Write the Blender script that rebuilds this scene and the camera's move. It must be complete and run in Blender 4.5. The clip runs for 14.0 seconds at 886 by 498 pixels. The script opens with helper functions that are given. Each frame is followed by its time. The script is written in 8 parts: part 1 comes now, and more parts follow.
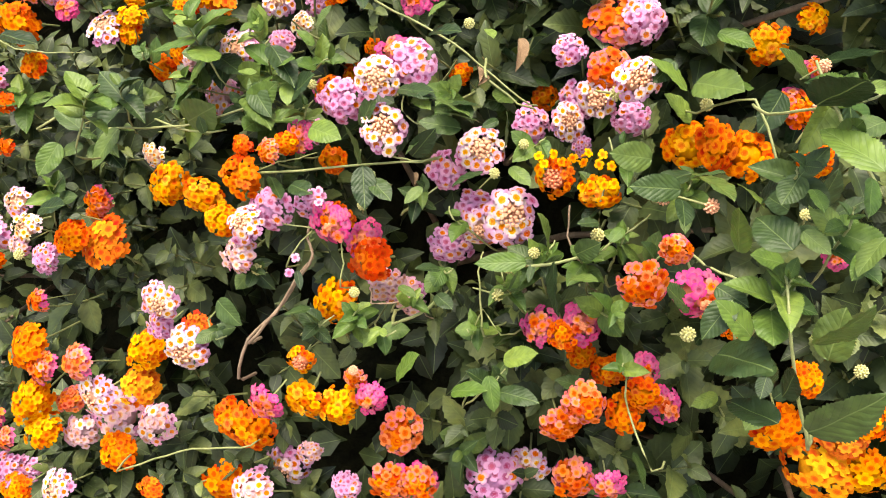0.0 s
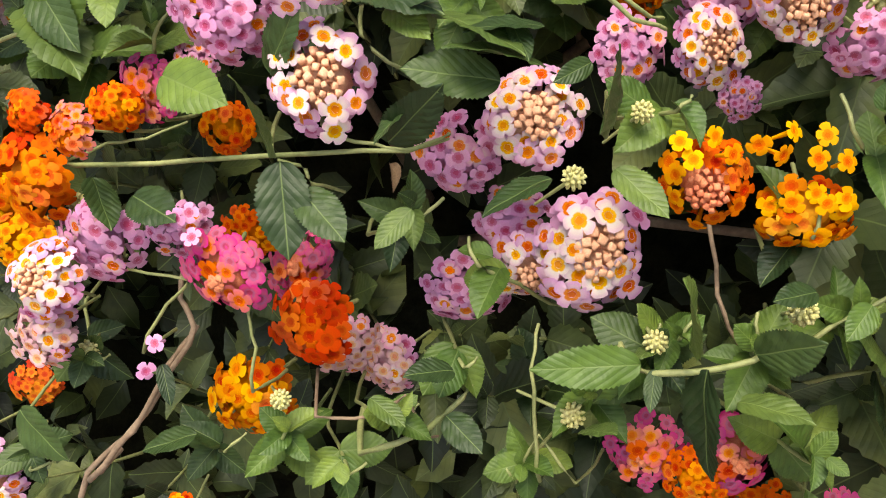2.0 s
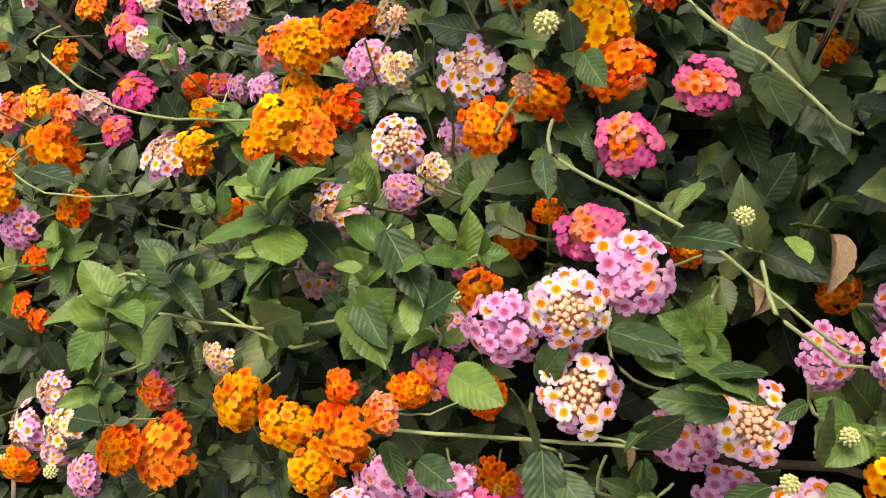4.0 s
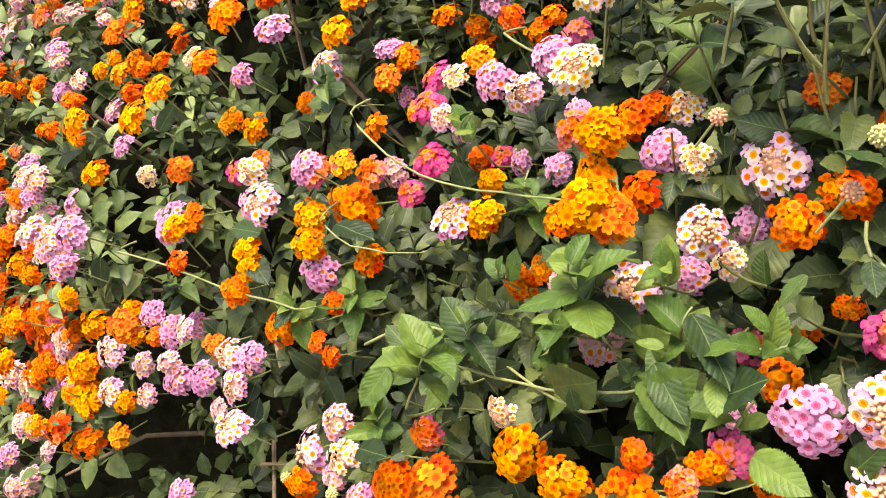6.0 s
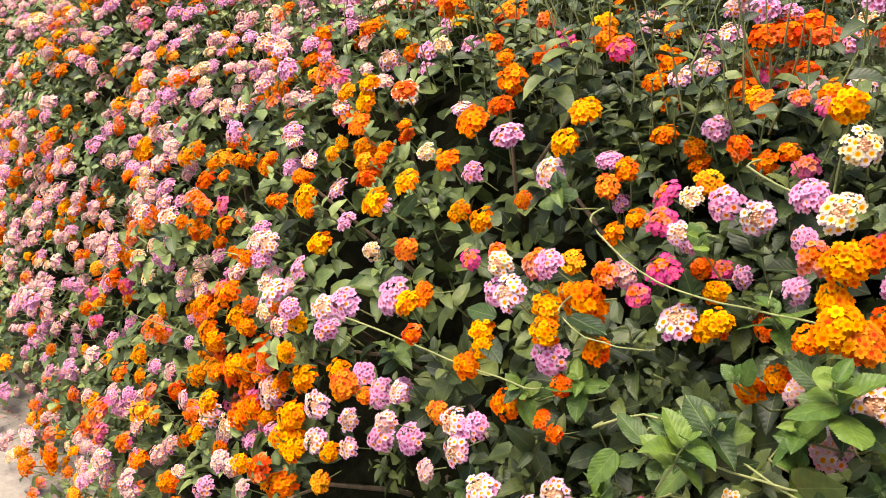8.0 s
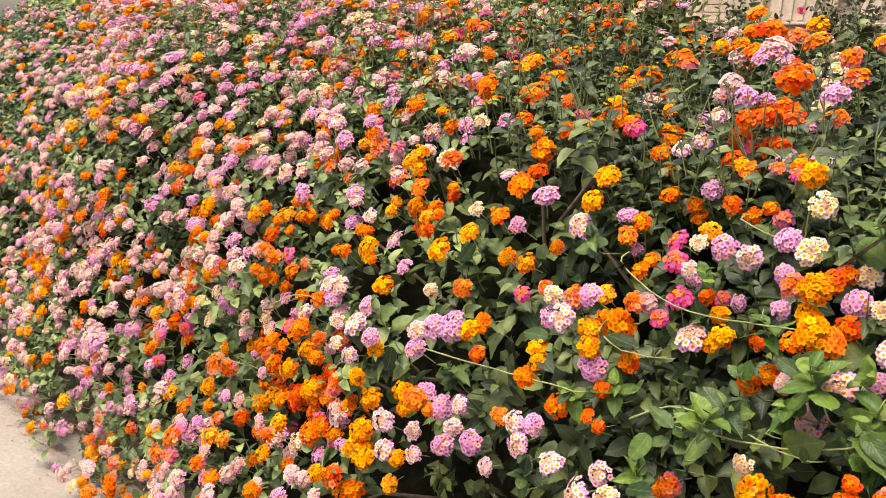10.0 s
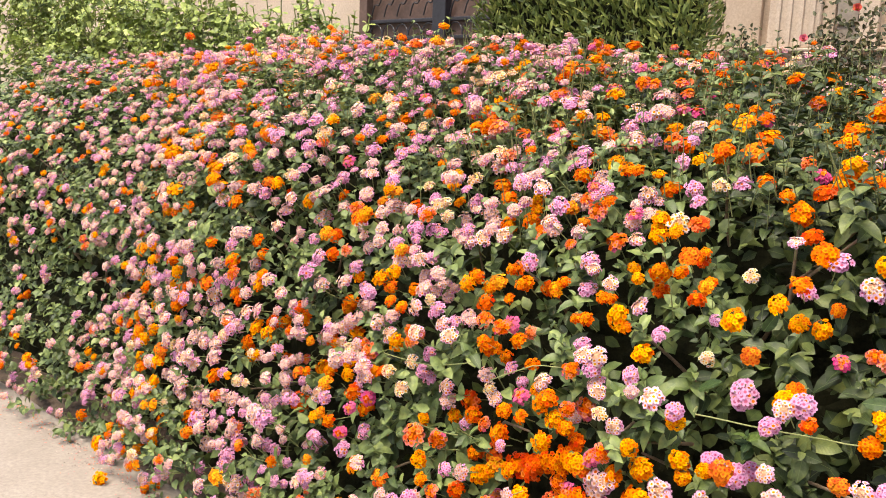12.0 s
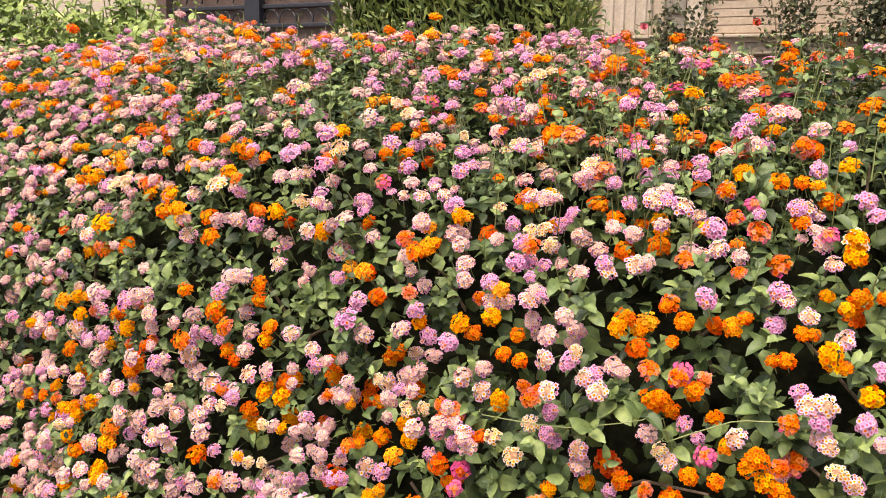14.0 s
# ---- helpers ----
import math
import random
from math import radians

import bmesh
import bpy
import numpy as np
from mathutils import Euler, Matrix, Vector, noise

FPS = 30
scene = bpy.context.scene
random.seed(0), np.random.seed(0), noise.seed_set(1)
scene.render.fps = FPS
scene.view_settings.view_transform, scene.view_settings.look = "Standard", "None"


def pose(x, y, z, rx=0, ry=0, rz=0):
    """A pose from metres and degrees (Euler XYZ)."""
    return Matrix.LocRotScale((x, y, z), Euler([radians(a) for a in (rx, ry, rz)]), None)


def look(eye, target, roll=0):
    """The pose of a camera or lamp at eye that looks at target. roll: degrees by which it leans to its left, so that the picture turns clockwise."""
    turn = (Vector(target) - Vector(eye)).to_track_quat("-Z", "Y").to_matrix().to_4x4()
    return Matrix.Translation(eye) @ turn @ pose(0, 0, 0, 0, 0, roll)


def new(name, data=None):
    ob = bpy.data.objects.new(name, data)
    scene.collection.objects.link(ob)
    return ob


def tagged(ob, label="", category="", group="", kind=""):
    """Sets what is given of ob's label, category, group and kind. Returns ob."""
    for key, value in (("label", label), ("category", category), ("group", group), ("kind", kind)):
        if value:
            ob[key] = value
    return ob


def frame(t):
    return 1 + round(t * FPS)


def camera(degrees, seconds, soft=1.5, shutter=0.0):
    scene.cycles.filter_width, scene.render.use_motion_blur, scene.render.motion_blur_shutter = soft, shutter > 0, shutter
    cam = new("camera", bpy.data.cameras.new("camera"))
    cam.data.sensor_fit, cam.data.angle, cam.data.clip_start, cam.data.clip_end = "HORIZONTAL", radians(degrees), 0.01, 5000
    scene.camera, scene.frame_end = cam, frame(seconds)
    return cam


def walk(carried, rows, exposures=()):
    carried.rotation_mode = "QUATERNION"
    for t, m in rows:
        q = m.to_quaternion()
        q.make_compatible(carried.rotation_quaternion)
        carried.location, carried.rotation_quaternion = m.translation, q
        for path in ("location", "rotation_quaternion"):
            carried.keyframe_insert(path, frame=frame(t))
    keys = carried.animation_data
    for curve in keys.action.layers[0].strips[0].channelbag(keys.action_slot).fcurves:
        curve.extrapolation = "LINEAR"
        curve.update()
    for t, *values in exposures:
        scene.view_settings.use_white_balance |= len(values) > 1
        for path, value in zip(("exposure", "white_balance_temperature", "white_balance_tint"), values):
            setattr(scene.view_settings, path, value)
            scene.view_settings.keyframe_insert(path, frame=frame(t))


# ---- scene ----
cam = camera(54.8, 14.0, soft=1.0)
PATH = [
    (0, (-0.0071, 0.0295, 0.9034), (0.0853, 1.8600, 0.1031), 5.59),
    (0.2, (-0.0263, 0.0972, 0.8929), (0.1041, 1.9012, 0.0392), 4.49),
    (0.5, (-0.0327, 0.1786, 0.8752), (0.1158, 1.9604, -0.0208), 4.73),
    (0.7, (-0.0213, 0.2349, 0.8577), (0.1780, 1.9921, -0.0766), 4.27),
    (1, (-0.0112, 0.3004, 0.8431), (0.1889, 2.0193, -0.1596), 5.21),
    (1.5, (-0.0119, 0.3387, 0.8398), (0.1671, 2.0360, -0.2029), 5.18),
    (2, (-0.0128, 0.3438, 0.8387), (0.1777, 2.0313, -0.2179), 5.49),
    (2.5, (-0.0114, 0.3425, 0.8406), (0.1935, 2.0327, -0.2088), 5.54),
    (3, (-0.0083, 0.3347, 0.8489), (0.1673, 2.0433, -0.1758), 5.01),
    (3.5, (-0.0222, 0.3183, 0.8852), (-0.0124, 2.1020, -0.0194), 3.59),
    (3.6, (-0.0301, 0.3164, 0.8947), (-0.0522, 2.1113, 0.0126), 3.51),
    (4, (-0.0519, 0.3048, 0.9212), (-0.2373, 2.1329, 0.1313), 1.72),
    (4.2, (-0.0612, 0.2991, 0.9263), (-0.2914, 2.1354, 0.1680), 1.70),
    (6.3, (-0.1123, 0.2537, 0.9530), (-0.8344, 1.9984, 0.2937), 1.73),
    (6.5, (-0.1233, 0.2459, 0.9596), (-0.9076, 1.9768, 0.3361), 2.39),
    (7, (-0.1432, 0.2245, 0.9673), (-1.0056, 1.9359, 0.3950), 3.33),
    (7.5, (-0.1582, 0.2000, 0.9737), (-1.0434, 1.9045, 0.4161), 4.40),
    (8, (-0.1737, 0.1461, 0.9824), (-1.0368, 1.8674, 0.4419), 4.38),
    (8.2, (-0.1782, 0.1204, 0.9854), (-0.9937, 1.8679, 0.4551), 4.27),
    (10.3, (-0.1670, -0.1405, 1.0167), (-0.9937, 1.6342, 0.6083), 4.12),
    (10.5, (-0.2109, -0.1741, 1.0190), (-0.9585, 1.6306, 0.5899), 2.83),
    (11, (-0.3072, -0.2314, 1.0390), (-0.9787, 1.6108, 0.6451), 2.76),
    (11.5, (-0.4552, -0.2399, 1.0409), (-1.1175, 1.6187, 0.7137), 1.94),
    (12, (-0.6010, -0.2718, 1.0582), (-1.3257, 1.5592, 0.7082), 2.21),
    (12.5, (-0.7797, -0.3310, 1.0524), (-1.2572, 1.5610, 0.6137), 0.06),
    (13, (-0.8968, -0.3467, 1.0454), (-1.2785, 1.5524, 0.5475), 1.72),
    (13.5, (-1.0593, -0.2413, 1.0608), (-1.3481, 1.6817, 0.5932), 0.41),
    (14, (-1.2209, -0.1246, 1.0749), (-1.4318, 1.8308, 0.7117), 0.84),
]
walk(cam, [(t, look(eye, target, roll)) for t, eye, target, roll in PATH], exposures=[(0.0, 1.56, 6600, 8), (0.5, 1.46, 6600, 8), (1.0, 1.36, 6550, 8), (1.5, 1.1, 6550, 8), (3.0, 1.05, 6500, 8), (4.2, 1.02, 6550, 8), (6.5, 1.5, 6800, 8), (8.0, 1.25, 6750, 8), (12.5, 1.17, 6750, 8), (14.0, 1.16, 6700, 8)])

# ---- sky, light ----
world = bpy.data.worlds.new("overcast_sky")
scene.world = world
world.use_nodes = True
wn = world.node_tree.nodes
sky = wn.new("ShaderNodeTexSky")
sky.sky_type, sky.sun_disc = "NISHITA", False
sky.sun_elevation, sky.sun_rotation = radians(70), radians(208)
sky.air_density, sky.dust_density, sky.ozone_density = 1.2, 4.0, 1.0
wn["Background"].inputs["Strength"].default_value = 0.125
world.node_tree.links.new(sky.outputs[0], wn["Background"].inputs["Color"])

sun_data = bpy.data.lights.new("sun", "SUN")
sun_data.energy, sun_data.angle, sun_data.color = 3.15, radians(35), (1.0, 0.9, 0.76)
sun = new("sun", sun_data)
sun.matrix_basis = look((-0.9, -1.7, 5.2), (0, 0, 0))

# ---- materials ----


def material(name):
    mat = bpy.data.materials.new(name)
    mat.use_nodes = True
    nodes, links = mat.node_tree.nodes, mat.node_tree.links
    return mat, nodes, links, nodes["Principled BSDF"]


def node(nodes, kind, **sets):
    n = nodes.new(kind)
    for key, value in sets.items():
        n.inputs[key].default_value = value
    return n


def math_node(nodes, links, op, a, b=None):
    n = nodes.new("ShaderNodeMath")
    n.operation = op
    for i, v in enumerate((a, b)):
        if v is None:
            continue
        if isinstance(v, (int, float)):
            n.inputs[i].default_value = v
        else:
            links.new(v, n.inputs[i])
    return n.outputs[0]


def ramp(nodes, links, fac, stops):
    n = nodes.new("ShaderNodeValToRGB")
    e = n.color_ramp.elements
    while len(e) < len(stops):
        e.new(0.5)
    for i, (pos, col) in enumerate(stops):
        e[i].position, e[i].color = pos, (*col, 1)
    links.new(fac, n.inputs[0])
    return n.outputs[0]


def mixed(nodes, links, fac, a, b, blend="MIX"):
    n = nodes.new("ShaderNodeMix")
    n.data_type, n.blend_type = "RGBA", blend
    for i, v in ((0, fac), (6, a), (7, b)):
        if isinstance(v, (int, float)):
            n.inputs[i].default_value = v
        elif isinstance(v, tuple):
            n.inputs[i].default_value = (*v, 1)
        else:
            links.new(v, n.inputs[i])
    return n.outputs[2]


def see_through(mat, nodes, links, bsdf, colour, share):
    """Adds the light that a thin leaf or petal lets through."""
    back = nodes.new("ShaderNodeBsdfTranslucent")
    both = node(nodes, "ShaderNodeMixShader", Fac=share)
    links.new(colour, back.inputs["Color"])
    links.new(bsdf.outputs[0], both.inputs[1])
    links.new(back.outputs[0], both.inputs[2])
    links.new(both.outputs[0], nodes["Material Output"].inputs["Surface"])


def leaf_material(name, dark, mid, light, per_object=False):
    """Toothed lantana leaf: sunken net of veins, colour changing from leaf to leaf."""
    mat, nodes, links, bsdf = material(name)
    uv = nodes.new("ShaderNodeUVMap")
    split = nodes.new("ShaderNodeSeparateXYZ")
    links.new(uv.outputs[0], split.inputs[0])
    across = math_node(nodes, links, "MULTIPLY", math_node(nodes, links, "ABSOLUTE", math_node(nodes, links, "SUBTRACT", split.outputs[0], 0.5)), 2.0)
    way = math_node(nodes, links, "SUBTRACT", math_node(nodes, links, "MULTIPLY", split.outputs[1], 8.0), math_node(nodes, links, "MULTIPLY", across, 2.8))
    wave = math_node(nodes, links, "PINGPONG", way, 0.5)
    rib = math_node(nodes, links, "MINIMUM", math_node(nodes, links, "MULTIPLY", wave, 2.0), math_node(nodes, links, "MULTIPLY", across, 5.0))
    if per_object:
        rnd = nodes.new("ShaderNodeObjectInfo").outputs["Random"]
    else:
        rnd = nodes.new("ShaderNodeNewGeometry").outputs["Random Per Island"]
    base = ramp(nodes, links, rnd, [(0.0, dark), (0.6, mid), (1.0, light)])
    noise_tex = node(nodes, "ShaderNodeTexNoise", Scale=3.0 if per_object else 90.0, Detail=4.0)
    coords = nodes.new("ShaderNodeTexCoord")
    links.new(coords.outputs["Object"], noise_tex.inputs["Vector"])
    tone = ramp(nodes, links, noise_tex.outputs[0], [(0.3, (0.62, 0.66, 0.7)), (0.75, (1.35, 1.28, 1.1))])
    base = mixed(nodes, links, 1.0, base, tone, "MULTIPLY")
    vein = ramp(nodes, links, rib, [(0.0, (1, 1, 1)), (0.16, (0, 0, 0))])
    base = mixed(nodes, links, math_node(nodes, links, "MULTIPLY", vein, 0.3 if per_object else 0.2), base, (0.016, 0.032, 0.01))
    middle = ramp(nodes, links, across, [(0.012, (1, 1, 1)), (0.04, (0, 0, 0))])
    base = mixed(nodes, links, math_node(nodes, links, "MULTIPLY", middle, 0.5), base, (0.17, 0.23, 0.07))
    links.new(base, bsdf.inputs["Base Color"])
    bsdf.inputs["Roughness"].default_value = 0.5
    bsdf.inputs["Specular IOR Level"].default_value = 0.28 if per_object else 0.36
    fine = node(nodes, "ShaderNodeTexNoise", Scale=26.0 if per_object else 900.0, Detail=2.0)
    links.new(coords.outputs["Object"], fine.inputs["Vector"])
    height = math_node(nodes, links, "ADD", math_node(nodes, links, "POWER", rib, 0.5), math_node(nodes, links, "MULTIPLY", fine.outputs[0], 0.5))
    bump = node(nodes, "ShaderNodeBump", Strength=0.24 if per_object else 0.2, Distance=0.001)
    links.new(height, bump.inputs["Height"])
    links.new(bump.outputs[0], bsdf.inputs["Normal"])
    see_through(mat, nodes, links, bsdf, base, 0.1)
    return mat


def petal_material(name, outer, inner, throat):
    """Petal colour from throat to rim, a little different from floret to floret."""
    mat, nodes, links, bsdf = material(name)
    uv = nodes.new("ShaderNodeUVMap")
    split = nodes.new("ShaderNodeSeparateXYZ")
    links.new(uv.outputs[0], split.inputs[0])
    heart = (throat[0] * 0.92, throat[1] * 0.62, throat[2] * 0.6)
    base = ramp(nodes, links, split.outputs[1], [(0.0, heart), (0.2, heart), (0.3, throat), (0.4, throat), (0.46, inner), (0.85, outer)])
    info = nodes.new("ShaderNodeObjectInfo").outputs["Random"]
    island = nodes.new("ShaderNodeNewGeometry").outputs["Random Per Island"]
    both = math_node(nodes, links, "FRACT", math_node(nodes, links, "ADD", info, island))
    hsv = nodes.new("ShaderNodeHueSaturation")
    links.new(base, hsv.inputs["Color"])
    links.new(math_node(nodes, links, "ADD", math_node(nodes, links, "MULTIPLY", both, 0.022), 0.489), hsv.inputs["Hue"])
    links.new(math_node(nodes, links, "ADD", math_node(nodes, links, "MULTIPLY", both, 0.28), 0.76), hsv.inputs["Value"])
    links.new(math_node(nodes, links, "ADD", math_node(nodes, links, "MULTIPLY", info, 0.12), 0.98), hsv.inputs["Saturation"])
    fleck = node(nodes, "ShaderNodeTexNoise", Scale=700.0, Detail=3.0)
    coords = nodes.new("ShaderNodeTexCoord")
    links.new(coords.outputs["Object"], fleck.inputs["Vector"])
    tone = ramp(nodes, links, fleck.outputs[0], [(0.25, (0.85, 0.83, 0.85)), (0.7, (1.06, 1.06, 1.06))])
    col = mixed(nodes, links, 1.0, hsv.outputs[0], tone, "MULTIPLY")
    links.new(col, bsdf.inputs["Base Color"])
    bsdf.inputs["Roughness"].default_value = 0.65
    bsdf.inputs["Specular IOR Level"].default_value = 0.05
    bump = node(nodes, "ShaderNodeBump", Strength=0.3, Distance=0.0006)
    links.new(fleck.outputs[0], bump.inputs["Height"])
    links.new(bump.outputs[0], bsdf.inputs["Normal"])
    see_through(mat, nodes, links, bsdf, col, 0.2)
    return mat


def rough_material(name, a, b, scale, roughness=0.85, bump_size=0.002, fine=8.0):
    """Two-scale mottled surface."""
    mat, nodes, links, bsdf = material(name)
    coords = nodes.new("ShaderNodeTexCoord")
    big = node(nodes, "ShaderNodeTexNoise", Scale=scale, Detail=6.0, Roughness=0.6)
    small = node(nodes, "ShaderNodeTexNoise", Scale=scale * fine, Detail=5.0, Roughness=0.7)
    links.new(coords.outputs["Object"], big.inputs["Vector"])
    links.new(coords.outputs["Object"], small.inputs["Vector"])
    base = ramp(nodes, links, big.outputs[0], [(0.3, a), (0.7, b)])
    tone = ramp(nodes, links, small.outputs[0], [(0.3, (0.78, 0.78, 0.78)), (0.7, (1.15, 1.15, 1.15))])
    links.new(mixed(nodes, links, 1.0, base, tone, "MULTIPLY"), bsdf.inputs["Base Color"])
    bsdf.inputs["Roughness"].default_value = roughness
    bump = node(nodes, "ShaderNodeBump", Strength=0.6, Distance=bump_size)
    links.new(small.outputs[0], bump.inputs["Height"])
    links.new(bump.outputs[0], bsdf.inputs["Normal"])
    return mat


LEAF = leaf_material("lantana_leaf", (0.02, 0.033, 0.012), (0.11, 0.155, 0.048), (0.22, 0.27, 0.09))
# darker plants at the near end; shade between leaf layers is in the colour too
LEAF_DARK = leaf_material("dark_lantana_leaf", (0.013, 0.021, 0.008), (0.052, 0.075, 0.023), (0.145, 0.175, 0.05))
LEAF_SINGLE = leaf_material("lantana_leaf_large", (0.014, 0.03, 0.009), (0.038, 0.068, 0.016), (0.09, 0.135, 0.028), per_object=True)
LEAF_FRESH = leaf_material("lantana_leaf_young", (0.048, 0.095, 0.016), (0.084, 0.14, 0.022), (0.15, 0.21, 0.038), per_object=True)
STEM = rough_material("green_stem", (0.15, 0.18, 0.055), (0.27, 0.28, 0.11), 60.0, 0.6, 0.0005)
WOOD = rough_material("woody_cane", (0.13, 0.085, 0.05), (0.28, 0.2, 0.13), 40.0, 0.85, 0.001)
YELLOW, FLAME, EMBER, ROSE = (0.76, 0.36, 0.006), (0.72, 0.2, 0.02), (0.52, 0.07, 0.003), (0.5, 0.15, 0.28)
PETALS = {
    "pink": petal_material("pink_petal", (0.64, 0.29, 0.46), (0.68, 0.45, 0.46), FLAME),
    "orchid": petal_material("orchid_petal", (0.68, 0.37, 0.58), (0.74, 0.5, 0.6), FLAME),
    "blush": petal_material("blush_petal", (0.65, 0.39, 0.44), (0.66, 0.46, 0.43), (0.7, 0.38, 0.2)),
    "white": petal_material("white_petal", (0.7, 0.5, 0.56), (0.74, 0.65, 0.56), YELLOW),
    "lilac": petal_material("lilac_petal", (0.69, 0.34, 0.56), (0.66, 0.33, 0.5), ROSE),
    "cream": petal_material("cream_petal", (0.68, 0.58, 0.42), (0.72, 0.6, 0.32), YELLOW),
    "magenta": petal_material("magenta_petal", (0.68, 0.09, 0.28), (0.66, 0.14, 0.24), ROSE),
    "salmon": petal_material("salmon_petal", (0.74, 0.2, 0.2), (0.74, 0.24, 0.13), FLAME),
    "coral": petal_material("coral_petal", (0.74, 0.18, 0.06), (0.72, 0.16, 0.035), EMBER),
    "red": petal_material("red_orange_petal", (0.7, 0.075, 0.004), (0.66, 0.08, 0.003), EMBER),
    "orange": petal_material("orange_petal", (0.74, 0.14, 0.001), (0.74, 0.17, 0.001), (0.6, 0.07, 0.001)),
    "amber": petal_material("amber_petal", (0.78, 0.25, 0.001), (0.76, 0.24, 0.001), (0.68, 0.12, 0.001)),
    "gold": petal_material("golden_petal", (0.82, 0.37, 0.002), (0.8, 0.33, 0.002), (0.74, 0.19, 0.001)),
}
BUDS = {
    "peach": rough_material("peach_bud", (0.66, 0.31, 0.17), (0.74, 0.43, 0.26), 300.0, 0.7, 0.0004),
    "coral": rough_material("coral_bud", (0.595, 0.136, 0.06), (0.663, 0.238, 0.102), 300.0, 0.7, 0.0004),
    "green": rough_material("green_bud", (0.42, 0.41, 0.12), (0.62, 0.57, 0.27), 300.0, 0.7, 0.0004),
}
ROSE_DUST = rough_material("dry_rose_petal", (0.3, 0.12, 0.12), (0.42, 0.2, 0.18), 200.0, 0.9, 0.0005)
PAVING = rough_material("pale_concrete", (0.215, 0.18, 0.155), (0.27, 0.235, 0.205), 6.0, 0.9, 0.002, 14.0)
SOIL = rough_material("dry_soil", (0.05, 0.035, 0.025), (0.13, 0.09, 0.065), 14.0, 0.95, 0.008)
STONE = rough_material("beige_stone", (0.36, 0.27, 0.2), (0.44, 0.34, 0.26), 3.0, 0.85, 0.002, 20.0)
# grey-brown copy of the stone, recess shade put into its colour
SHADED_STONE = rough_material("shaded_grey_stone", (0.2, 0.165, 0.14), (0.26, 0.22, 0.18), 5.0, 0.85, 0.002)
STONE_PALE = rough_material("pale_beige_stone", (0.42, 0.33, 0.26), (0.5, 0.4, 0.32), 3.0, 0.85, 0.002, 20.0)
# near black: shade deep in the foliage is put into this colour
CORE_SHADE = rough_material("core_shade", (0.006, 0.007, 0.004), (0.026, 0.026, 0.013), 35.0, 0.95, 0.01)
GATE_PANEL = rough_material("brown_gate_panel", (0.07, 0.04, 0.03), (0.12, 0.07, 0.055), 5.0, 0.6, 0.001)
IRON = rough_material("black_iron", (0.012, 0.011, 0.016), (0.025, 0.022, 0.03), 30.0, 0.45, 0.0005)
HEDGE_LEAF = leaf_material("clipped_bush_leaf", (0.06, 0.09, 0.02), (0.16, 0.2, 0.045), (0.34, 0.36, 0.1))
PALE_LEAF = leaf_material("pale_bush_leaf", (0.1, 0.14, 0.025), (0.2, 0.26, 0.05), (0.36, 0.42, 0.12))
CORE_SHADE.node_tree.nodes["Principled BSDF"].inputs["Specular IOR Level"].default_value = 0.05
ROSE_LEAF = leaf_material("rose_leaf", (0.024, 0.026, 0.014), (0.06, 0.066, 0.028), (0.12, 0.1, 0.05))

# ---- mesh helpers ----


def triangles(name, verts, faces, uv, mats, slots=None):
    """A smooth mesh out of arrays: verts (n, 3), faces (m, 3), uv (n, 2), a material slot for each face."""
    me = bpy.data.meshes.new(name)
    verts, faces, uv = np.asarray(verts, np.float32), np.asarray(faces, np.int32), np.asarray(uv, np.float32)
    me.vertices.add(len(verts))
    me.vertices.foreach_set("co", verts.ravel())
    me.loops.add(faces.size)
    me.loops.foreach_set("vertex_index", faces.ravel())
    me.polygons.add(len(faces))
    me.polygons.foreach_set("loop_start", np.arange(0, faces.size, 3, dtype=np.int32))
    me.polygons.foreach_set("use_smooth", np.ones(len(faces), bool))
    for m in mats:
        me.materials.append(m)
    if slots is not None:
        me.polygons.foreach_set("material_index", np.asarray(slots, np.int32))
    layer = me.uv_layers.new(name="UVMap")
    layer.data.foreach_set("uv", uv[faces.ravel()].ravel())
    me.update(calc_edges=True)
    return me


class Pile:
    """Gathers many small pieces into one mesh."""

    def __init__(self):
        self.v, self.f, self.u, self.s, self.n = [], [], [], [], 0

    def add(self, shape, m=None, slot=0):
        v, f, u = shape
        if m is not None:
            m = np.asarray(m)
            v = v @ m[:3, :3].T + m[:3, 3]
        self.v.append(v)
        self.f.append(f + self.n)
        self.u.append(u)
        self.s.append(np.full(len(f), slot))
        self.n += len(v)

    def add_many(self, shape, mats, slot=0):
        v, f, u = shape
        mats = np.asarray(mats)
        if not len(mats):
            return
        allv = np.einsum("kij,vj->kvi", mats[:, :3, :3], v) + mats[:, None, :3, 3]
        k = len(mats)
        self.v.append(allv.reshape(-1, 3))
        self.f.append((f[None] + (np.arange(k) * len(v))[:, None, None] + self.n).reshape(-1, 3))
        self.u.append(np.tile(u, (k, 1)))
        self.s.append(np.full(k * len(f), slot))
        self.n += k * len(v)

    def mesh(self, name, mats):
        return triangles(name, np.concatenate(self.v), np.concatenate(self.f), np.concatenate(self.u), mats, np.concatenate(self.s))


def part(name, mesh, parent, m=None, label=""):
    """One mesh object under a thing; m is its pose in the world."""
    ob = new(name, mesh)
    ob.parent = parent
    ob.matrix_parent_inverse = parent.matrix_basis.inverted()
    if m is not None:
        ob.matrix_basis = m
    return tagged(ob, label)


def bm_mesh(name, bm, mat):
    me = bpy.data.meshes.new(name)
    bm.to_mesh(me)
    bm.free()
    me.materials.append(mat)
    return me


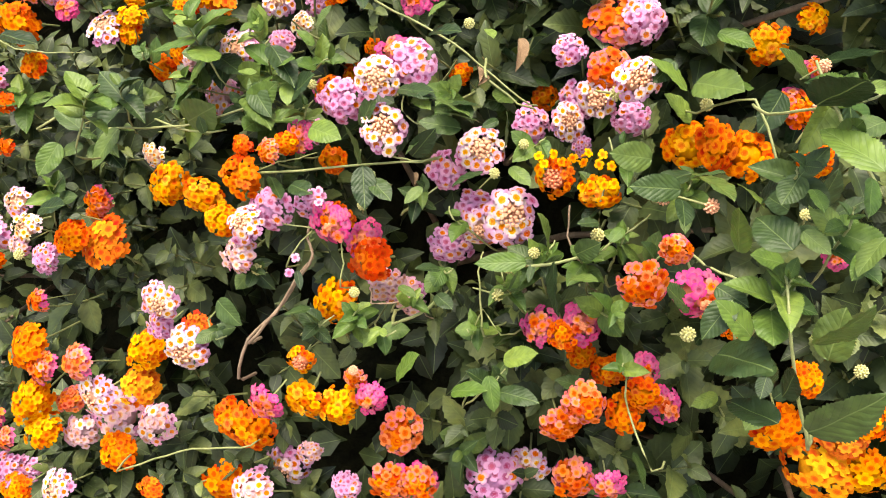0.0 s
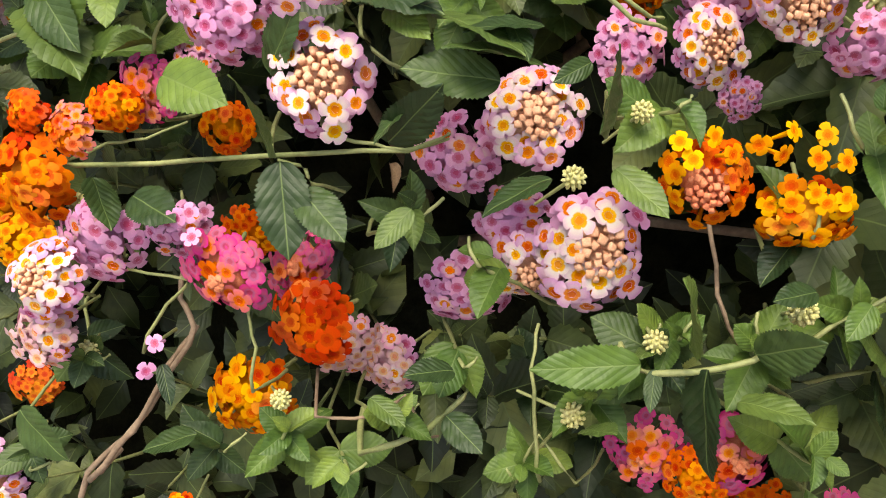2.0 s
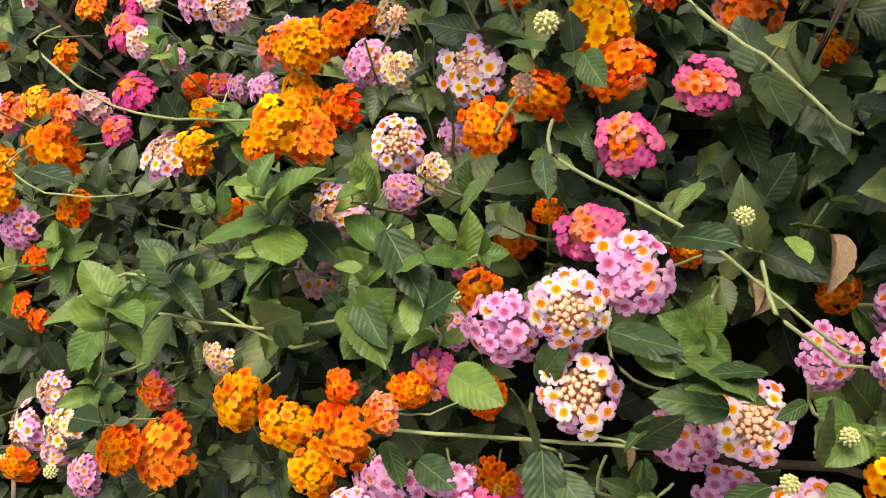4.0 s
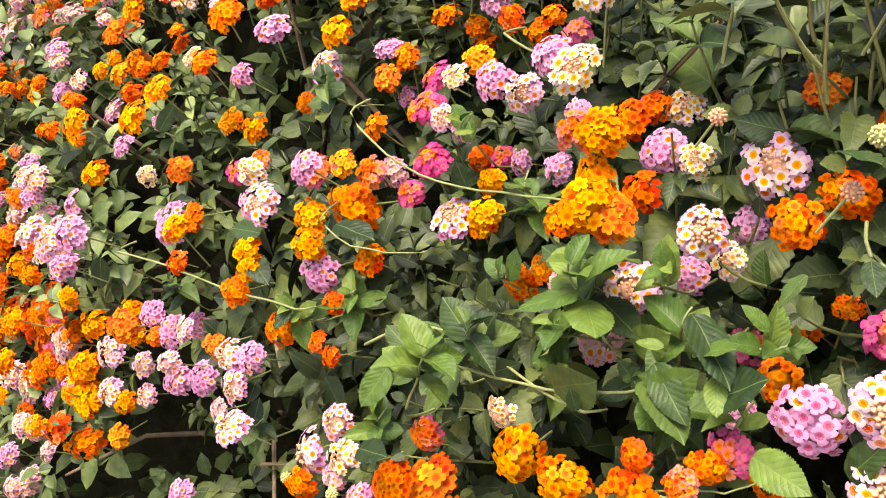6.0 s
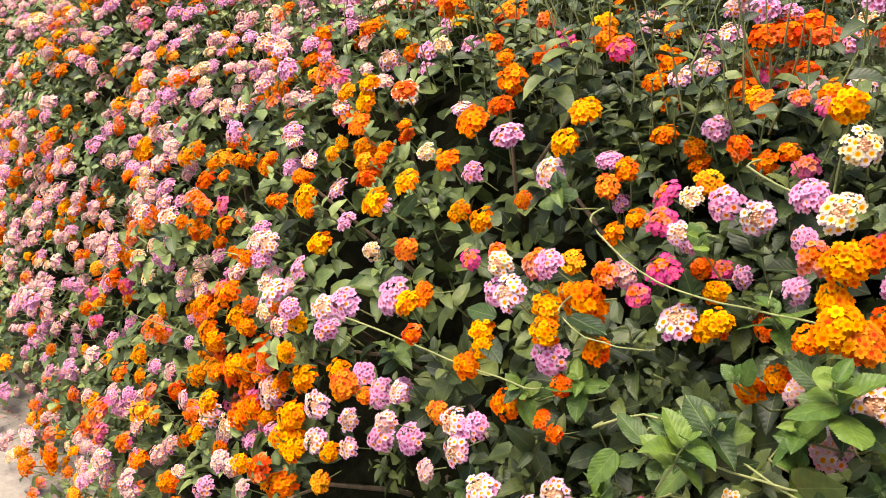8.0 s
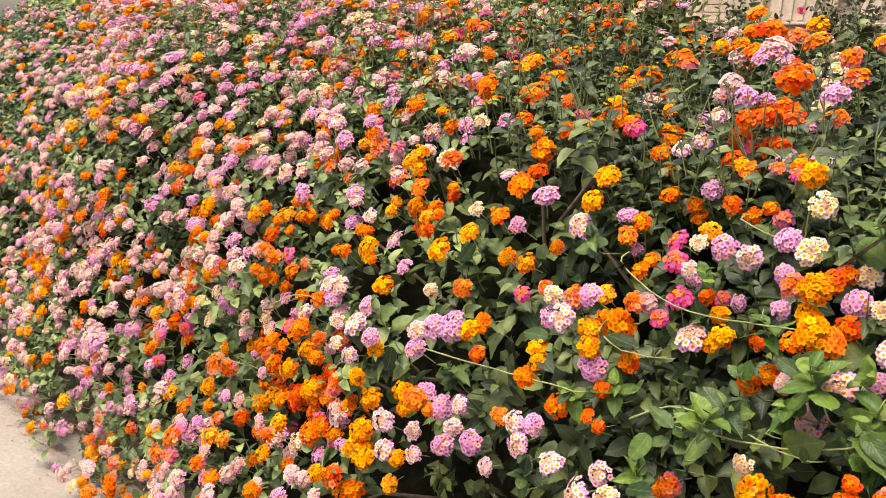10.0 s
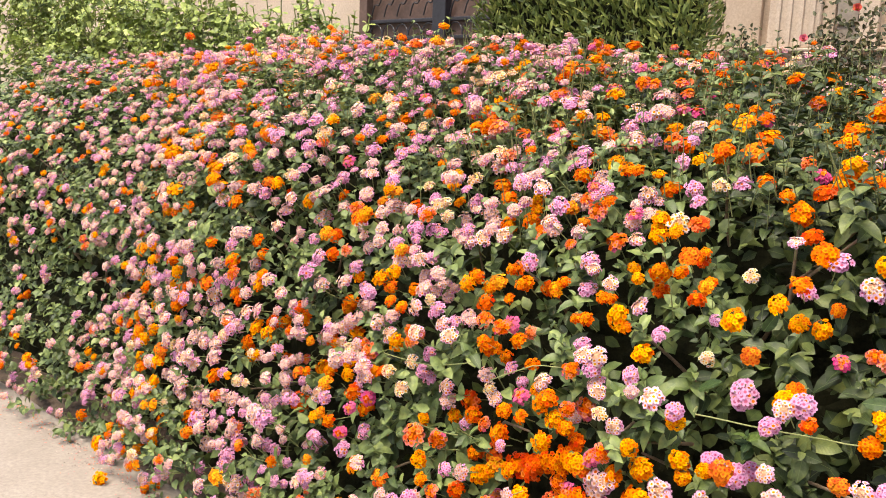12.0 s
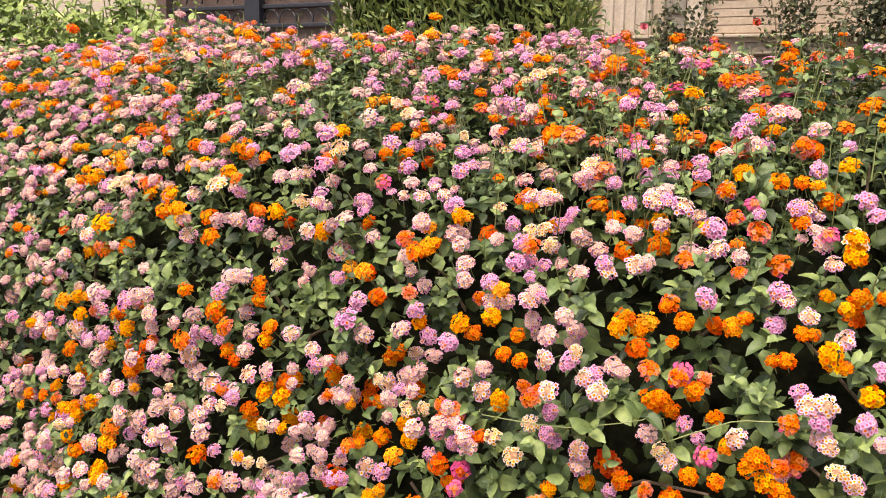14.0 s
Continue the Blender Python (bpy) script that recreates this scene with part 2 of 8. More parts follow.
def box(bm, x0, y0, z0, x1, y1, z1, bevel=0.0):
    made = bmesh.ops.create_cube(bm, size=1.0, matrix=Matrix.LocRotScale(((x0 + x1) / 2, (y0 + y1) / 2, (z0 + z1) / 2), None, (x1 - x0, y1 - y0, z1 - z0)))
    if bevel:
        edges = list({e for v in made["verts"] for e in v.link_edges})
        bmesh.ops.bevel(bm, geom=edges, offset=bevel, segments=2, affect="EDGES", profile=0.6)


def tube_shape(points, radii, sides=6):
    """A round tapering stem through points."""
    pts = [Vector(p) for p in points]
    v, f, u = [], [], []
    for i, p in enumerate(pts):
        way = (pts[min(i + 1, len(pts) - 1)] - pts[max(i - 1, 0)]).normalized()
        side = way.orthogonal().normalized()
        other = way.cross(side)
        for k in range(sides):
            a = 2 * math.pi * k / sides
            v.append(p + (side * math.cos(a) + other * math.sin(a)) * radii[i])
            u.append((k / sides, i / max(1, len(pts) - 1)))
    for i in range(len(pts) - 1):
        for k in range(sides):
            a, b = i * sides + k, i * sides + (k + 1) % sides
            f += [(a, b, b + sides), (a, b + sides, a + sides)]
    return np.array([tuple(p) for p in v]), np.array(f), np.array(u)


def leaf_shape(rows, columns, width, fold, droop, tooth, widest=0.4, quilt=0.0, cup=0.0):
    """An egg-shaped pointed leaf of length 1 along y, its upper face towards z."""
    v, f, u = [], [], []
    for i in range(rows + 1):
        t = i / rows
        w = width * 0.5 * math.sqrt(max(0.0, 1 - ((widest - t) / widest) ** 2)) if t < widest else width * 0.5 * max(0.0, 1 - ((t - widest) / (1 - widest)) ** 2.4)
        w *= 1 + (tooth if i % 2 else -tooth) * (0.15 < t < 0.97)
        w = max(w, 0.008)
        for k in range(columns + 1):
            a = 2 * k / columns - 1
            wavy = 0.012 * math.sin(9 * t + 4 * a) + 0.01 * math.sin(23 * t) * abs(a)
            turn = (8 * t - 2.8 * abs(a)) % 1.0
            puff = quilt * (1 - abs(2 * turn - 1)) * (0.3 + abs(a)) * math.sin(math.pi * t)
            v.append((w * a, t, abs(a) * w * fold - a * a * w * cup - droop * t * t + wavy + puff))
            u.append((0.5 + 0.5 * a * w / (width * 0.5), t))
    c = columns + 1
    for i in range(rows):
        for k in range(columns):
            p = i * c + k
            f += [(p, p + 1, p + c + 1), (p, p + c + 1, p + c)]
    return np.array(v), np.array(f), np.array(u)


def sphere_shape(radius, rings=3, sides=6, squash=1.0):
    v, f, u = [(0, 0, radius * squash)], [], [(0.5, 1)]
    for i in range(1, rings + 1):
        a = math.pi * i / (rings + 1)
        for k in range(sides):
            b = 2 * math.pi * k / sides
            v.append((radius * math.sin(a) * math.cos(b), radius * math.sin(a) * math.sin(b), radius * squash * math.cos(a)))
            u.append((k / sides, 0.5))
    v.append((0, 0, -radius * squash))
    u.append((0.5, 0))
    for k in range(sides):
        f.append((0, 1 + k, 1 + (k + 1) % sides))
        for i in range(rings - 1):
            a, b = 1 + i * sides + k, 1 + i * sides + (k + 1) % sides
            f += [(a, a + sides, b), (b, a + sides, b + sides)]
        f.append((len(v) - 1, 1 + (rings - 1) * sides + (k + 1) % sides, 1 + (rings - 1) * sides + k))
    return np.array(v), np.array(f), np.array(u)


def frame_of(place, way, turn=0.0, size=1.0):
    """A pose whose z axis points along way."""
    q = Vector(way).to_track_quat("Z", "Y").to_matrix().to_4x4()
    return Matrix.Translation(place) @ q @ Matrix.Rotation(turn, 4, "Z") @ Matrix.Scale(size, 4)


# ---- florets and flower heads ----


def floret_shape(lobes, fine, cup, rng, rounded=False):
    """One floret of radius 1 looking along z: a flared disc with rounded lobes, and its tube."""
    v, f, u = [(0, 0, -0.1)], [], [(0.5, 0.0)]
    if fine:
        steps = ((-0.5, 0.0), (-0.38, 0.8), (-0.16, 1.0), (0.16, 0.97), (0.38, 0.8))
        n = lobes * len(steps)
        grow = [rng.uniform(0.86, 1.1) for k in range(lobes)]
        lift = [rng.uniform(-0.16, 0.12) for k in range(lobes)]
        lean = [rng.uniform(-0.06, 0.06) for k in range(lobes)]
        for ring in range(3):
            for k in range(lobes):
                for da, out in steps:
                    a = 2 * math.pi * (k + da + lean[k] * (out > 0) * (ring > 0)) / lobes
                    edge = 0.56 if out == 0 else (0.9, 1.0)[out > 0.9] * grow[k] * (0.97 if out == 0.97 else 1.0)
                    rad = (0.32, 0.32 + (edge - 0.32) * 0.55, edge)[ring]
                    z = (0.0, 0.05 + lift[k] * 0.4 * (out > 0), cup + lift[k] * (out > 0) - 0.1 * out)[ring]
                    v.append((rad * math.cos(a), rad * math.sin(a), z))
                    u.append((0.5, (0.32, 0.6, 1.0)[ring]))
        for k in range(n):
            a, b = k, (k + 1) % n
            f.append((0, 1 + a, 1 + b))
            for ring in (0, 1):
                p, q = 1 + ring * n, 1 + (ring + 1) * n
                f += [(p + a, q + a, q + b), (p + a, q + b, p + b)]
        first = len(v)
        for z, r in ((0.0, 0.26), (-1.9, 0.16)):
            for k in range(5):
                v.append((r * math.cos(k * 1.2566), r * math.sin(k * 1.2566), z))
                u.append((0.5, 0.5))
        for k in range(5):
            a, b = first + k, first + (k + 1) % 5
            f += [(a, a + 5, b + 5), (a, b + 5, b)]
    else:
        per = 3 if rounded else 2
        n = lobes * per
        for k in range(n):
            a = 2 * math.pi * (k - (0.2 if k % per == 1 else -0.2 if k % per == 2 else 0) * rounded) / n
            rad = rng.uniform(0.96, 1.14) if k % per else 0.68
            v.append((rad * math.cos(a), rad * math.sin(a), cup * rad - (0.1 if k % per else 0)))
            u.append((0.5, rad))
        for k in range(n):
            f.append((0, 1 + k, 1 + (k + 1) % n))
    return np.array(v), np.array(f), np.array(u)


# head kinds: rings of (angle from the axis, count, floret kinds), colour of the buds in the middle, angle that the buds fill
HEADS = {
    "pinkwhite": ([(90, 11, "orchid orchid lilac"), (64, 10, "orchid white orchid"), (42, 7, "white")], "peach", 30),
    "lilac": ([(90, 11, "lilac"), (66, 10, "lilac lilac pink"), (42, 7, "lilac pink"), (16, 3, "lilac")], None, 0),
    "blushy": ([(90, 11, "blush pink lilac"), (66, 11, "blush blush pink"), (42, 8, "blush blush white"), (15, 3, "blush")], None, 0),
    "cream": ([(86, 11, "white cream"), (60, 9, "cream white"), (36, 6, "cream")], "peach", 24),
    "orange": ([(90, 11, "red orange"), (66, 10, "orange"), (42, 7, "amber orange"), (15, 3, "amber")], None, 0),
    "yellow": ([(90, 11, "orange amber"), (66, 10, "amber gold"), (42, 7, "gold amber"), (15, 3, "gold")], None, 0),
    "red": ([(90, 11, "red"), (66, 10, "red coral"), (42, 7, "red"), (15, 3, "orange")], None, 0),
    "magenta": ([(92, 11, "magenta"), (68, 10, "magenta"), (44, 7, "magenta salmon"), (20, 4, "salmon coral")], "coral", 10),
    "coral": ([(92, 11, "salmon magenta salmon"), (68, 10, "salmon coral"), (44, 7, "coral salmon orange"), (18, 4, "orange coral")], None, 0),
    "open_orange": ([(104, 11, "orange amber"), (82, 11, "orange amber"), (58, 8, "gold amber orange")], "coral", 30),
}
DOME = 0.0136
FLORET_SIZE = 0.0046


def chance_tilt(rng):
    return Vector((rng.uniform(-0.004, 0.004), rng.uniform(-0.004, 0.004), 0))


def head_layout(kind, rng):
    """Poses of the florets of one head, dome on z, and of the buds in its middle."""
    rings, bud, fill = HEADS[kind]
    florets, buds = [], []
    for angle, count, kinds in rings:
        kinds = kinds.split()
        start = rng.uniform(0, 6.28)
        for k in range(count):
            if rng.random() < 0.07:
                continue
            a = start + 2 * math.pi * (k + rng.uniform(-0.18, 0.18)) / count
            t = radians(angle + rng.uniform(-6, 6))
            r = DOME * rng.uniform(0.84, 1.18)
            place = Vector((r * math.sin(t) * math.cos(a), r * math.sin(t) * math.sin(a), r * 0.66 * math.cos(t) + rng.uniform(-0.0016, 0.0016)))
            way = Vector((math.sin(t) * math.cos(a) * 0.65, math.sin(t) * math.sin(a) * 0.65, math.cos(t) + 0.5)).normalized()
            way = (way + Vector([rng.uniform(-0.2, 0.2) for _ in range(3)])).normalized()
            florets.append((rng.choice(kinds), frame_of(place, way, rng.uniform(0, 6.28), FLORET_SIZE * rng.uniform(0.86, 1.12))))
    if bud:
        for k in range(26):
            t, a = radians(fill) * math.sqrt((k + 0.5) / 26), k * 2.4
            place = Vector((DOME * math.sin(t) * math.cos(a), DOME * math.sin(t) * math.sin(a), DOME * 0.68 * math.cos(t) - 0.0006 + rng.uniform(-0.001, 0.0008)))
            buds.append(frame_of(place, place + chance_tilt(rng), rng.uniform(0, 6.28), rng.uniform(0.7, 1.15)))
    return florets, buds, bud


def bud_shape_of(wide, tall):
    """A blunt four-sided flower bud on its tube, along z."""
    v, f, u = [], [], []
    for z, r in ((-1.2, 0.35), (-0.1, 0.6), (0.35, 1.0), (0.8, 0.95), (1.0, 0.6)):
        for k in range(4):
            v.append((wide * r * math.cos(k * math.pi / 2), wide * r * math.sin(k * math.pi / 2), tall * z))
            u.append((0.5, 0.5))
    for i in range(4):
        for k in range(4):
            a, b = 4 * i + k, 4 * i + (k + 1) % 4
            f += [(a, b, b + 4), (a, b + 4, a + 4)]
    v.append((0, 0, tall * 0.9))
    u.append((0.5, 0.5))
    f += [(16 + k, 16 + (k + 1) % 4, 20) for k in range(4)]
    return np.array(v), np.array(f), np.array(u)


BUD = bud_shape_of(0.0016, 0.0019)


SMALL_BUD = sphere_shape(0.0014, 1, 4, 1.3)


def head_core(pile, buds, stalk, rng, bud_shape=BUD):
    """Slot 0 green: stalk and calyx; slot 1: buds."""
    bend = rng.uniform(-0.006, 0.006)
    pile.add(tube_shape([(bend, bend, -stalk), (bend * 0.6, bend * 0.3, -stalk * 0.5), (0, 0, -0.002)], [0.0009, 0.0008, 0.0011], 5), None, 0)
    pile.add(sphere_shape(DOME * 0.7, 3, 8, 0.72), Matrix.Translation((0, 0, -0.0012)), 1)
    pile.add_many(bud_shape, [np.array(b) for b in buds], 1)


rng = random.Random(5)
FLORET_MESHES = {}
for kind_name, petal in PETALS.items():
    FLORET_MESHES[kind_name] = []
    for k in range(3):
        pile = Pile()
        pile.add(floret_shape(5 if k == 1 else 4, True, 0.07, rng))
        FLORET_MESHES[kind_name].append(pile.mesh("floret_" + kind_name, [petal]))
FAR_FLORETS = [floret_shape(5, False, 0.1, rng) for k in range(3)]
MID_FLORETS = [floret_shape(5, False, 0.1, rng, True) for k in range(3)]
DISTANT_FLORET = floret_shape(3, False, 0.1, rng)


def dome_petal(kind):
    return HEADS[kind][0][-1][2].split()[0]


def near_head_meshes(kind, count):
    """Core mesh with the layout of its florets, some variants."""
    out = []
    for k in range(count):
        florets, buds, bud = head_layout(kind, rng)
        pile = Pile()
        head_core(pile, buds, 0.03, rng)
        core = pile.mesh("flower_head_core", [STEM, BUDS[bud] if bud else PETALS[dome_petal(kind)]])
        out.append((core, florets))
    return out


BUD_NAMES, PETAL_NAMES = list(BUDS), list(PETALS)
RAW_HEADS = {}
BLOSSOM_MATERIALS = [STEM] + [BUDS[n] for n in BUD_NAMES] + [PETALS[n] for n in PETAL_NAMES]


def far_head_meshes(kind, count, simple=False, rounded=False):
    out = []
    for k in range(count):
        florets, buds, bud = head_layout(kind, rng)
        used = sorted({f for f, m in florets})
        pile = Pile()
        head_core(pile, buds[::2], 0.045, rng, SMALL_BUD)
        for f, m in florets:
            pile.add(DISTANT_FLORET if simple else rng.choice(MID_FLORETS if rounded else FAR_FLORETS), m, 2 + used.index(f))
        slot_of = [0, 1 + BUD_NAMES.index(bud) if bud else 4 + PETAL_NAMES.index(dome_petal(kind))] + [4 + PETAL_NAMES.index(n) for n in used]
        RAW_HEADS.setdefault((kind, simple, rounded), []).append((np.concatenate(pile.v), np.concatenate(pile.f), np.concatenate(pile.u), np.array(slot_of)[np.concatenate(pile.s)]))
        out.append(pile.mesh("flower_head_" + kind, [STEM, BUDS[bud] if bud else PETALS[dome_petal(kind)]] + [PETALS[n] for n in used]))
    return out


NEAR = {k: near_head_meshes(k, 4) for k in HEADS}
MID = {k: far_head_meshes(k, 5, False, True) for k in HEADS}
FAR = {k: far_head_meshes(k, 6) for k in HEADS}
DISTANT = {k: far_head_meshes(k, 3, True) for k in HEADS}
HEAD_LABELS = {
    "pinkwhite": "pink and white flower head with yellow-orange throats", "lilac": "lilac pink flower head", "blushy": "pale blush pink flower head",
    "cream": "creamy white flower head with yellow throats", "orange": "orange flower head with red rim", "yellow": "golden yellow flower head",
    "red": "red-orange flower head", "magenta": "hot pink flower head with coral middle", "coral": "coral and pink flower head", "open_orange": "half-open orange flower head",
}

# ---- shape of the flowering hedge: distance d = y + 0.37 x in front, height z ----
SLANT = 0.37
# rows of d where the hedge is low and rounded, d at its steep near end, height
PROFILE = [(0.55, 0.57, 0.02), (0.57, 0.56, 0.2), (0.65, 0.57, 0.4), (0.67, 0.575, 0.55), (0.695, 0.58, 0.65), (0.735, 0.59, 0.75), (0.81, 0.62, 0.85), (0.94, 0.69, 0.95),
           (1.06, 0.93, 1.025), (1.2, 1.15, 1.08), (1.45, 1.45, 1.15), (1.8, 1.8, 1.18), (2.05, 2.05, 1.12), (2.15, 2.15, 0.6)]
PROFILE_L = np.array([p[0] for p in PROFILE])
PROFILE_R = np.array([p[1] for p in PROFILE])
PROFILE_Z = np.array([p[2] for p in PROFILE])
PROFILE_Q = np.concatenate([[0], np.cumsum(np.hypot(np.diff(PROFILE_L), np.diff(PROFILE_Z)))])
Q_END = float(PROFILE_Q[-1])
SHIFT_X = [-5.0, -3.5, -2.3, -1.8, -1.5, -1.2, -1.0, 1.5]
SHIFT_D = [0.14, 0.12, 0.1, 0.06, 0.06, 0.01, 0.0, 0.0]
DEEP = Vector((SLANT, 1, 0)).normalized()
# swellings and hollows of the flowering face: rows up over the profile, columns along x
SWELL_X = [-2.8, -2.4, -2.0, -1.6, -1.2, -0.8, -0.4, 0.0, 0.4]
SWELL_Q = [0.2, 0.5, 0.8, 1.0, 1.2, 1.4, 1.6]
SWELL = [
    [-0.06, -0.05, -0.02, -0.02, 0.017, 0.02, 0.03, -0.03, -0.03],
    [-0.03, -0.028, 0.02, -0.035, 0.012, 0.033, 0.05, -0.012, -0.03],
    [-0.03, -0.03, 0.016, 0.02, 0.015, 0.014, 0.022, -0.018, -0.03],
    [-0.04, -0.028, 0.029, 0.05, -0.01, 0.025, -0.005, 0.03, 0.0],
    [-0.06, 0.02, 0.03, 0.03, -0.02, 0.008, -0.015, -0.015, 0.0],
    [0.0, 0.06, 0.06, 0.045, -0.012, 0.02, 0.0, 0.0, 0.0],
    [0.0, 0.05, 0.05, 0.03, 0.005, 0.018, 0.0, 0.0, 0.0],
]


def swell(x, q):
    rows = [float(np.interp(x, SWELL_X, row)) for row in SWELL]
    return float(np.interp(q, SWELL_Q, rows))


def hedge(x, q, inside=0.0):
    """Place and outward direction on the hedge's face at x, q metres up and over its profile."""
    steep = min(1.0, max(0.0, (x + 0.36) / 0.3))
    profile_d = PROFILE_L + (PROFILE_R - PROFILE_L) * steep * steep * (3 - 2 * steep)
    d, d2, d1 = np.interp((q, q + 0.05, q - 0.05), PROFILE_Q, profile_d).tolist()
    z, z2, z1 = np.interp((q, q + 0.05, q - 0.05), PROFILE_Q, PROFILE_Z).tolist()
    out = (DEEP * -(z2 - z1) + Vector((0, 0, d2 - d1))).normalized()
    d += float(np.interp(x, SHIFT_X, SHIFT_D)) * min(1.0, z / 0.35)
    z -= float(np.interp(x, (-1.1, -0.3), (0.0, 0.06))) * min(1.0, max(0.0, (z - 0.95) / 0.15))
    place = Vector((x, d - SLANT * x, z))
    lump = 0.045 * noise.noise(Vector((x * 3.1, q * 3.1, 0.3))) + 0.03 * noise.noise(Vector((x * 8.0, q * 8.0, 4.3)))
    return place + out * (lump + swell(x, q) - inside), out


# ---- the plants of the hedge ----
SHRUB_X = [0.75, 0.3, -0.12, -0.5, -0.85, -1.2, -1.55, -1.95, -2.4, -2.9, -3.5, -4.2]
SHRUBS = []
for x in SHRUB_X:
    shrub = new("lantana_shrub")
    shrub.empty_display_size = 0.1
    shrub.matrix_basis = Matrix.Translation((x, 1.25 - SLANT * x, 0))
    tagged(shrub, "dense lantana shrub with multicoloured flower heads beside the pavement", "lantana shrub", "flowering lantana hedge")
    SHRUBS.append(shrub)


def shrub_at(x):
    return min(range(len(SHRUB_X)), key=lambda i: abs(SHRUB_X[i] - x))


HEAD_COUNT = [0] * len(SHRUBS)
PLACED = []
FLORET_TOTAL = [0]
REST = [Pile() for s in SHRUBS]


def flower(x, y, z, kind, size, way=None, near=None):
    """One flower head with its centre at x, y, z."""
    i = shrub_at(x)
    HEAD_COUNT[i] += 1
    q = float(np.interp(z, PROFILE_Z[:12], PROFILE_Q[:12]))
    out = hedge(x, q)[1]
    if way is None:
        rise = min(1.0, max(0.0, (0.15 - x) / 0.8))
        way = out * 0.8 + Vector((0.0, -0.55 + 0.2 * rise, 0.1 + 0.25 * rise)) + Vector([rng.uniform(-0.4, 0.4) for _ in range(3)])
    m = frame_of((x, y, z), way, rng.uniform(0, 6.28), size)
    PLACED.append((x, y, z))
    m = m @ Matrix.Translation((0, 0, -0.007)) @ Matrix.Diagonal((rng.uniform(0.86, 1.12), rng.uniform(0.86, 1.12), rng.uniform(0.85, 1.25), 1))
    if near is None:
        near = -0.22 < x < 0.25 and 0.45 < z < 0.93 and y < 0.7
    near = near and FLORET_TOTAL[0] < 3200
    if HEAD_COUNT[i] > 300:
        v, f, u, slots = rng.choice(RAW_HEADS[(kind, x < -1.2, x > -0.8)])
        rest = REST[i]
        rest.add((v, f, u), m)
        rest.s[-1] = slots
        return
    if not near:
        part("flower_head", rng.choice(MID[kind] if x > -0.8 else FAR[kind] if x > -1.5 else DISTANT[kind]), SHRUBS[i], m, HEAD_LABELS[kind])
        return
    core, florets = rng.choice(NEAR[kind])
    head_ob = part("flower_head", core, SHRUBS[i], m, HEAD_LABELS[kind])
    FLORET_TOTAL[0] += len(florets)
    for f, fm in florets:
        ob = new("floret", rng.choice(FLORET_MESHES[f]))
        ob.parent = head_ob
        ob.matrix_basis = fm


# flower heads that stand out, from the near end of the hedge to the far one
flower(0.325, 0.500, 0.550, "yellow", 1.25)
flower(0.311, 0.497, 0.597, "orange", 0.93)
flower(0.298, 0.501, 0.580, "orange", 0.95)
flower(0.290, 0.502, 0.548, "yellow", 1.39)
flower(0.265, 0.506, 0.620, "orange", 0.73)
flower(0.265, 0.517, 0.706, "magenta", 0.64)
flower(0.258, 0.513, 0.575, "orange", 1.18)
flower(0.247, 0.539, 0.759, "orange", 0.82)
flower(0.244, 0.565, 0.815, "coral", 0.45)
flower(0.243, 0.582, 0.843, "yellow", 0.70)
flower(0.235, 0.553, 0.790, "coral", 0.82)
flower(0.213, 0.574, 0.823, "yellow", 0.77)
flower(0.213, 0.518, 0.648, "orange", 0.59)
flower(0.203, 0.539, 0.760, "orange", 1.13)
flower(0.189, 0.540, 0.571, "magenta", 0.83)
flower(0.183, 0.506, 0.673, "magenta", 1.24)
flower(0.182, 0.534, 0.767, "orange", 0.93)
flower(0.172, 0.548, 0.592, "magenta", 0.83)
flower(0.167, 0.550, 0.759, "yellow", 0.96)
flower(0.165, 0.529, 0.584, "orange", 0.77)
flower(0.158, 0.533, 0.566, "orange", 1.00)
flower(0.156, 0.527, 0.504, "magenta", 0.88)
flower(0.150, 0.564, 0.581, "orange", 0.81)
flower(0.147, 0.468, 0.721, "coral", 0.63)
flower(0.137, 0.597, 0.829, "lilac", 0.98)
flower(0.137, 0.580, 0.766, "lilac", 0.75)
flower(0.133, 0.549, 0.491, "coral", 1.07)
flower(0.130, 0.572, 0.587, "orange", 0.67)
flower(0.128, 0.453, 0.702, "coral", 0.95)
flower(0.126, 0.541, 0.802, "pinkwhite", 0.91)
flower(0.126, 0.523, 0.577, "coral", 0.97)
flower(0.121, 0.551, 0.626, "magenta", 0.95)
flower(0.121, 0.606, 0.828, "coral", 1.13)
flower(0.119, 0.582, 0.797, "coral", 1.05)
flower(0.118, 0.552, 0.721, "yellow", 0.92)
flower(0.118, 0.543, 0.543, "coral", 0.95)
flower(0.112, 0.582, 0.777, "pinkwhite", 0.92)
flower(0.111, 0.605, 0.737, "lilac", 0.46)
flower(0.109, 0.610, 0.452, "pinkwhite", 1.27)
flower(0.108, 0.639, 0.760, "lilac", 0.97)
flower(0.106, 0.548, 0.616, "orange", 0.63)
flower(0.101, 0.611, 0.754, "pinkwhite", 0.83)
flower(0.093, 0.563, 0.615, "magenta", 0.96)
flower(0.091, 0.664, 0.755, "orange", 0.68)
flower(0.087, 0.559, 0.728, "open_orange", 0.91)
flower(0.086, 0.557, 0.812, "lilac", 0.68)
flower(0.083, 0.583, 0.463, "lilac", 1.30)
flower(0.079, 0.706, 0.860, "orange", 0.53)
flower(0.078, 0.624, 0.747, "lilac", 0.87)
flower(0.066, 0.579, 0.692, "pinkwhite", 1.12)
flower(0.047, 0.592, 0.674, "pinkwhite", 0.96)
flower(0.040, 0.588, 0.736, "pinkwhite", 1.02)
flower(0.040, 0.604, 0.687, "lilac", 0.90)
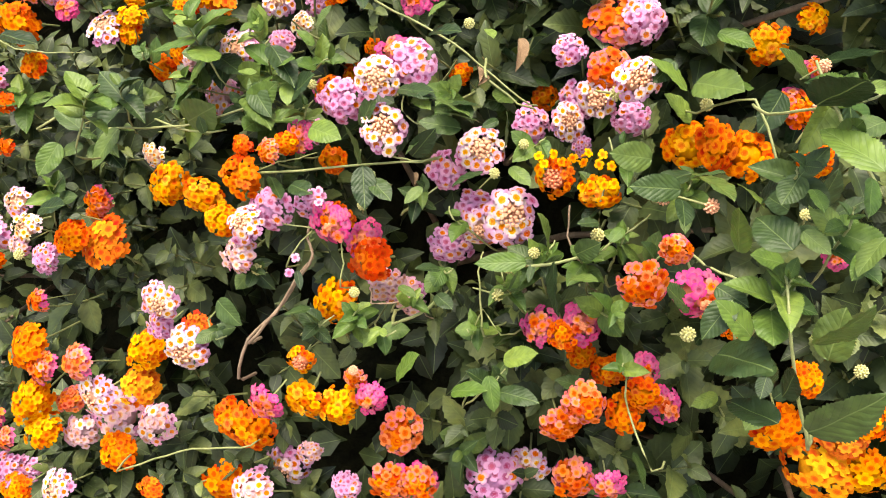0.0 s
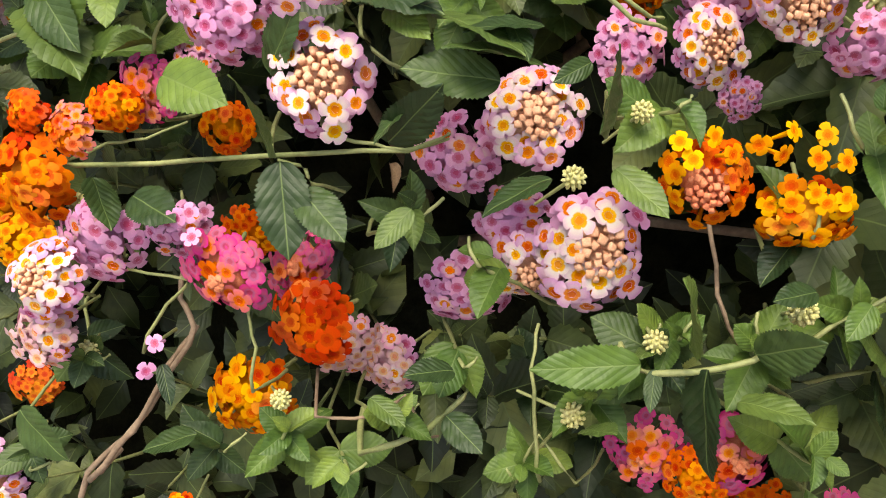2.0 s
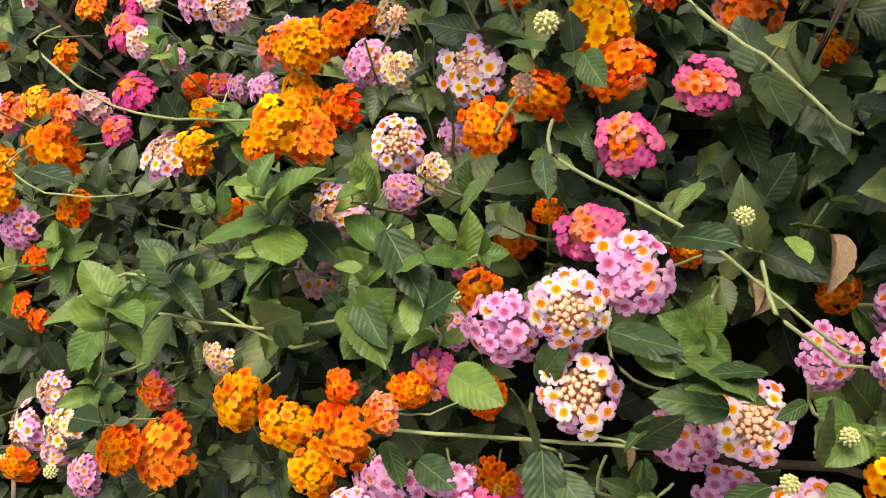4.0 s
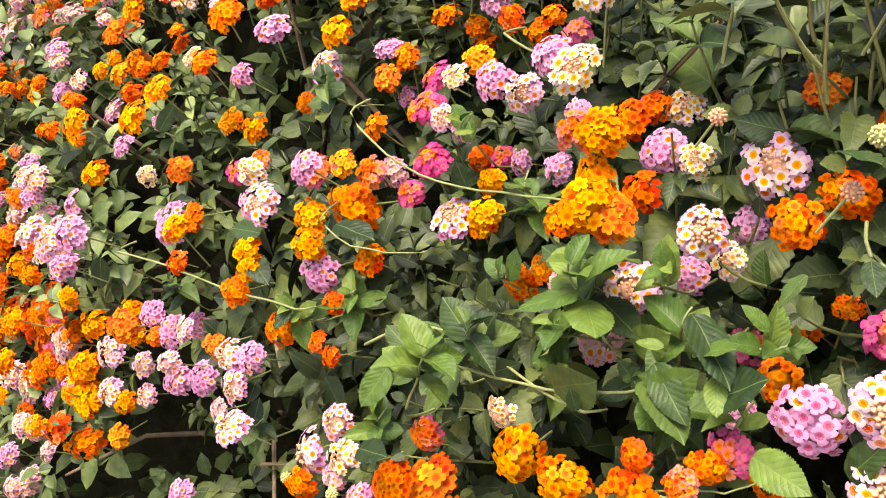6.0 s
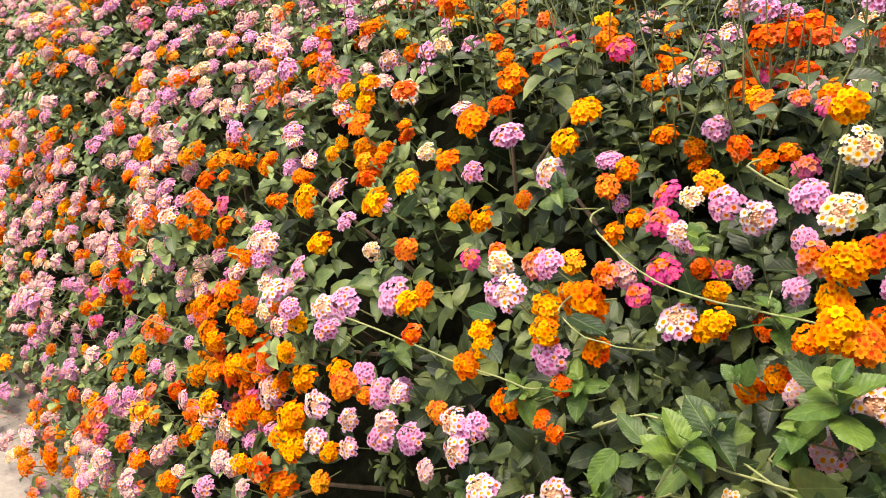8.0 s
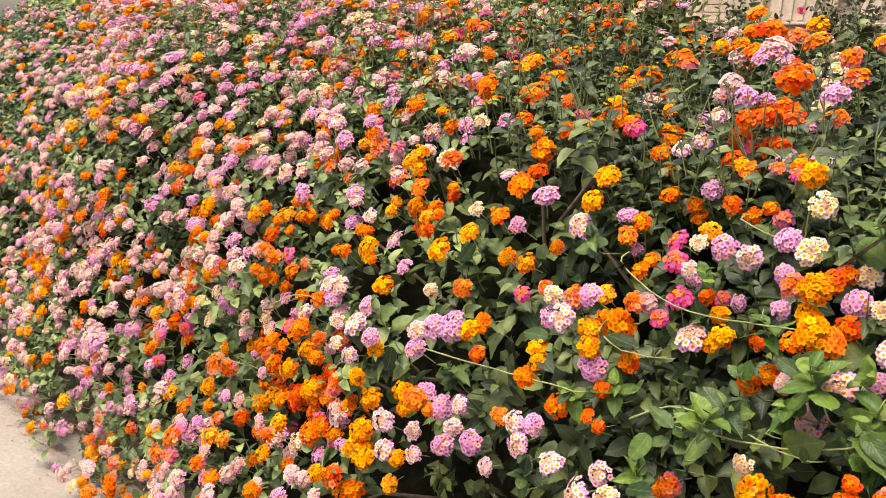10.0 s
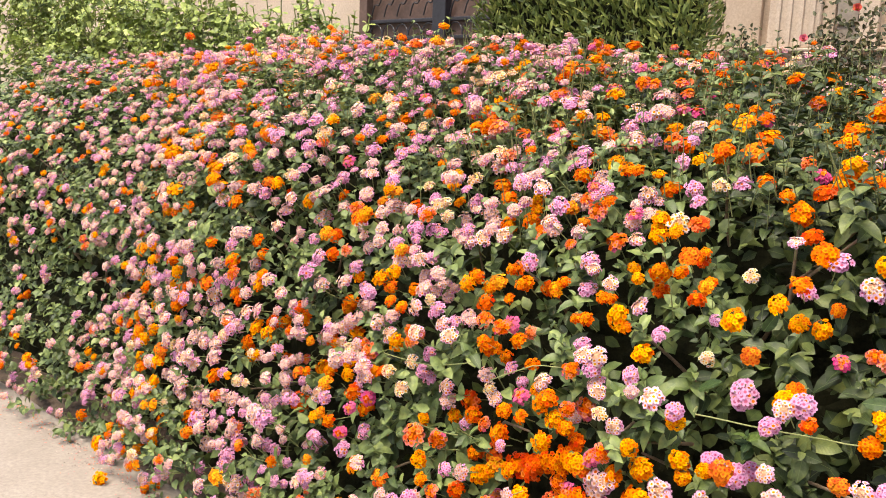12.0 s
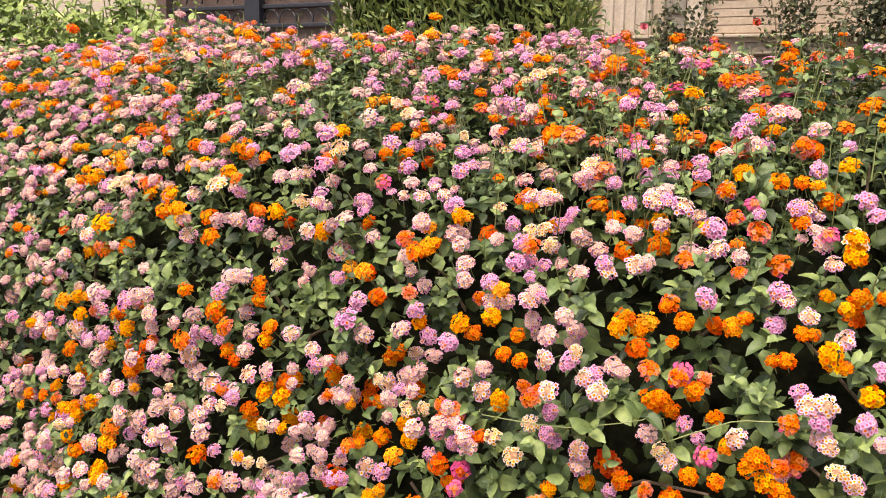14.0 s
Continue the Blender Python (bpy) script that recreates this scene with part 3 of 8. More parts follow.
flower(0.039, 0.704, 0.876, "coral", 0.97)
flower(0.027, 0.684, 0.764, "orange", 0.61)
flower(0.027, 0.607, 0.654, "lilac", 0.99)
flower(0.020, 0.681, 0.845, "magenta", 0.84)
flower(0.019, 0.578, 0.455, "coral", 1.05)
flower(0.017, 0.605, 0.709, "lilac", 1.08)
flower(0.003, 0.714, 0.882, "red", 0.63)
flower(0.003, 0.592, 0.494, "coral", 1.20)
flower(-0.003, 0.639, 0.592, "blushy", 0.88)
flower(-0.003, 0.578, 0.454, "coral", 0.97)
flower(-0.012, 0.601, 0.787, "lilac", 0.90)
flower(-0.014, 0.657, 0.825, "magenta", 0.94)
flower(-0.017, 0.637, 0.601, "blushy", 0.95)
flower(-0.017, 0.695, 0.847, "red", 0.90)
flower(-0.024, 0.711, 0.867, "yellow", 1.19)
flower(-0.025, 0.567, 0.539, "magenta", 0.83)
flower(-0.027, 0.651, 0.785, "magenta", 0.93)
flower(-0.027, 0.583, 0.746, "pinkwhite", 1.02)
flower(-0.034, 0.605, 0.638, "red", 1.15)
flower(-0.034, 0.585, 0.779, "pinkwhite", 0.87)
flower(-0.037, 0.572, 0.555, "coral", 0.52)
flower(-0.040, 0.648, 0.637, "magenta", 0.93)
flower(-0.040, 0.592, 0.437, "lilac", 0.83)
flower(-0.043, 0.686, 0.778, "orange", 0.45)
flower(-0.048, 0.575, 0.528, "yellow", 1.07)
flower(-0.051, 0.697, 0.832, "orange", 0.84)
flower(-0.057, 0.601, 0.600, "yellow", 1.12)
flower(-0.057, 0.639, 0.655, "orange", 0.71)
flower(-0.059, 0.606, 0.756, "lilac", 0.97)
flower(-0.059, 0.738, 0.745, "orange", 0.77)
flower(-0.061, 0.588, 0.670, "magenta", 1.00)
flower(-0.061, 0.760, 0.739, "red", 0.71)
flower(-0.062, 0.747, 0.874, "orange", 0.70)
flower(-0.067, 0.644, 0.700, "orange", 0.71)
flower(-0.070, 0.647, 0.754, "orange", 0.72)
flower(-0.072, 0.617, 0.449, "blushy", 0.68)
flower(-0.073, 0.673, 0.823, "orange", 0.76)
flower(-0.075, 0.604, 0.676, "lilac", 0.70)
flower(-0.076, 0.575, 0.527, "yellow", 0.95)
flower(-0.077, 0.571, 0.566, "open_orange", 0.74)
flower(-0.080, 0.731, 0.733, "magenta", 0.82)
flower(-0.086, 0.693, 0.708, "lilac", 0.62)
flower(-0.086, 0.717, 0.840, "pinkwhite", 1.02)
flower(-0.088, 0.622, 0.722, "magenta", 0.72)
flower(-0.092, 0.730, 0.802, "lilac", 0.62)
flower(-0.096, 0.613, 0.719, "orange", 0.56)
flower(-0.101, 0.708, 0.787, "cream", 0.63)
flower(-0.107, 0.580, 0.519, "magenta", 0.93)
flower(-0.108, 0.603, 0.671, "lilac", 0.96)
flower(-0.108, 0.596, 0.720, "coral", 0.60)
flower(-0.110, 0.724, 0.345, "pinkwhite", 1.50)
flower(-0.113, 0.680, 0.810, "pinkwhite", 0.91)
flower(-0.119, 0.732, 0.766, "lilac", 0.65)
flower(-0.122, 0.611, 0.470, "orange", 1.32)
flower(-0.122, 0.590, 0.666, "pinkwhite", 0.86)
flower(-0.125, 0.744, 0.833, "cream", 0.68)
flower(-0.128, 0.594, 0.639, "blushy", 0.83)
flower(-0.130, 0.612, 0.690, "orange", 0.94)
flower(-0.130, 0.623, 0.713, "red", 0.58)
flower(-0.138, 0.805, 0.851, "cream", 0.76)
flower(-0.142, 0.620, 0.479, "orange", 0.91)
flower(-0.144, 0.763, 0.829, "lilac", 0.93)
flower(-0.147, 0.637, 0.392, "orange", 1.33)
flower(-0.148, 0.702, 0.768, "pinkwhite", 0.97)
flower(-0.151, 0.649, 0.643, "yellow", 0.85)
flower(-0.153, 0.724, 0.815, "red", 0.77)
flower(-0.156, 0.803, 0.847, "coral", 0.70)
flower(-0.161, 0.703, 0.806, "orange", 0.94)
flower(-0.168, 0.729, 0.721, "blushy", 1.01)
flower(-0.171, 0.790, 0.841, "orange", 0.80)
flower(-0.171, 0.607, 0.548, "pinkwhite", 1.10)
flower(-0.172, 0.672, 0.653, "yellow", 1.01)
flower(-0.175, 0.702, 0.813, "yellow", 0.99)
flower(-0.182, 1.094, 1.045, "coral", 1.10)
flower(-0.182, 0.769, 0.837, "yellow", 0.88)
flower(-0.184, 0.722, 0.922, "cream", 0.78)
flower(-0.185, 0.767, 0.806, "yellow", 0.87)
flower(-0.188, 0.710, 0.510, "orange", 0.79)
flower(-0.189, 0.709, 0.883, "cream", 0.87)
flower(-0.191, 1.122, 1.069, "coral", 1.07)
flower(-0.192, 1.036, 0.994, "coral", 0.88)
flower(-0.193, 0.722, 0.794, "orange", 0.65)
flower(-0.193, 0.620, 0.579, "pinkwhite", 0.94)
flower(-0.194, 0.746, 0.744, "blushy", 0.60)
flower(-0.198, 0.961, 0.947, "pinkwhite", 0.73)
flower(-0.198, 0.977, 1.023, "lilac", 0.92)
flower(-0.199, 0.636, 0.548, "lilac", 0.73)
flower(-0.203, 0.791, 0.832, "coral", 0.74)
flower(-0.203, 0.846, 0.938, "yellow", 0.90)
flower(-0.203, 1.075, 0.994, "orange", 0.68)
flower(-0.204, 0.689, 0.653, "yellow", 1.05)
flower(-0.211, 0.785, 0.808, "lilac", 0.59)
flower(-0.211, 0.764, 0.745, "orange", 0.67)
flower(-0.212, 0.753, 0.884, "lilac", 0.79)
flower(-0.214, 1.155, 1.006, "cream", 0.87)
flower(-0.216, 0.877, 0.946, "orange", 0.72)
flower(-0.217, 0.868, 0.826, "lilac", 0.66)
flower(-0.218, 0.699, 0.673, "cream", 0.67)
flower(-0.219, 0.857, 0.935, "magenta", 0.49)
flower(-0.219, 1.088, 0.983, "lilac", 0.77)
flower(-0.220, 0.654, 0.516, "yellow", 1.10)
flower(-0.222, 0.655, 0.368, "orange", 0.73)
flower(-0.223, 0.652, 0.478, "yellow", 1.12)
flower(-0.227, 0.899, 0.883, "magenta", 0.74)
flower(-0.227, 0.772, 0.729, "orange", 0.72)
flower(-0.229, 0.700, 0.409, "blushy", 1.13)
flower(-0.235, 0.858, 0.750, "red", 0.65)
flower(-0.239, 1.039, 0.939, "blushy", 1.00)
flower(-0.240, 0.874, 0.895, "orange", 0.60)
flower(-0.240, 0.893, 0.937, "coral", 0.51)
flower(-0.243, 1.086, 0.989, "red", 0.92)
flower(-0.244, 0.994, 1.040, "red", 1.46)
flower(-0.251, 0.845, 0.843, "pinkwhite", 0.94)
flower(-0.251, 1.356, 1.102, "orange", 1.22)
flower(-0.252, 1.054, 0.954, "red", 0.87)
flower(-0.256, 0.677, 0.393, "orange", 1.11)
flower(-0.256, 1.509, 1.138, "yellow", 1.09)
flower(-0.259, 0.877, 0.784, "lilac", 0.61)
flower(-0.260, 1.111, 1.002, "red", 1.14)
flower(-0.261, 0.915, 0.878, "orange", 0.71)
flower(-0.262, 0.705, 0.410, "blushy", 1.50)
flower(-0.262, 0.801, 0.767, "yellow", 0.82)
flower(-0.270, 1.081, 0.951, "red", 1.04)
flower(-0.272, 0.668, 0.455, "pinkwhite", 1.24)
flower(-0.273, 0.849, 0.774, "yellow", 0.68)
flower(-0.275, 1.074, 0.993, "red", 1.35)
flower(-0.275, 0.955, 0.925, "orange", 0.70)
flower(-0.277, 0.841, 0.746, "yellow", 0.75)
flower(-0.277, 0.889, 0.785, "magenta", 0.62)
flower(-0.282, 1.099, 1.008, "lilac", 0.72)
flower(-0.283, 0.867, 0.847, "lilac", 0.89)
flower(-0.283, 0.742, 0.574, "orange", 1.38)
flower(-0.285, 0.929, 0.887, "red", 0.76)
flower(-0.285, 0.669, 0.490, "coral", 0.96)
flower(-0.286, 1.207, 1.085, "blushy", 1.42)
flower(-0.291, 1.106, 0.943, "magenta", 0.82)
flower(-0.292, 1.017, 0.927, "yellow", 0.76)
flower(-0.292, 0.765, 0.603, "coral", 0.83)
flower(-0.293, 0.886, 0.782, "red", 0.63)
flower(-0.294, 1.025, 0.985, "red", 0.91)
flower(-0.299, 0.835, 0.751, "pinkwhite", 1.06)
flower(-0.299, 0.697, 0.393, "blushy", 1.14)
flower(-0.300, 0.898, 0.857, "yellow", 0.74)
flower(-0.304, 0.732, 0.581, "orange", 0.90)
flower(-0.304, 0.792, 0.579, "coral", 0.71)
flower(-0.304, 1.071, 1.011, "lilac", 1.07)
flower(-0.306, 0.857, 0.850, "cream", 0.65)
flower(-0.306, 0.701, 0.427, "coral", 0.84)
flower(-0.308, 0.838, 0.822, "pinkwhite", 0.65)
flower(-0.308, 1.119, 0.953, "red", 0.99)
flower(-0.308, 1.199, 1.066, "lilac", 0.92)
flower(-0.310, 1.063, 0.931, "red", 0.98)
flower(-0.311, 0.891, 0.801, "lilac", 0.63)
flower(-0.311, 0.661, 0.358, "pinkwhite", 1.02)
flower(-0.314, 1.416, 1.119, "red", 1.50)
flower(-0.317, 0.837, 0.791, "magenta", 0.87)
flower(-0.318, 0.999, 0.895, "lilac", 0.93)
flower(-0.322, 1.300, 1.078, "orange", 1.09)
flower(-0.325, 0.688, 0.471, "coral", 0.99)
flower(-0.326, 0.683, 0.407, "yellow", 1.11)
flower(-0.327, 0.726, 0.560, "lilac", 0.85)
flower(-0.330, 1.092, 1.027, "blushy", 1.14)
flower(-0.331, 0.864, 0.825, "magenta", 0.83)
flower(-0.333, 1.015, 0.858, "orange", 0.72)
flower(-0.334, 0.684, 0.433, "yellow", 1.19)
flower(-0.334, 0.716, 0.521, "coral", 0.72)
flower(-0.337, 0.846, 0.760, "magenta", 0.68)
flower(-0.338, 0.694, 0.486, "orange", 1.26)
flower(-0.339, 1.012, 0.872, "orange", 0.82)
flower(-0.339, 0.897, 0.841, "magenta", 0.86)
flower(-0.340, 1.090, 0.984, "pinkwhite", 0.93)
flower(-0.342, 1.121, 1.010, "blushy", 0.88)
flower(-0.345, 1.055, 0.951, "pinkwhite", 0.87)
flower(-0.346, 0.659, 0.354, "orange", 0.83)
flower(-0.351, 0.748, 0.580, "cream", 0.91)
flower(-0.351, 1.320, 1.073, "blushy", 1.23)
flower(-0.353, 0.850, 0.773, "blushy", 0.78)
flower(-0.355, 1.474, 1.148, "orange", 1.09)
flower(-0.357, 0.814, 0.714, "orange", 0.82)
flower(-0.358, 0.744, 0.561, "blushy", 0.81)
flower(-0.360, 1.133, 0.973, "lilac", 0.98)
flower(-0.364, 0.829, 0.777, "coral", 0.76)
flower(-0.366, 0.844, 0.810, "orange", 0.71)
flower(-0.367, 0.766, 0.596, "pinkwhite", 1.01)
flower(-0.372, 1.048, 0.936, "pinkwhite", 0.85)
flower(-0.375, 1.027, 0.880, "orange", 0.81)
flower(-0.376, 0.782, 0.641, "red", 0.55)
flower(-0.376, 0.957, 0.801, "orange", 0.67)
flower(-0.380, 0.799, 0.680, "red", 0.68)
flower(-0.381, 0.835, 0.744, "orange", 1.30)
flower(-0.386, 0.745, 0.545, "orange", 0.82)
flower(-0.390, 0.761, 0.565, "pinkwhite", 1.11)
flower(-0.391, 0.789, 0.650, "red", 0.53)
flower(-0.393, 1.118, 0.903, "orange", 0.80)
flower(-0.394, 0.673, 0.641, "pinkwhite", 0.81)
flower(-0.397, 0.803, 0.700, "lilac", 1.06)
flower(-0.397, 1.105, 0.949, "orange", 0.98)
flower(-0.399, 0.850, 0.748, "orange", 0.71)
flower(-0.400, 0.796, 0.724, "yellow", 0.89)
flower(-0.400, 0.992, 0.842, "orange", 0.80)
flower(-0.402, 1.003, 0.805, "lilac", 0.67)
flower(-0.405, 1.074, 0.928, "orange", 0.92)
flower(-0.405, 0.869, 0.771, "yellow", 0.72)
flower(-0.406, 0.813, 0.744, "yellow", 0.84)
flower(-0.406, 1.474, 1.089, "yellow", 1.11)
flower(-0.411, 0.975, 0.826, "orange", 0.80)
flower(-0.413, 0.815, 0.782, "lilac", 0.90)
flower(-0.419, 0.998, 0.850, "lilac", 0.77)
flower(-0.427, 1.339, 1.057, "coral", 1.09)
flower(-0.429, 1.013, 0.961, "magenta", 0.91)
flower(-0.430, 0.799, 0.647, "orange", 0.90)
flower(-0.431, 0.782, 0.758, "pinkwhite", 1.00)
flower(-0.432, 1.253, 0.980, "yellow", 0.83)
flower(-0.446, 1.312, 0.999, "coral", 1.03)
flower(-0.447, 0.798, 0.776, "cream", 0.77)
flower(-0.451, 0.800, 0.749, "lilac", 0.69)
flower(-0.452, 0.996, 0.898, "yellow", 1.03)
flower(-0.454, 0.791, 0.621, "lilac", 0.82)
flower(-0.457, 1.121, 0.959, "orange", 1.17)
flower(-0.458, 1.398, 1.066, "orange", 1.32)
flower(-0.460, 0.808, 0.691, "yellow", 0.72)
flower(-0.463, 0.976, 0.862, "yellow", 0.99)
flower(-0.466, 1.655, 1.103, "yellow", 1.31)
flower(-0.466, 0.815, 0.709, "yellow", 0.75)
flower(-0.468, 1.284, 0.988, "pinkwhite", 1.07)
flower(-0.469, 0.785, 0.594, "pinkwhite", 0.92)
flower(-0.474, 0.807, 0.669, "orange", 0.73)
flower(-0.478, 0.981, 0.829, "pinkwhite", 1.05)
flower(-0.478, 1.122, 0.966, "orange", 0.95)
flower(-0.479, 0.862, 0.767, "coral", 0.68)
flower(-0.480, 0.796, 0.616, "pinkwhite", 0.90)
flower(-0.493, 1.344, 1.036, "orange", 1.41)
flower(-0.504, 1.188, 0.983, "yellow", 1.14)
flower(-0.504, 0.815, 0.610, "orange", 0.76)
flower(-0.511, 1.307, 1.015, "orange", 1.27)
flower(-0.511, 1.198, 0.965, "orange", 1.30)
flower(-0.512, 0.877, 0.750, "magenta", 0.71)
flower(-0.515, 1.007, 0.788, "orange", 0.67)
flower(-0.518, 1.697, 1.106, "yellow", 1.07)
flower(-0.521, 0.966, 0.865, "lilac", 1.01)
flower(-0.523, 1.159, 0.953, "yellow", 0.65)
flower(-0.530, 0.846, 0.523, "blushy", 0.74)
flower(-0.536, 0.944, 0.774, "yellow", 0.87)
flower(-0.536, 1.687, 1.101, "blushy", 1.14)
flower(-0.544, 1.110, 0.946, "red", 1.05)
flower(-0.544, 0.826, 0.679, "red", 0.63)
flower(-0.544, 0.920, 0.880, "orange", 0.97)
flower(-0.546, 1.184, 0.964, "magenta", 0.89)
flower(-0.546, 1.384, 1.034, "yellow", 1.03)
flower(-0.554, 1.451, 1.078, "coral", 1.07)
flower(-0.559, 0.725, 0.735, "lilac", 0.89)
flower(-0.559, 1.022, 0.888, "red", 0.92)
flower(-0.560, 0.964, 0.820, "lilac", 0.85)
flower(-0.562, 0.869, 0.541, "lilac", 0.92)
flower(-0.563, 0.876, 0.701, "orange", 0.81)
flower(-0.565, 0.949, 0.777, "yellow", 0.81)
flower(-0.568, 1.162, 0.981, "coral", 0.88)
flower(-0.569, 0.920, 0.838, "orange", 0.92)
flower(-0.571, 1.081, 0.913, "orange", 1.05)
flower(-0.574, 0.868, 0.695, "yellow", 0.92)
flower(-0.576, 0.724, 0.728, "pinkwhite", 0.75)
flower(-0.579, 0.969, 0.886, "pinkwhite", 0.65)
flower(-0.591, 0.747, 0.698, "lilac", 0.78)
flower(-0.593, 1.568, 1.124, "orange", 1.12)
flower(-0.594, 0.883, 0.814, "yellow", 0.83)
flower(-0.594, 1.109, 0.934, "orange", 0.78)
flower(-0.603, 0.924, 0.564, "lilac", 0.90)
flower(-0.605, 1.471, 1.120, "orange", 0.96)
flower(-0.616, 0.896, 0.513, "lilac", 1.06)
flower(-0.620, 0.940, 0.725, "orange", 0.80)
flower(-0.625, 0.924, 0.674, "lilac", 1.16)
flower(-0.626, 0.907, 0.561, "lilac", 1.02)
flower(-0.627, 1.139, 0.952, "orange", 0.94)
flower(-0.632, 1.278, 1.020, "orange", 1.28)
flower(-0.633, 0.994, 0.827, "cream", 0.78)
flower(-0.638, 1.460, 1.071, "orange", 0.97)
flower(-0.638, 1.333, 1.045, "coral", 0.96)
flower(-0.642, 0.904, 0.554, "orange", 0.74)
flower(-0.649, 0.911, 0.781, "yellow", 1.12)
flower(-0.655, 1.245, 0.993, "orange", 1.50)
flower(-0.657, 1.429, 1.063, "orange", 1.14)
flower(-0.657, 0.920, 0.572, "lilac", 0.91)
flower(-0.662, 1.153, 0.947, "lilac", 0.92)
flower(-0.662, 0.904, 0.483, "pinkwhite", 0.84)
flower(-0.666, 0.910, 0.512, "pinkwhite", 0.84)
flower(-0.675, 0.984, 0.758, "lilac", 0.55)
flower(-0.677, 1.277, 1.039, "yellow", 1.29)
flower(-0.677, 0.962, 0.705, "cream", 0.63)
flower(-0.679, 0.890, 0.477, "yellow", 0.84)
flower(-0.682, 0.880, 0.440, "yellow", 0.88)
flower(-0.690, 0.951, 0.813, "yellow", 0.73)
flower(-0.694, 1.131, 0.941, "cream", 0.78)
flower(-0.695, 0.937, 0.533, "yellow", 0.74)
flower(-0.697, 1.697, 1.125, "orange", 1.03)
flower(-0.702, 1.065, 0.845, "orange", 0.67)
flower(-0.703, 0.941, 0.555, "yellow", 0.95)
flower(-0.704, 0.857, 0.642, "yellow", 0.75)
flower(-0.706, 0.902, 0.478, "pinkwhite", 1.07)
flower(-0.706, 1.075, 0.828, "red", 0.68)
flower(-0.707, 0.845, 0.661, "lilac", 0.77)
flower(-0.717, 1.081, 0.887, "red", 1.03)
flower(-0.717, 1.534, 1.063, "orange", 1.16)
flower(-0.720, 0.984, 0.849, "orange", 0.84)
flower(-0.722, 1.337, 1.031, "orange", 0.98)
flower(-0.725, 0.927, 0.510, "pinkwhite", 1.14)
flower(-0.730, 1.164, 0.912, "lilac", 0.88)
flower(-0.736, 1.267, 0.975, "yellow", 1.08)
flower(-0.737, 1.077, 0.807, "orange", 0.78)
flower(-0.737, 0.901, 0.460, "yellow", 0.96)
flower(-0.740, 1.177, 0.930, "lilac", 0.97)
flower(-0.741, 0.988, 0.883, "yellow", 0.71)
flower(-0.743, 0.860, 0.672, "pinkwhite", 1.19)
flower(-0.746, 1.662, 1.136, "orange", 1.02)
flower(-0.747, 1.650, 1.109, "orange", 0.89)
flower(-0.750, 0.910, 0.494, "yellow", 1.14)
flower(-0.752, 1.602, 1.087, "magenta", 0.99)
flower(-0.753, 0.904, 0.467, "yellow", 1.36)
flower(-0.756, 1.021, 0.719, "lilac", 0.80)
flower(-0.757, 0.941, 0.534, "yellow", 1.20)
flower(-0.760, 1.356, 1.026, "blushy", 1.10)
flower(-0.767, 0.931, 0.480, "orange", 1.39)
flower(-0.767, 1.075, 0.802, "orange", 1.12)
flower(-0.767, 1.098, 0.772, "red", 0.94)
flower(-0.771, 1.326, 0.995, "red", 1.08)
flower(-0.773, 0.921, 0.388, "orange", 1.33)
flower(-0.774, 1.293, 0.964, "lilac", 0.96)
flower(-0.774, 0.993, 0.693, "yellow", 0.95)
flower(-0.776, 0.928, 0.563, "yellow", 0.93)
flower(-0.777, 1.097, 0.889, "yellow", 0.92)
flower(-0.777, 1.522, 1.055, "magenta", 1.11)
flower(-0.779, 1.089, 0.862, "yellow", 0.96)
flower(-0.780, 1.209, 0.925, "orange", 1.05)
flower(-0.786, 0.969, 0.660, "lilac", 0.89)
flower(-0.795, 1.056, 0.750, "pinkwhite", 0.95)
flower(-0.795, 1.318, 0.999, "coral", 1.30)
flower(-0.797, 0.905, 0.411, "red", 1.14)
flower(-0.798, 1.049, 0.795, "yellow", 0.65)
flower(-0.799, 0.951, 0.510, "orange", 1.01)
flower(-0.800, 0.942, 0.447, "lilac", 0.70)
flower(-0.801, 0.949, 0.585, "pinkwhite", 0.85)
flower(-0.801, 1.212, 0.947, "yellow", 0.77)
flower(-0.801, 1.557, 1.089, "coral", 0.91)
flower(-0.806, 1.527, 1.057, "magenta", 1.18)
flower(-0.806, 1.011, 0.721, "orange", 0.60)
flower(-0.808, 0.945, 0.498, "pinkwhite", 1.01)
flower(-0.810, 1.447, 1.021, "yellow", 1.17)
flower(-0.811, 1.079, 0.851, "pinkwhite", 0.83)
flower(-0.812, 0.892, 0.416, "yellow", 0.90)
flower(-0.816, 0.944, 0.539, "coral", 0.91)
flower(-0.817, 1.089, 0.891, "magenta", 0.84)
flower(-0.819, 1.573, 1.110, "coral", 0.99)
flower(-0.819, 1.097, 0.875, "blushy", 0.80)
flower(-0.820, 1.019, 0.736, "yellow", 1.21)
flower(-0.823, 0.956, 0.455, "yellow", 0.84)
flower(-0.824, 0.961, 0.480, "blushy", 1.31)
flower(-0.826, 0.950, 0.603, "cream", 0.81)
flower(-0.830, 0.959, 0.439, "magenta", 0.84)
flower(-0.831, 0.964, 0.631, "pinkwhite", 0.86)
flower(-0.832, 1.459, 1.050, "orange", 1.01)
flower(-0.832, 1.181, 0.954, "orange", 0.76)
flower(-0.835, 0.969, 0.524, "magenta", 1.00)
flower(-0.837, 0.970, 0.683, "pinkwhite", 0.94)
flower(-0.837, 1.378, 0.994, "lilac", 0.92)
flower(-0.838, 1.050, 0.758, "orange", 0.70)
flower(-0.841, 1.059, 0.779, "pinkwhite", 0.83)
flower(-0.841, 0.980, 0.639, "blushy", 0.91)
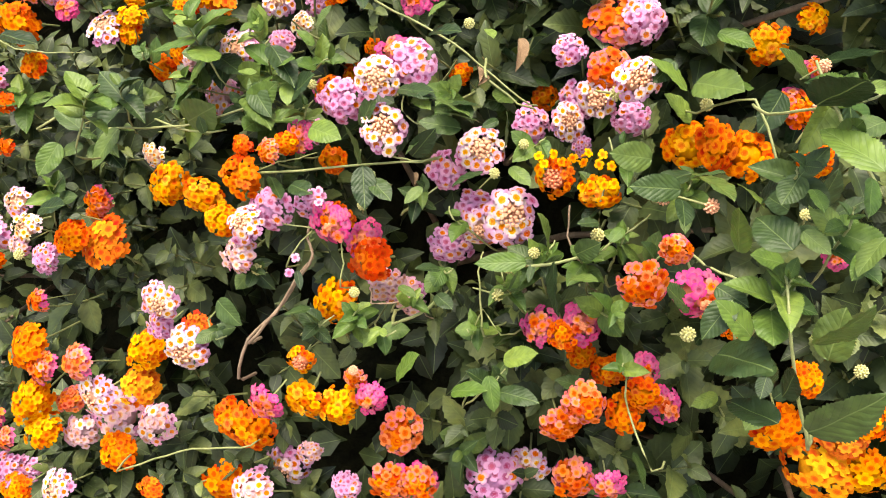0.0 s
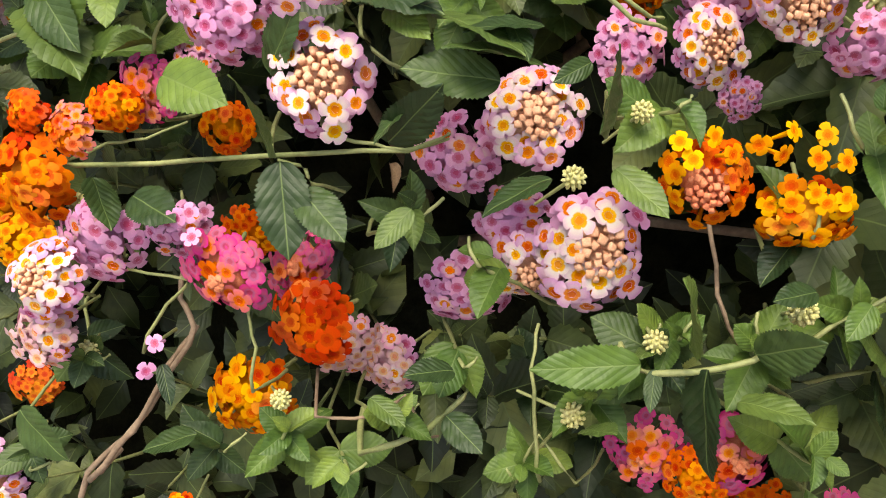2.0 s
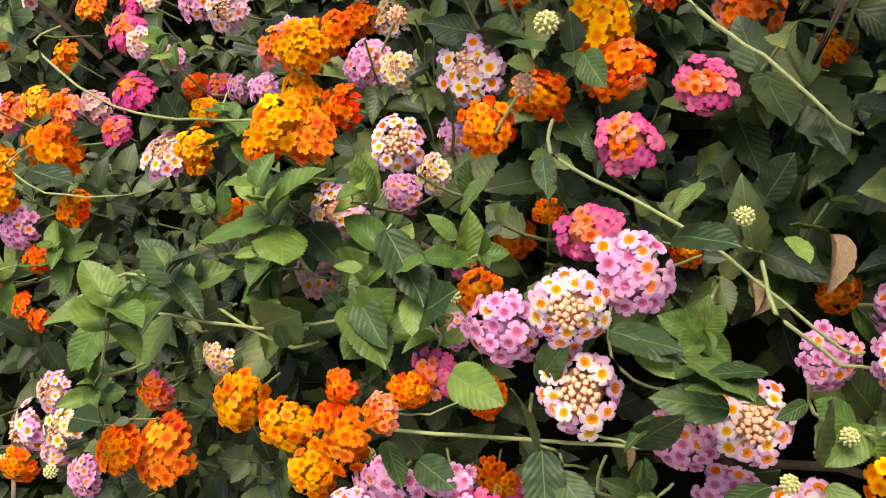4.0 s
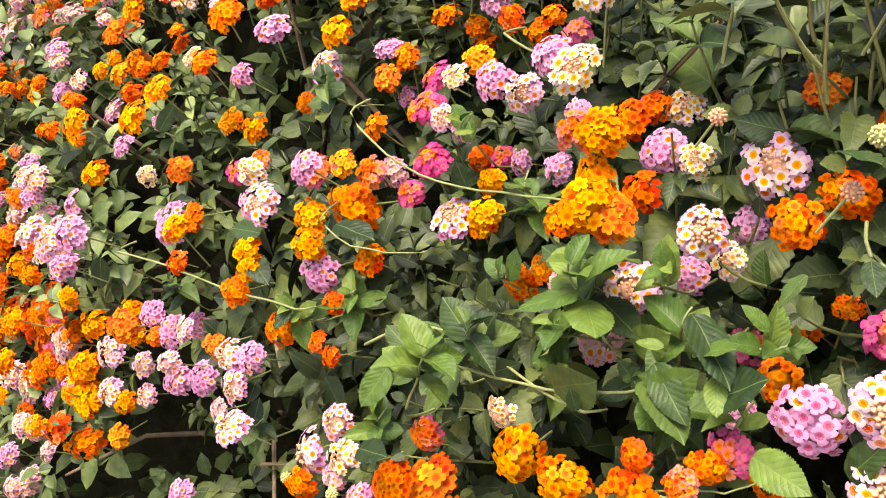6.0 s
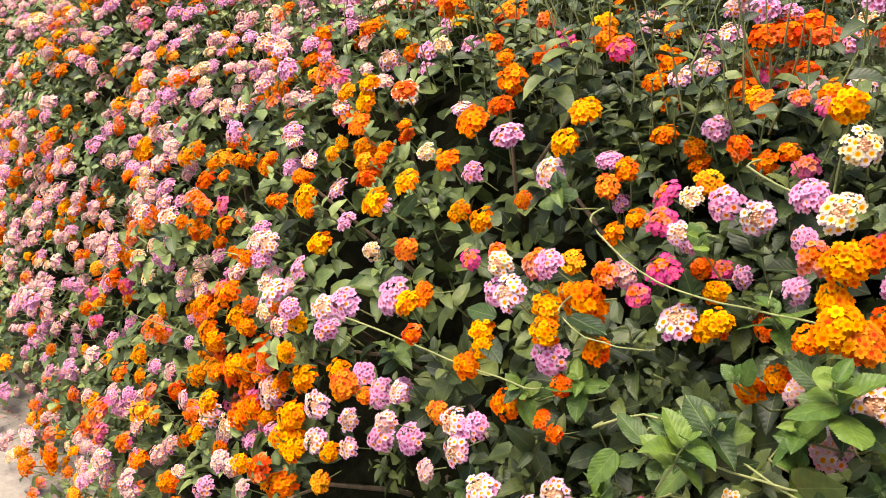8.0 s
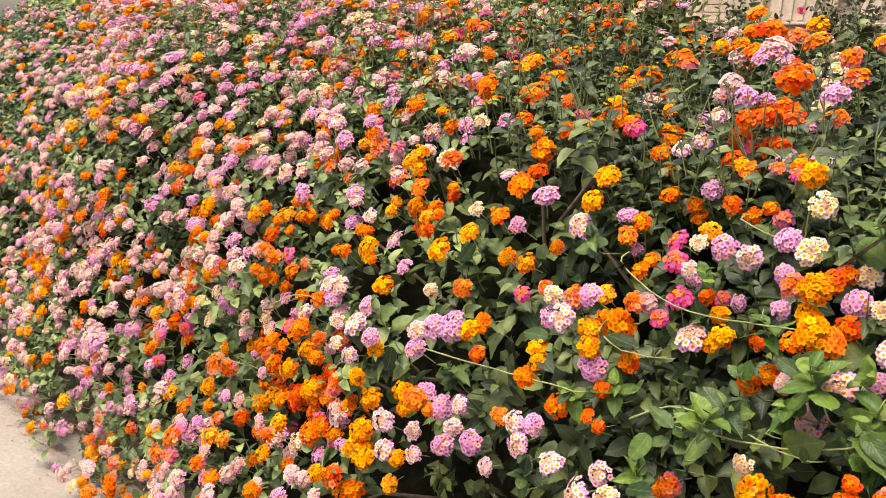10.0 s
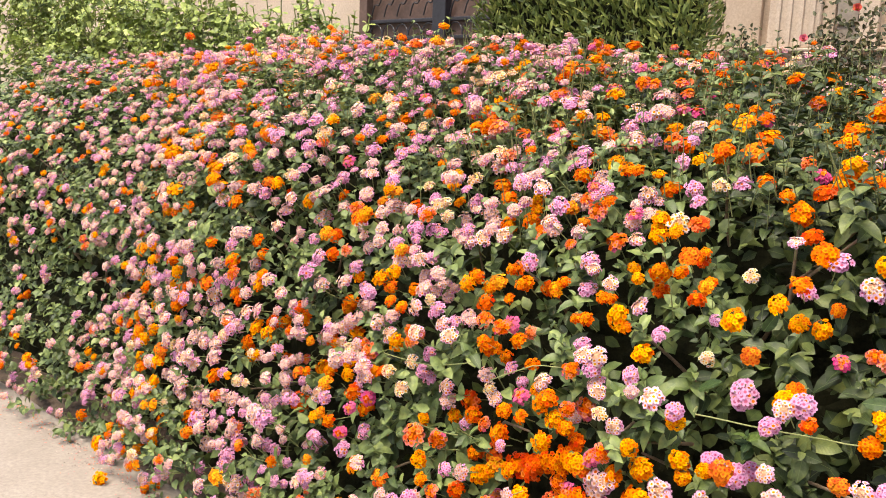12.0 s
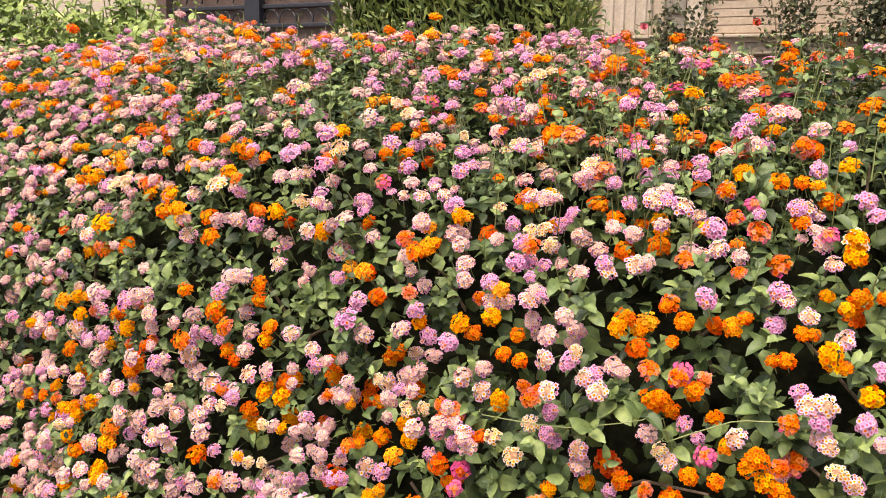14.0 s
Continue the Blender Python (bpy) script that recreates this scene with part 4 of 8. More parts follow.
flower(-0.843, 0.969, 0.667, "lilac", 0.90)
flower(-0.846, 1.492, 1.085, "blushy", 1.04)
flower(-0.850, 0.957, 0.454, "orange", 1.05)
flower(-0.852, 1.052, 0.758, "orange", 0.72)
flower(-0.854, 0.985, 0.497, "orange", 1.17)
flower(-0.856, 1.210, 0.953, "orange", 1.00)
flower(-0.856, 0.960, 0.408, "lilac", 0.87)
flower(-0.860, 1.394, 1.041, "lilac", 0.93)
flower(-0.860, 1.082, 0.910, "orange", 0.87)
flower(-0.860, 0.975, 0.683, "pinkwhite", 0.90)
flower(-0.861, 1.495, 1.105, "coral", 0.98)
flower(-0.864, 0.991, 0.692, "lilac", 0.79)
flower(-0.865, 1.083, 0.928, "lilac", 0.75)
flower(-0.868, 1.001, 0.530, "red", 0.98)
flower(-0.871, 1.373, 0.993, "coral", 1.50)
flower(-0.871, 0.961, 0.438, "orange", 1.16)
flower(-0.871, 1.063, 0.801, "pinkwhite", 0.87)
flower(-0.873, 0.984, 0.450, "magenta", 1.03)
flower(-0.874, 1.040, 0.722, "orange", 0.74)
flower(-0.878, 0.980, 0.653, "coral", 0.79)
flower(-0.879, 1.077, 0.765, "lilac", 0.97)
flower(-0.880, 0.987, 0.504, "orange", 1.17)
flower(-0.881, 1.071, 0.811, "lilac", 0.92)
flower(-0.882, 0.983, 0.556, "orange", 0.96)
flower(-0.883, 1.369, 1.023, "lilac", 1.12)
flower(-0.884, 0.991, 0.584, "coral", 0.85)
flower(-0.887, 1.494, 1.106, "coral", 1.09)
flower(-0.890, 1.296, 0.957, "yellow", 1.07)
flower(-0.890, 1.044, 0.720, "orange", 0.63)
flower(-0.892, 1.161, 0.883, "coral", 1.11)
flower(-0.892, 0.994, 0.455, "coral", 0.99)
flower(-0.894, 1.160, 0.908, "lilac", 0.67)
flower(-0.895, 0.998, 0.483, "orange", 1.24)
flower(-0.901, 1.170, 0.920, "magenta", 0.72)
flower(-0.902, 0.984, 0.567, "yellow", 1.01)
flower(-0.902, 1.001, 0.420, "red", 0.95)
flower(-0.904, 1.651, 1.122, "coral", 0.96)
flower(-0.906, 0.860, 0.373, "orange", 1.02)
flower(-0.908, 0.977, 0.408, "cream", 1.11)
flower(-0.908, 1.606, 1.139, "magenta", 0.99)
flower(-0.912, 0.952, 0.536, "yellow", 1.00)
flower(-0.912, 1.403, 0.991, "red", 0.89)
flower(-0.914, 1.298, 0.925, "blushy", 1.08)
flower(-0.915, 0.986, 0.600, "orange", 1.09)
flower(-0.917, 1.182, 0.857, "orange", 0.77)
flower(-0.918, 1.151, 0.845, "blushy", 0.85)
flower(-0.920, 1.202, 0.897, "coral", 0.92)
flower(-0.921, 1.022, 0.474, "orange", 1.26)
flower(-0.923, 1.080, 0.769, "orange", 0.70)
flower(-0.926, 0.985, 0.584, "orange", 0.89)
flower(-0.927, 1.125, 0.826, "coral", 0.74)
flower(-0.929, 0.985, 0.357, "orange", 0.77)
flower(-0.929, 1.651, 1.143, "lilac", 1.12)
flower(-0.931, 1.208, 0.938, "orange", 0.90)
flower(-0.933, 1.624, 1.164, "blushy", 1.00)
flower(-0.937, 1.026, 0.611, "pinkwhite", 1.09)
flower(-0.937, 1.018, 0.470, "red", 0.77)
flower(-0.938, 1.087, 0.754, "yellow", 0.99)
flower(-0.938, 1.481, 0.997, "orange", 0.99)
flower(-0.939, 1.507, 1.084, "yellow", 1.11)
flower(-0.941, 1.006, 0.369, "blushy", 1.04)
flower(-0.945, 1.709, 1.194, "orange", 1.15)
flower(-0.946, 1.034, 0.598, "yellow", 0.84)
flower(-0.948, 1.335, 0.927, "orange", 1.01)
flower(-0.949, 1.038, 0.455, "red", 1.50)
flower(-0.951, 1.226, 0.875, "yellow", 0.94)
flower(-0.956, 1.585, 1.094, "magenta", 1.10)
flower(-0.957, 1.106, 0.748, "red", 0.79)
flower(-0.959, 1.423, 0.956, "coral", 0.91)
flower(-0.959, 1.052, 0.628, "orange", 0.77)
flower(-0.961, 1.497, 1.037, "yellow", 1.00)
flower(-0.963, 1.477, 1.009, "yellow", 1.21)
flower(-0.963, 1.006, 0.552, "orange", 0.83)
flower(-0.974, 1.076, 0.675, "coral", 0.78)
flower(-0.974, 1.037, 0.578, "magenta", 0.89)
flower(-0.978, 1.063, 0.593, "lilac", 0.65)
flower(-0.978, 1.016, 0.386, "pinkwhite", 1.32)
flower(-0.979, 1.057, 0.448, "red", 1.50)
flower(-0.991, 1.062, 0.664, "orange", 0.90)
flower(-0.992, 1.043, 0.440, "yellow", 0.97)
flower(-0.994, 1.021, 0.554, "orange", 0.84)
flower(-0.996, 1.396, 0.957, "blushy", 1.16)
flower(-0.996, 1.171, 0.835, "coral", 1.00)
flower(-0.997, 1.196, 0.913, "pinkwhite", 1.06)
flower(-0.999, 1.123, 0.751, "orange", 1.07)
flower(-1.000, 1.061, 0.613, "lilac", 0.78)
flower(-1.001, 1.011, 0.349, "yellow", 1.07)
flower(-1.001, 1.104, 0.751, "orange", 0.73)
flower(-1.003, 1.466, 0.986, "yellow", 1.10)
flower(-1.004, 1.631, 1.095, "lilac", 0.96)
flower(-1.006, 1.072, 0.685, "magenta", 0.91)
flower(-1.014, 1.050, 0.498, "orange", 1.17)
flower(-1.014, 1.080, 0.627, "orange", 0.79)
flower(-1.014, 1.045, 0.688, "coral", 0.87)
flower(-1.018, 1.139, 0.772, "coral", 0.99)
flower(-1.018, 1.093, 0.725, "orange", 0.65)
flower(-1.018, 1.006, 0.333, "orange", 0.81)
flower(-1.019, 1.063, 0.433, "yellow", 1.32)
flower(-1.022, 1.048, 0.562, "pinkwhite", 0.86)
flower(-1.023, 1.029, 0.378, "coral", 0.92)
flower(-1.024, 1.155, 0.926, "lilac", 0.79)
flower(-1.026, 1.062, 0.644, "orange", 0.68)
flower(-1.026, 1.123, 0.771, "orange", 0.69)
flower(-1.026, 1.227, 0.845, "orange", 1.09)
flower(-1.027, 1.540, 1.025, "orange", 0.97)
flower(-1.029, 1.197, 0.884, "blushy", 0.93)
flower(-1.030, 1.048, 0.424, "yellow", 0.87)
flower(-1.031, 1.342, 0.946, "lilac", 1.37)
flower(-1.034, 1.055, 0.576, "cream", 0.78)
flower(-1.034, 1.091, 0.438, "red", 1.22)
flower(-1.037, 1.211, 0.918, "pinkwhite", 1.07)
flower(-1.038, 1.142, 0.339, "magenta", 1.28)
flower(-1.038, 1.470, 0.996, "magenta", 0.94)
flower(-1.038, 1.782, 1.203, "coral", 0.97)
flower(-1.041, 1.030, 0.664, "orange", 0.72)
flower(-1.043, 1.425, 0.983, "lilac", 1.18)
flower(-1.045, 1.062, 0.649, "orange", 1.17)
flower(-1.046, 1.587, 1.066, "lilac", 1.17)
flower(-1.046, 1.295, 0.867, "orange", 0.82)
flower(-1.046, 1.062, 0.411, "yellow", 1.33)
flower(-1.047, 1.079, 0.590, "blushy", 0.97)
flower(-1.048, 1.075, 0.500, "coral", 0.80)
flower(-1.050, 1.127, 0.747, "yellow", 0.99)
flower(-1.051, 1.068, 0.693, "coral", 0.99)
flower(-1.053, 1.719, 1.142, "coral", 1.07)
flower(-1.060, 1.514, 1.014, "coral", 1.13)
flower(-1.063, 1.119, 0.736, "yellow", 0.89)
flower(-1.064, 1.192, 0.819, "pinkwhite", 0.98)
flower(-1.064, 1.823, 1.197, "magenta", 1.06)
flower(-1.065, 1.244, 0.858, "blushy", 0.92)
flower(-1.067, 1.103, 0.710, "red", 1.06)
flower(-1.068, 1.284, 0.904, "lilac", 0.84)
flower(-1.075, 1.114, 0.429, "orange", 0.96)
flower(-1.075, 1.256, 0.830, "orange", 1.17)
flower(-1.078, 1.104, 0.502, "orange", 0.91)
flower(-1.085, 1.108, 0.755, "orange", 0.97)
flower(-1.087, 1.101, 0.675, "blushy", 0.80)
flower(-1.088, 1.983, 1.207, "lilac", 1.14)
flower(-1.088, 1.290, 0.876, "orange", 1.09)
flower(-1.089, 1.013, 0.350, "yellow", 1.00)
flower(-1.089, 1.066, 0.372, "red", 0.97)
flower(-1.089, 1.585, 1.075, "coral", 1.00)
flower(-1.090, 1.354, 0.930, "lilac", 1.03)
flower(-1.093, 1.109, 0.480, "lilac", 0.83)
flower(-1.094, 1.307, 0.935, "lilac", 0.77)
flower(-1.096, 1.096, 0.742, "yellow", 0.86)
flower(-1.096, 1.417, 0.947, "lilac", 1.02)
flower(-1.098, 1.110, 0.681, "blushy", 0.94)
flower(-1.100, 1.140, 0.510, "red", 1.41)
flower(-1.105, 1.699, 1.115, "coral", 1.06)
flower(-1.106, 1.198, 0.808, "pinkwhite", 1.04)
flower(-1.106, 1.794, 1.147, "coral", 1.18)
flower(-1.112, 1.444, 0.997, "coral", 1.14)
flower(-1.114, 1.290, 0.824, "blushy", 1.10)
flower(-1.114, 1.331, 0.897, "orange", 1.18)
flower(-1.120, 1.083, 0.649, "pinkwhite", 1.10)
flower(-1.121, 1.411, 0.958, "blushy", 1.07)
flower(-1.125, 1.139, 0.478, "yellow", 0.94)
flower(-1.126, 1.115, 0.668, "lilac", 0.95)
flower(-1.126, 1.020, 0.346, "yellow", 1.24)
flower(-1.127, 1.584, 1.062, "coral", 1.30)
flower(-1.132, 1.049, 0.366, "coral", 0.92)
flower(-1.133, 1.370, 0.931, "blushy", 1.20)
flower(-1.136, 1.081, 0.449, "coral", 1.22)
flower(-1.139, 1.334, 0.833, "blushy", 1.19)
flower(-1.140, 1.138, 0.509, "blushy", 1.04)
flower(-1.143, 1.098, 0.665, "pinkwhite", 0.94)
flower(-1.145, 1.133, 0.535, "pinkwhite", 1.03)
flower(-1.155, 1.049, 0.385, "yellow", 0.92)
flower(-1.162, 1.419, 1.008, "coral", 1.29)
flower(-1.163, 1.057, 0.416, "yellow", 0.98)
flower(-1.165, 1.121, 0.682, "lilac", 1.05)
flower(-1.179, 1.587, 1.042, "orange", 1.19)
flower(-1.180, 1.139, 0.544, "lilac", 0.85)
flower(-1.183, 1.360, 0.852, "lilac", 1.00)
flower(-1.187, 1.018, 0.182, "orange", 0.89)
flower(-1.187, 1.135, 0.463, "yellow", 0.90)
flower(-1.187, 1.322, 0.823, "blushy", 1.03)
flower(-1.190, 0.994, 0.338, "coral", 1.50)
flower(-1.193, 1.098, 0.640, "pinkwhite", 0.99)
flower(-1.193, 1.132, 0.556, "lilac", 0.83)
flower(-1.194, 1.385, 0.899, "cream", 1.07)
flower(-1.197, 1.458, 1.006, "orange", 1.38)
flower(-1.202, 1.829, 1.190, "lilac", 1.50)
flower(-1.202, 1.109, 0.684, "pinkwhite", 1.04)
flower(-1.203, 1.654, 1.063, "magenta", 1.23)
flower(-1.203, 1.122, 0.437, "coral", 1.45)
flower(-1.205, 1.198, 0.762, "lilac", 0.86)
flower(-1.206, 1.218, 0.693, "blushy", 0.98)
flower(-1.214, 1.017, 0.280, "magenta", 1.05)
flower(-1.214, 1.745, 1.092, "yellow", 1.29)
flower(-1.219, 1.143, 0.567, "cream", 0.85)
flower(-1.221, 1.809, 1.122, "blushy", 1.13)
flower(-1.221, 1.198, 0.721, "blushy", 0.96)
flower(-1.226, 1.188, 0.760, "pinkwhite", 1.00)
flower(-1.243, 1.201, 0.693, "orange", 0.79)
flower(-1.245, 1.157, 0.508, "cream", 0.96)
flower(-1.257, 1.742, 1.096, "orange", 1.42)
flower(-1.261, 1.332, 0.854, "lilac", 0.94)
flower(-1.265, 1.106, 0.344, "orange", 1.18)
flower(-1.266, 1.177, 0.589, "yellow", 1.06)
flower(-1.267, 1.851, 1.176, "lilac", 1.02)
flower(-1.271, 1.683, 1.032, "lilac", 1.26)
flower(-1.272, 1.197, 0.769, "yellow", 0.96)
flower(-1.278, 1.168, 0.535, "cream", 0.97)
flower(-1.284, 1.193, 0.724, "yellow", 1.06)
flower(-1.284, 1.092, 0.159, "blushy", 1.28)
flower(-1.286, 1.358, 0.880, "cream", 0.95)
flower(-1.291, 1.215, 0.779, "lilac", 0.92)
flower(-1.291, 1.444, 0.919, "orange", 0.72)
flower(-1.297, 1.182, 0.528, "red", 0.74)
flower(-1.297, 1.220, 0.631, "blushy", 0.99)
flower(-1.300, 1.211, 0.594, "pinkwhite", 1.14)
flower(-1.303, 1.325, 0.834, "red", 1.20)
flower(-1.308, 1.718, 1.054, "lilac", 1.09)
flower(-1.316, 1.961, 1.165, "lilac", 1.37)
flower(-1.320, 1.923, 1.134, "orange", 1.21)
flower(-1.320, 1.255, 0.679, "orange", 0.96)
flower(-1.324, 1.190, 0.518, "orange", 0.99)
flower(-1.328, 1.184, 0.462, "magenta", 1.09)
flower(-1.329, 1.229, 0.611, "blushy", 1.11)
flower(-1.331, 1.115, 0.465, "magenta", 0.81)
flower(-1.331, 1.220, 0.776, "blushy", 0.88)
flower(-1.333, 1.886, 1.196, "red", 0.97)
flower(-1.334, 1.240, 0.800, "blushy", 0.99)
flower(-1.341, 1.256, 0.830, "blushy", 1.00)
flower(-1.342, 1.319, 0.867, "yellow", 0.93)
flower(-1.343, 1.250, 0.697, "yellow", 1.11)
flower(-1.343, 1.155, 0.334, "yellow", 1.11)
flower(-1.347, 1.219, 0.549, "coral", 1.11)
flower(-1.351, 1.300, 0.872, "yellow", 0.84)
flower(-1.352, 1.875, 1.167, "blushy", 1.38)
flower(-1.354, 1.215, 0.379, "lilac", 1.07)
flower(-1.357, 1.233, 0.669, "lilac", 1.03)
flower(-1.360, 1.124, 0.257, "yellow", 1.11)
flower(-1.362, 1.236, 0.533, "coral", 1.02)
flower(-1.365, 1.344, 0.884, "lilac", 1.05)
flower(-1.366, 1.190, 0.470, "red", 1.10)
flower(-1.369, 1.245, 0.553, "coral", 0.92)
flower(-1.370, 1.796, 1.090, "lilac", 1.07)
flower(-1.374, 1.155, 0.392, "magenta", 0.91)
flower(-1.390, 1.300, 0.621, "blushy", 0.95)
flower(-1.400, 1.208, 0.335, "lilac", 1.16)
flower(-1.401, 1.300, 0.655, "lilac", 1.05)
flower(-1.403, 1.298, 0.816, "yellow", 1.14)
flower(-1.406, 1.159, 0.410, "orange", 0.99)
flower(-1.406, 1.277, 0.530, "cream", 0.90)
flower(-1.410, 1.451, 0.912, "lilac", 0.85)
flower(-1.417, 1.333, 0.853, "blushy", 1.11)
flower(-1.417, 1.303, 0.680, "yellow", 0.90)
flower(-1.420, 1.368, 0.897, "pinkwhite", 0.96)
flower(-1.422, 1.312, 0.551, "orange", 1.18)
flower(-1.422, 1.303, 0.704, "lilac", 1.05)
flower(-1.425, 1.318, 0.807, "orange", 1.21)
flower(-1.428, 1.352, 0.607, "pinkwhite", 0.99)
flower(-1.433, 1.289, 0.465, "yellow", 1.07)
flower(-1.434, 1.525, 0.942, "red", 0.94)
flower(-1.437, 1.300, 0.492, "yellow", 1.08)
flower(-1.437, 1.310, 0.520, "cream", 0.92)
flower(-1.440, 1.155, 0.144, "coral", 1.04)
flower(-1.444, 1.698, 1.059, "magenta", 1.09)
flower(-1.450, 1.352, 0.822, "coral", 0.97)
flower(-1.451, 1.300, 0.668, "blushy", 1.06)
flower(-1.455, 1.601, 1.008, "orange", 1.16)
flower(-1.457, 1.736, 1.114, "lilac", 1.30)
flower(-1.458, 1.840, 1.245, "yellow", 1.09)
flower(-1.459, 1.544, 0.975, "lilac", 1.07)
flower(-1.459, 1.803, 1.205, "yellow", 1.14)
flower(-1.460, 1.446, 0.942, "lilac", 1.12)
flower(-1.466, 1.364, 0.605, "orange", 1.11)
flower(-1.471, 1.334, 0.519, "pinkwhite", 0.99)
flower(-1.474, 1.772, 1.174, "blushy", 1.06)
flower(-1.476, 1.517, 0.960, "orange", 1.00)
flower(-1.477, 1.709, 1.077, "lilac", 1.22)
flower(-1.478, 1.375, 0.586, "yellow", 1.01)
flower(-1.480, 1.274, 0.407, "lilac", 1.02)
flower(-1.480, 1.351, 0.546, "pinkwhite", 1.05)
flower(-1.484, 1.305, 0.464, "orange", 1.14)
flower(-1.491, 1.128, 0.091, "orange", 1.50)
flower(-1.496, 1.359, 0.508, "orange", 1.01)
flower(-1.497, 1.330, 0.715, "red", 1.07)
flower(-1.500, 1.498, 0.982, "lilac", 1.16)
flower(-1.500, 1.407, 0.915, "magenta", 1.10)
flower(-1.503, 1.680, 1.051, "orange", 1.34)
flower(-1.503, 1.576, 1.008, "orange", 0.97)
flower(-1.506, 1.467, 0.961, "orange", 0.91)
flower(-1.507, 1.777, 1.196, "red", 1.19)
flower(-1.512, 1.302, 0.405, "pinkwhite", 1.10)
flower(-1.515, 1.096, 0.080, "orange", 1.18)
flower(-1.516, 1.377, 0.530, "red", 0.96)
flower(-1.521, 1.429, 0.810, "blushy", 1.02)
flower(-1.521, 1.325, 0.648, "blushy", 1.19)
flower(-1.523, 1.378, 0.507, "red", 1.25)
flower(-1.526, 1.347, 0.451, "yellow", 1.18)
flower(-1.527, 1.403, 0.745, "red", 1.12)
flower(-1.534, 1.334, 0.703, "lilac", 1.19)
flower(-1.537, 1.452, 0.832, "orange", 0.86)
flower(-1.539, 1.465, 0.868, "lilac", 0.86)
flower(-1.541, 1.836, 1.127, "lilac", 1.17)
flower(-1.544, 1.367, 0.256, "lilac", 1.19)
flower(-1.550, 1.709, 1.061, "yellow", 1.10)
flower(-1.551, 1.785, 1.209, "orange", 0.80)
flower(-1.554, 1.403, 0.501, "pinkwhite", 1.04)
flower(-1.555, 1.544, 1.025, "blushy", 1.31)
flower(-1.556, 1.320, 0.678, "lilac", 1.35)
flower(-1.558, 1.482, 0.871, "lilac", 1.28)
flower(-1.563, 1.425, 0.745, "yellow", 1.14)
flower(-1.564, 1.514, 0.975, "blushy", 1.06)
flower(-1.569, 1.169, 0.386, "lilac", 1.41)
flower(-1.572, 1.357, 0.389, "pinkwhite", 0.86)
flower(-1.573, 1.670, 1.054, "yellow", 1.08)
flower(-1.573, 1.782, 1.170, "magenta", 0.93)
flower(-1.580, 1.341, 0.366, "red", 1.47)
flower(-1.583, 1.443, 0.843, "blushy", 1.26)
flower(-1.586, 1.408, 0.731, "lilac", 0.96)
flower(-1.586, 1.373, 0.549, "orange", 1.13)
flower(-1.589, 1.170, 0.387, "blushy", 1.30)
flower(-1.590, 1.454, 0.973, "cream", 1.13)
flower(-1.591, 1.355, 0.582, "red", 1.12)
flower(-1.593, 1.461, 0.775, "blushy", 1.40)
flower(-1.593, 1.807, 1.118, "blushy", 0.95)
flower(-1.606, 1.447, 0.826, "blushy", 1.03)
flower(-1.609, 1.303, 0.623, "pinkwhite", 1.02)
flower(-1.609, 1.360, 0.881, "pinkwhite", 0.96)
flower(-1.613, 1.498, 0.906, "blushy", 1.06)
flower(-1.616, 1.455, 1.001, "lilac", 1.42)
flower(-1.616, 1.428, 0.945, "lilac", 1.18)
flower(-1.623, 1.476, 0.860, "blushy", 0.99)
flower(-1.627, 1.446, 0.427, "coral", 0.90)
flower(-1.628, 1.453, 0.814, "yellow", 1.33)
flower(-1.628, 1.389, 0.564, "lilac", 1.03)
flower(-1.634, 1.470, 0.377, "blushy", 1.16)
flower(-1.639, 1.325, 0.237, "lilac", 1.09)
flower(-1.649, 1.317, 0.645, "pinkwhite", 1.03)
flower(-1.653, 1.419, 0.874, "cream", 0.96)
flower(-1.660, 1.254, 0.079, "orange", 1.50)
flower(-1.664, 1.373, 0.968, "lilac", 1.08)
flower(-1.665, 1.276, 0.128, "lilac", 1.09)
flower(-1.665, 1.785, 1.175, "lilac", 1.07)
flower(-1.669, 1.300, 0.264, "blushy", 1.00)
flower(-1.672, 1.376, 0.327, "blushy", 1.29)
flower(-1.675, 1.448, 0.921, "blushy", 0.97)
flower(-1.676, 1.437, 0.417, "orange", 1.14)
flower(-1.676, 1.665, 1.025, "lilac", 0.96)
flower(-1.679, 1.437, 0.516, "orange", 1.01)
flower(-1.682, 1.403, 0.454, "yellow", 1.11)
flower(-1.687, 1.393, 0.922, "blushy", 1.00)
flower(-1.688, 1.750, 1.128, "lilac", 1.19)
flower(-1.689, 1.369, 0.501, "yellow", 1.20)
flower(-1.689, 1.393, 0.520, "red", 1.16)
flower(-1.690, 1.317, 0.141, "lilac", 1.04)
flower(-1.692, 1.369, 0.224, "lilac", 1.19)
flower(-1.699, 1.471, 0.365, "blushy", 1.29)
flower(-1.702, 1.492, 0.821, "red", 1.01)
flower(-1.706, 1.398, 0.320, "blushy", 1.19)
flower(-1.712, 1.384, 0.638, "orange", 0.97)
flower(-1.713, 1.490, 0.781, "blushy", 1.25)
flower(-1.714, 1.451, 0.744, "pinkwhite", 1.11)
flower(-1.716, 1.787, 1.104, "lilac", 1.22)
flower(-1.719, 1.458, 0.847, "yellow", 1.10)
flower(-1.720, 1.371, 0.553, "blushy", 1.14)
flower(-1.723, 1.376, 0.512, "yellow", 1.21)
flower(-1.723, 1.385, 0.612, "yellow", 1.09)
flower(-1.729, 1.325, 0.100, "blushy", 1.24)
flower(-1.729, 1.819, 1.180, "lilac", 1.03)
flower(-1.729, 1.287, 0.293, "blushy", 1.16)
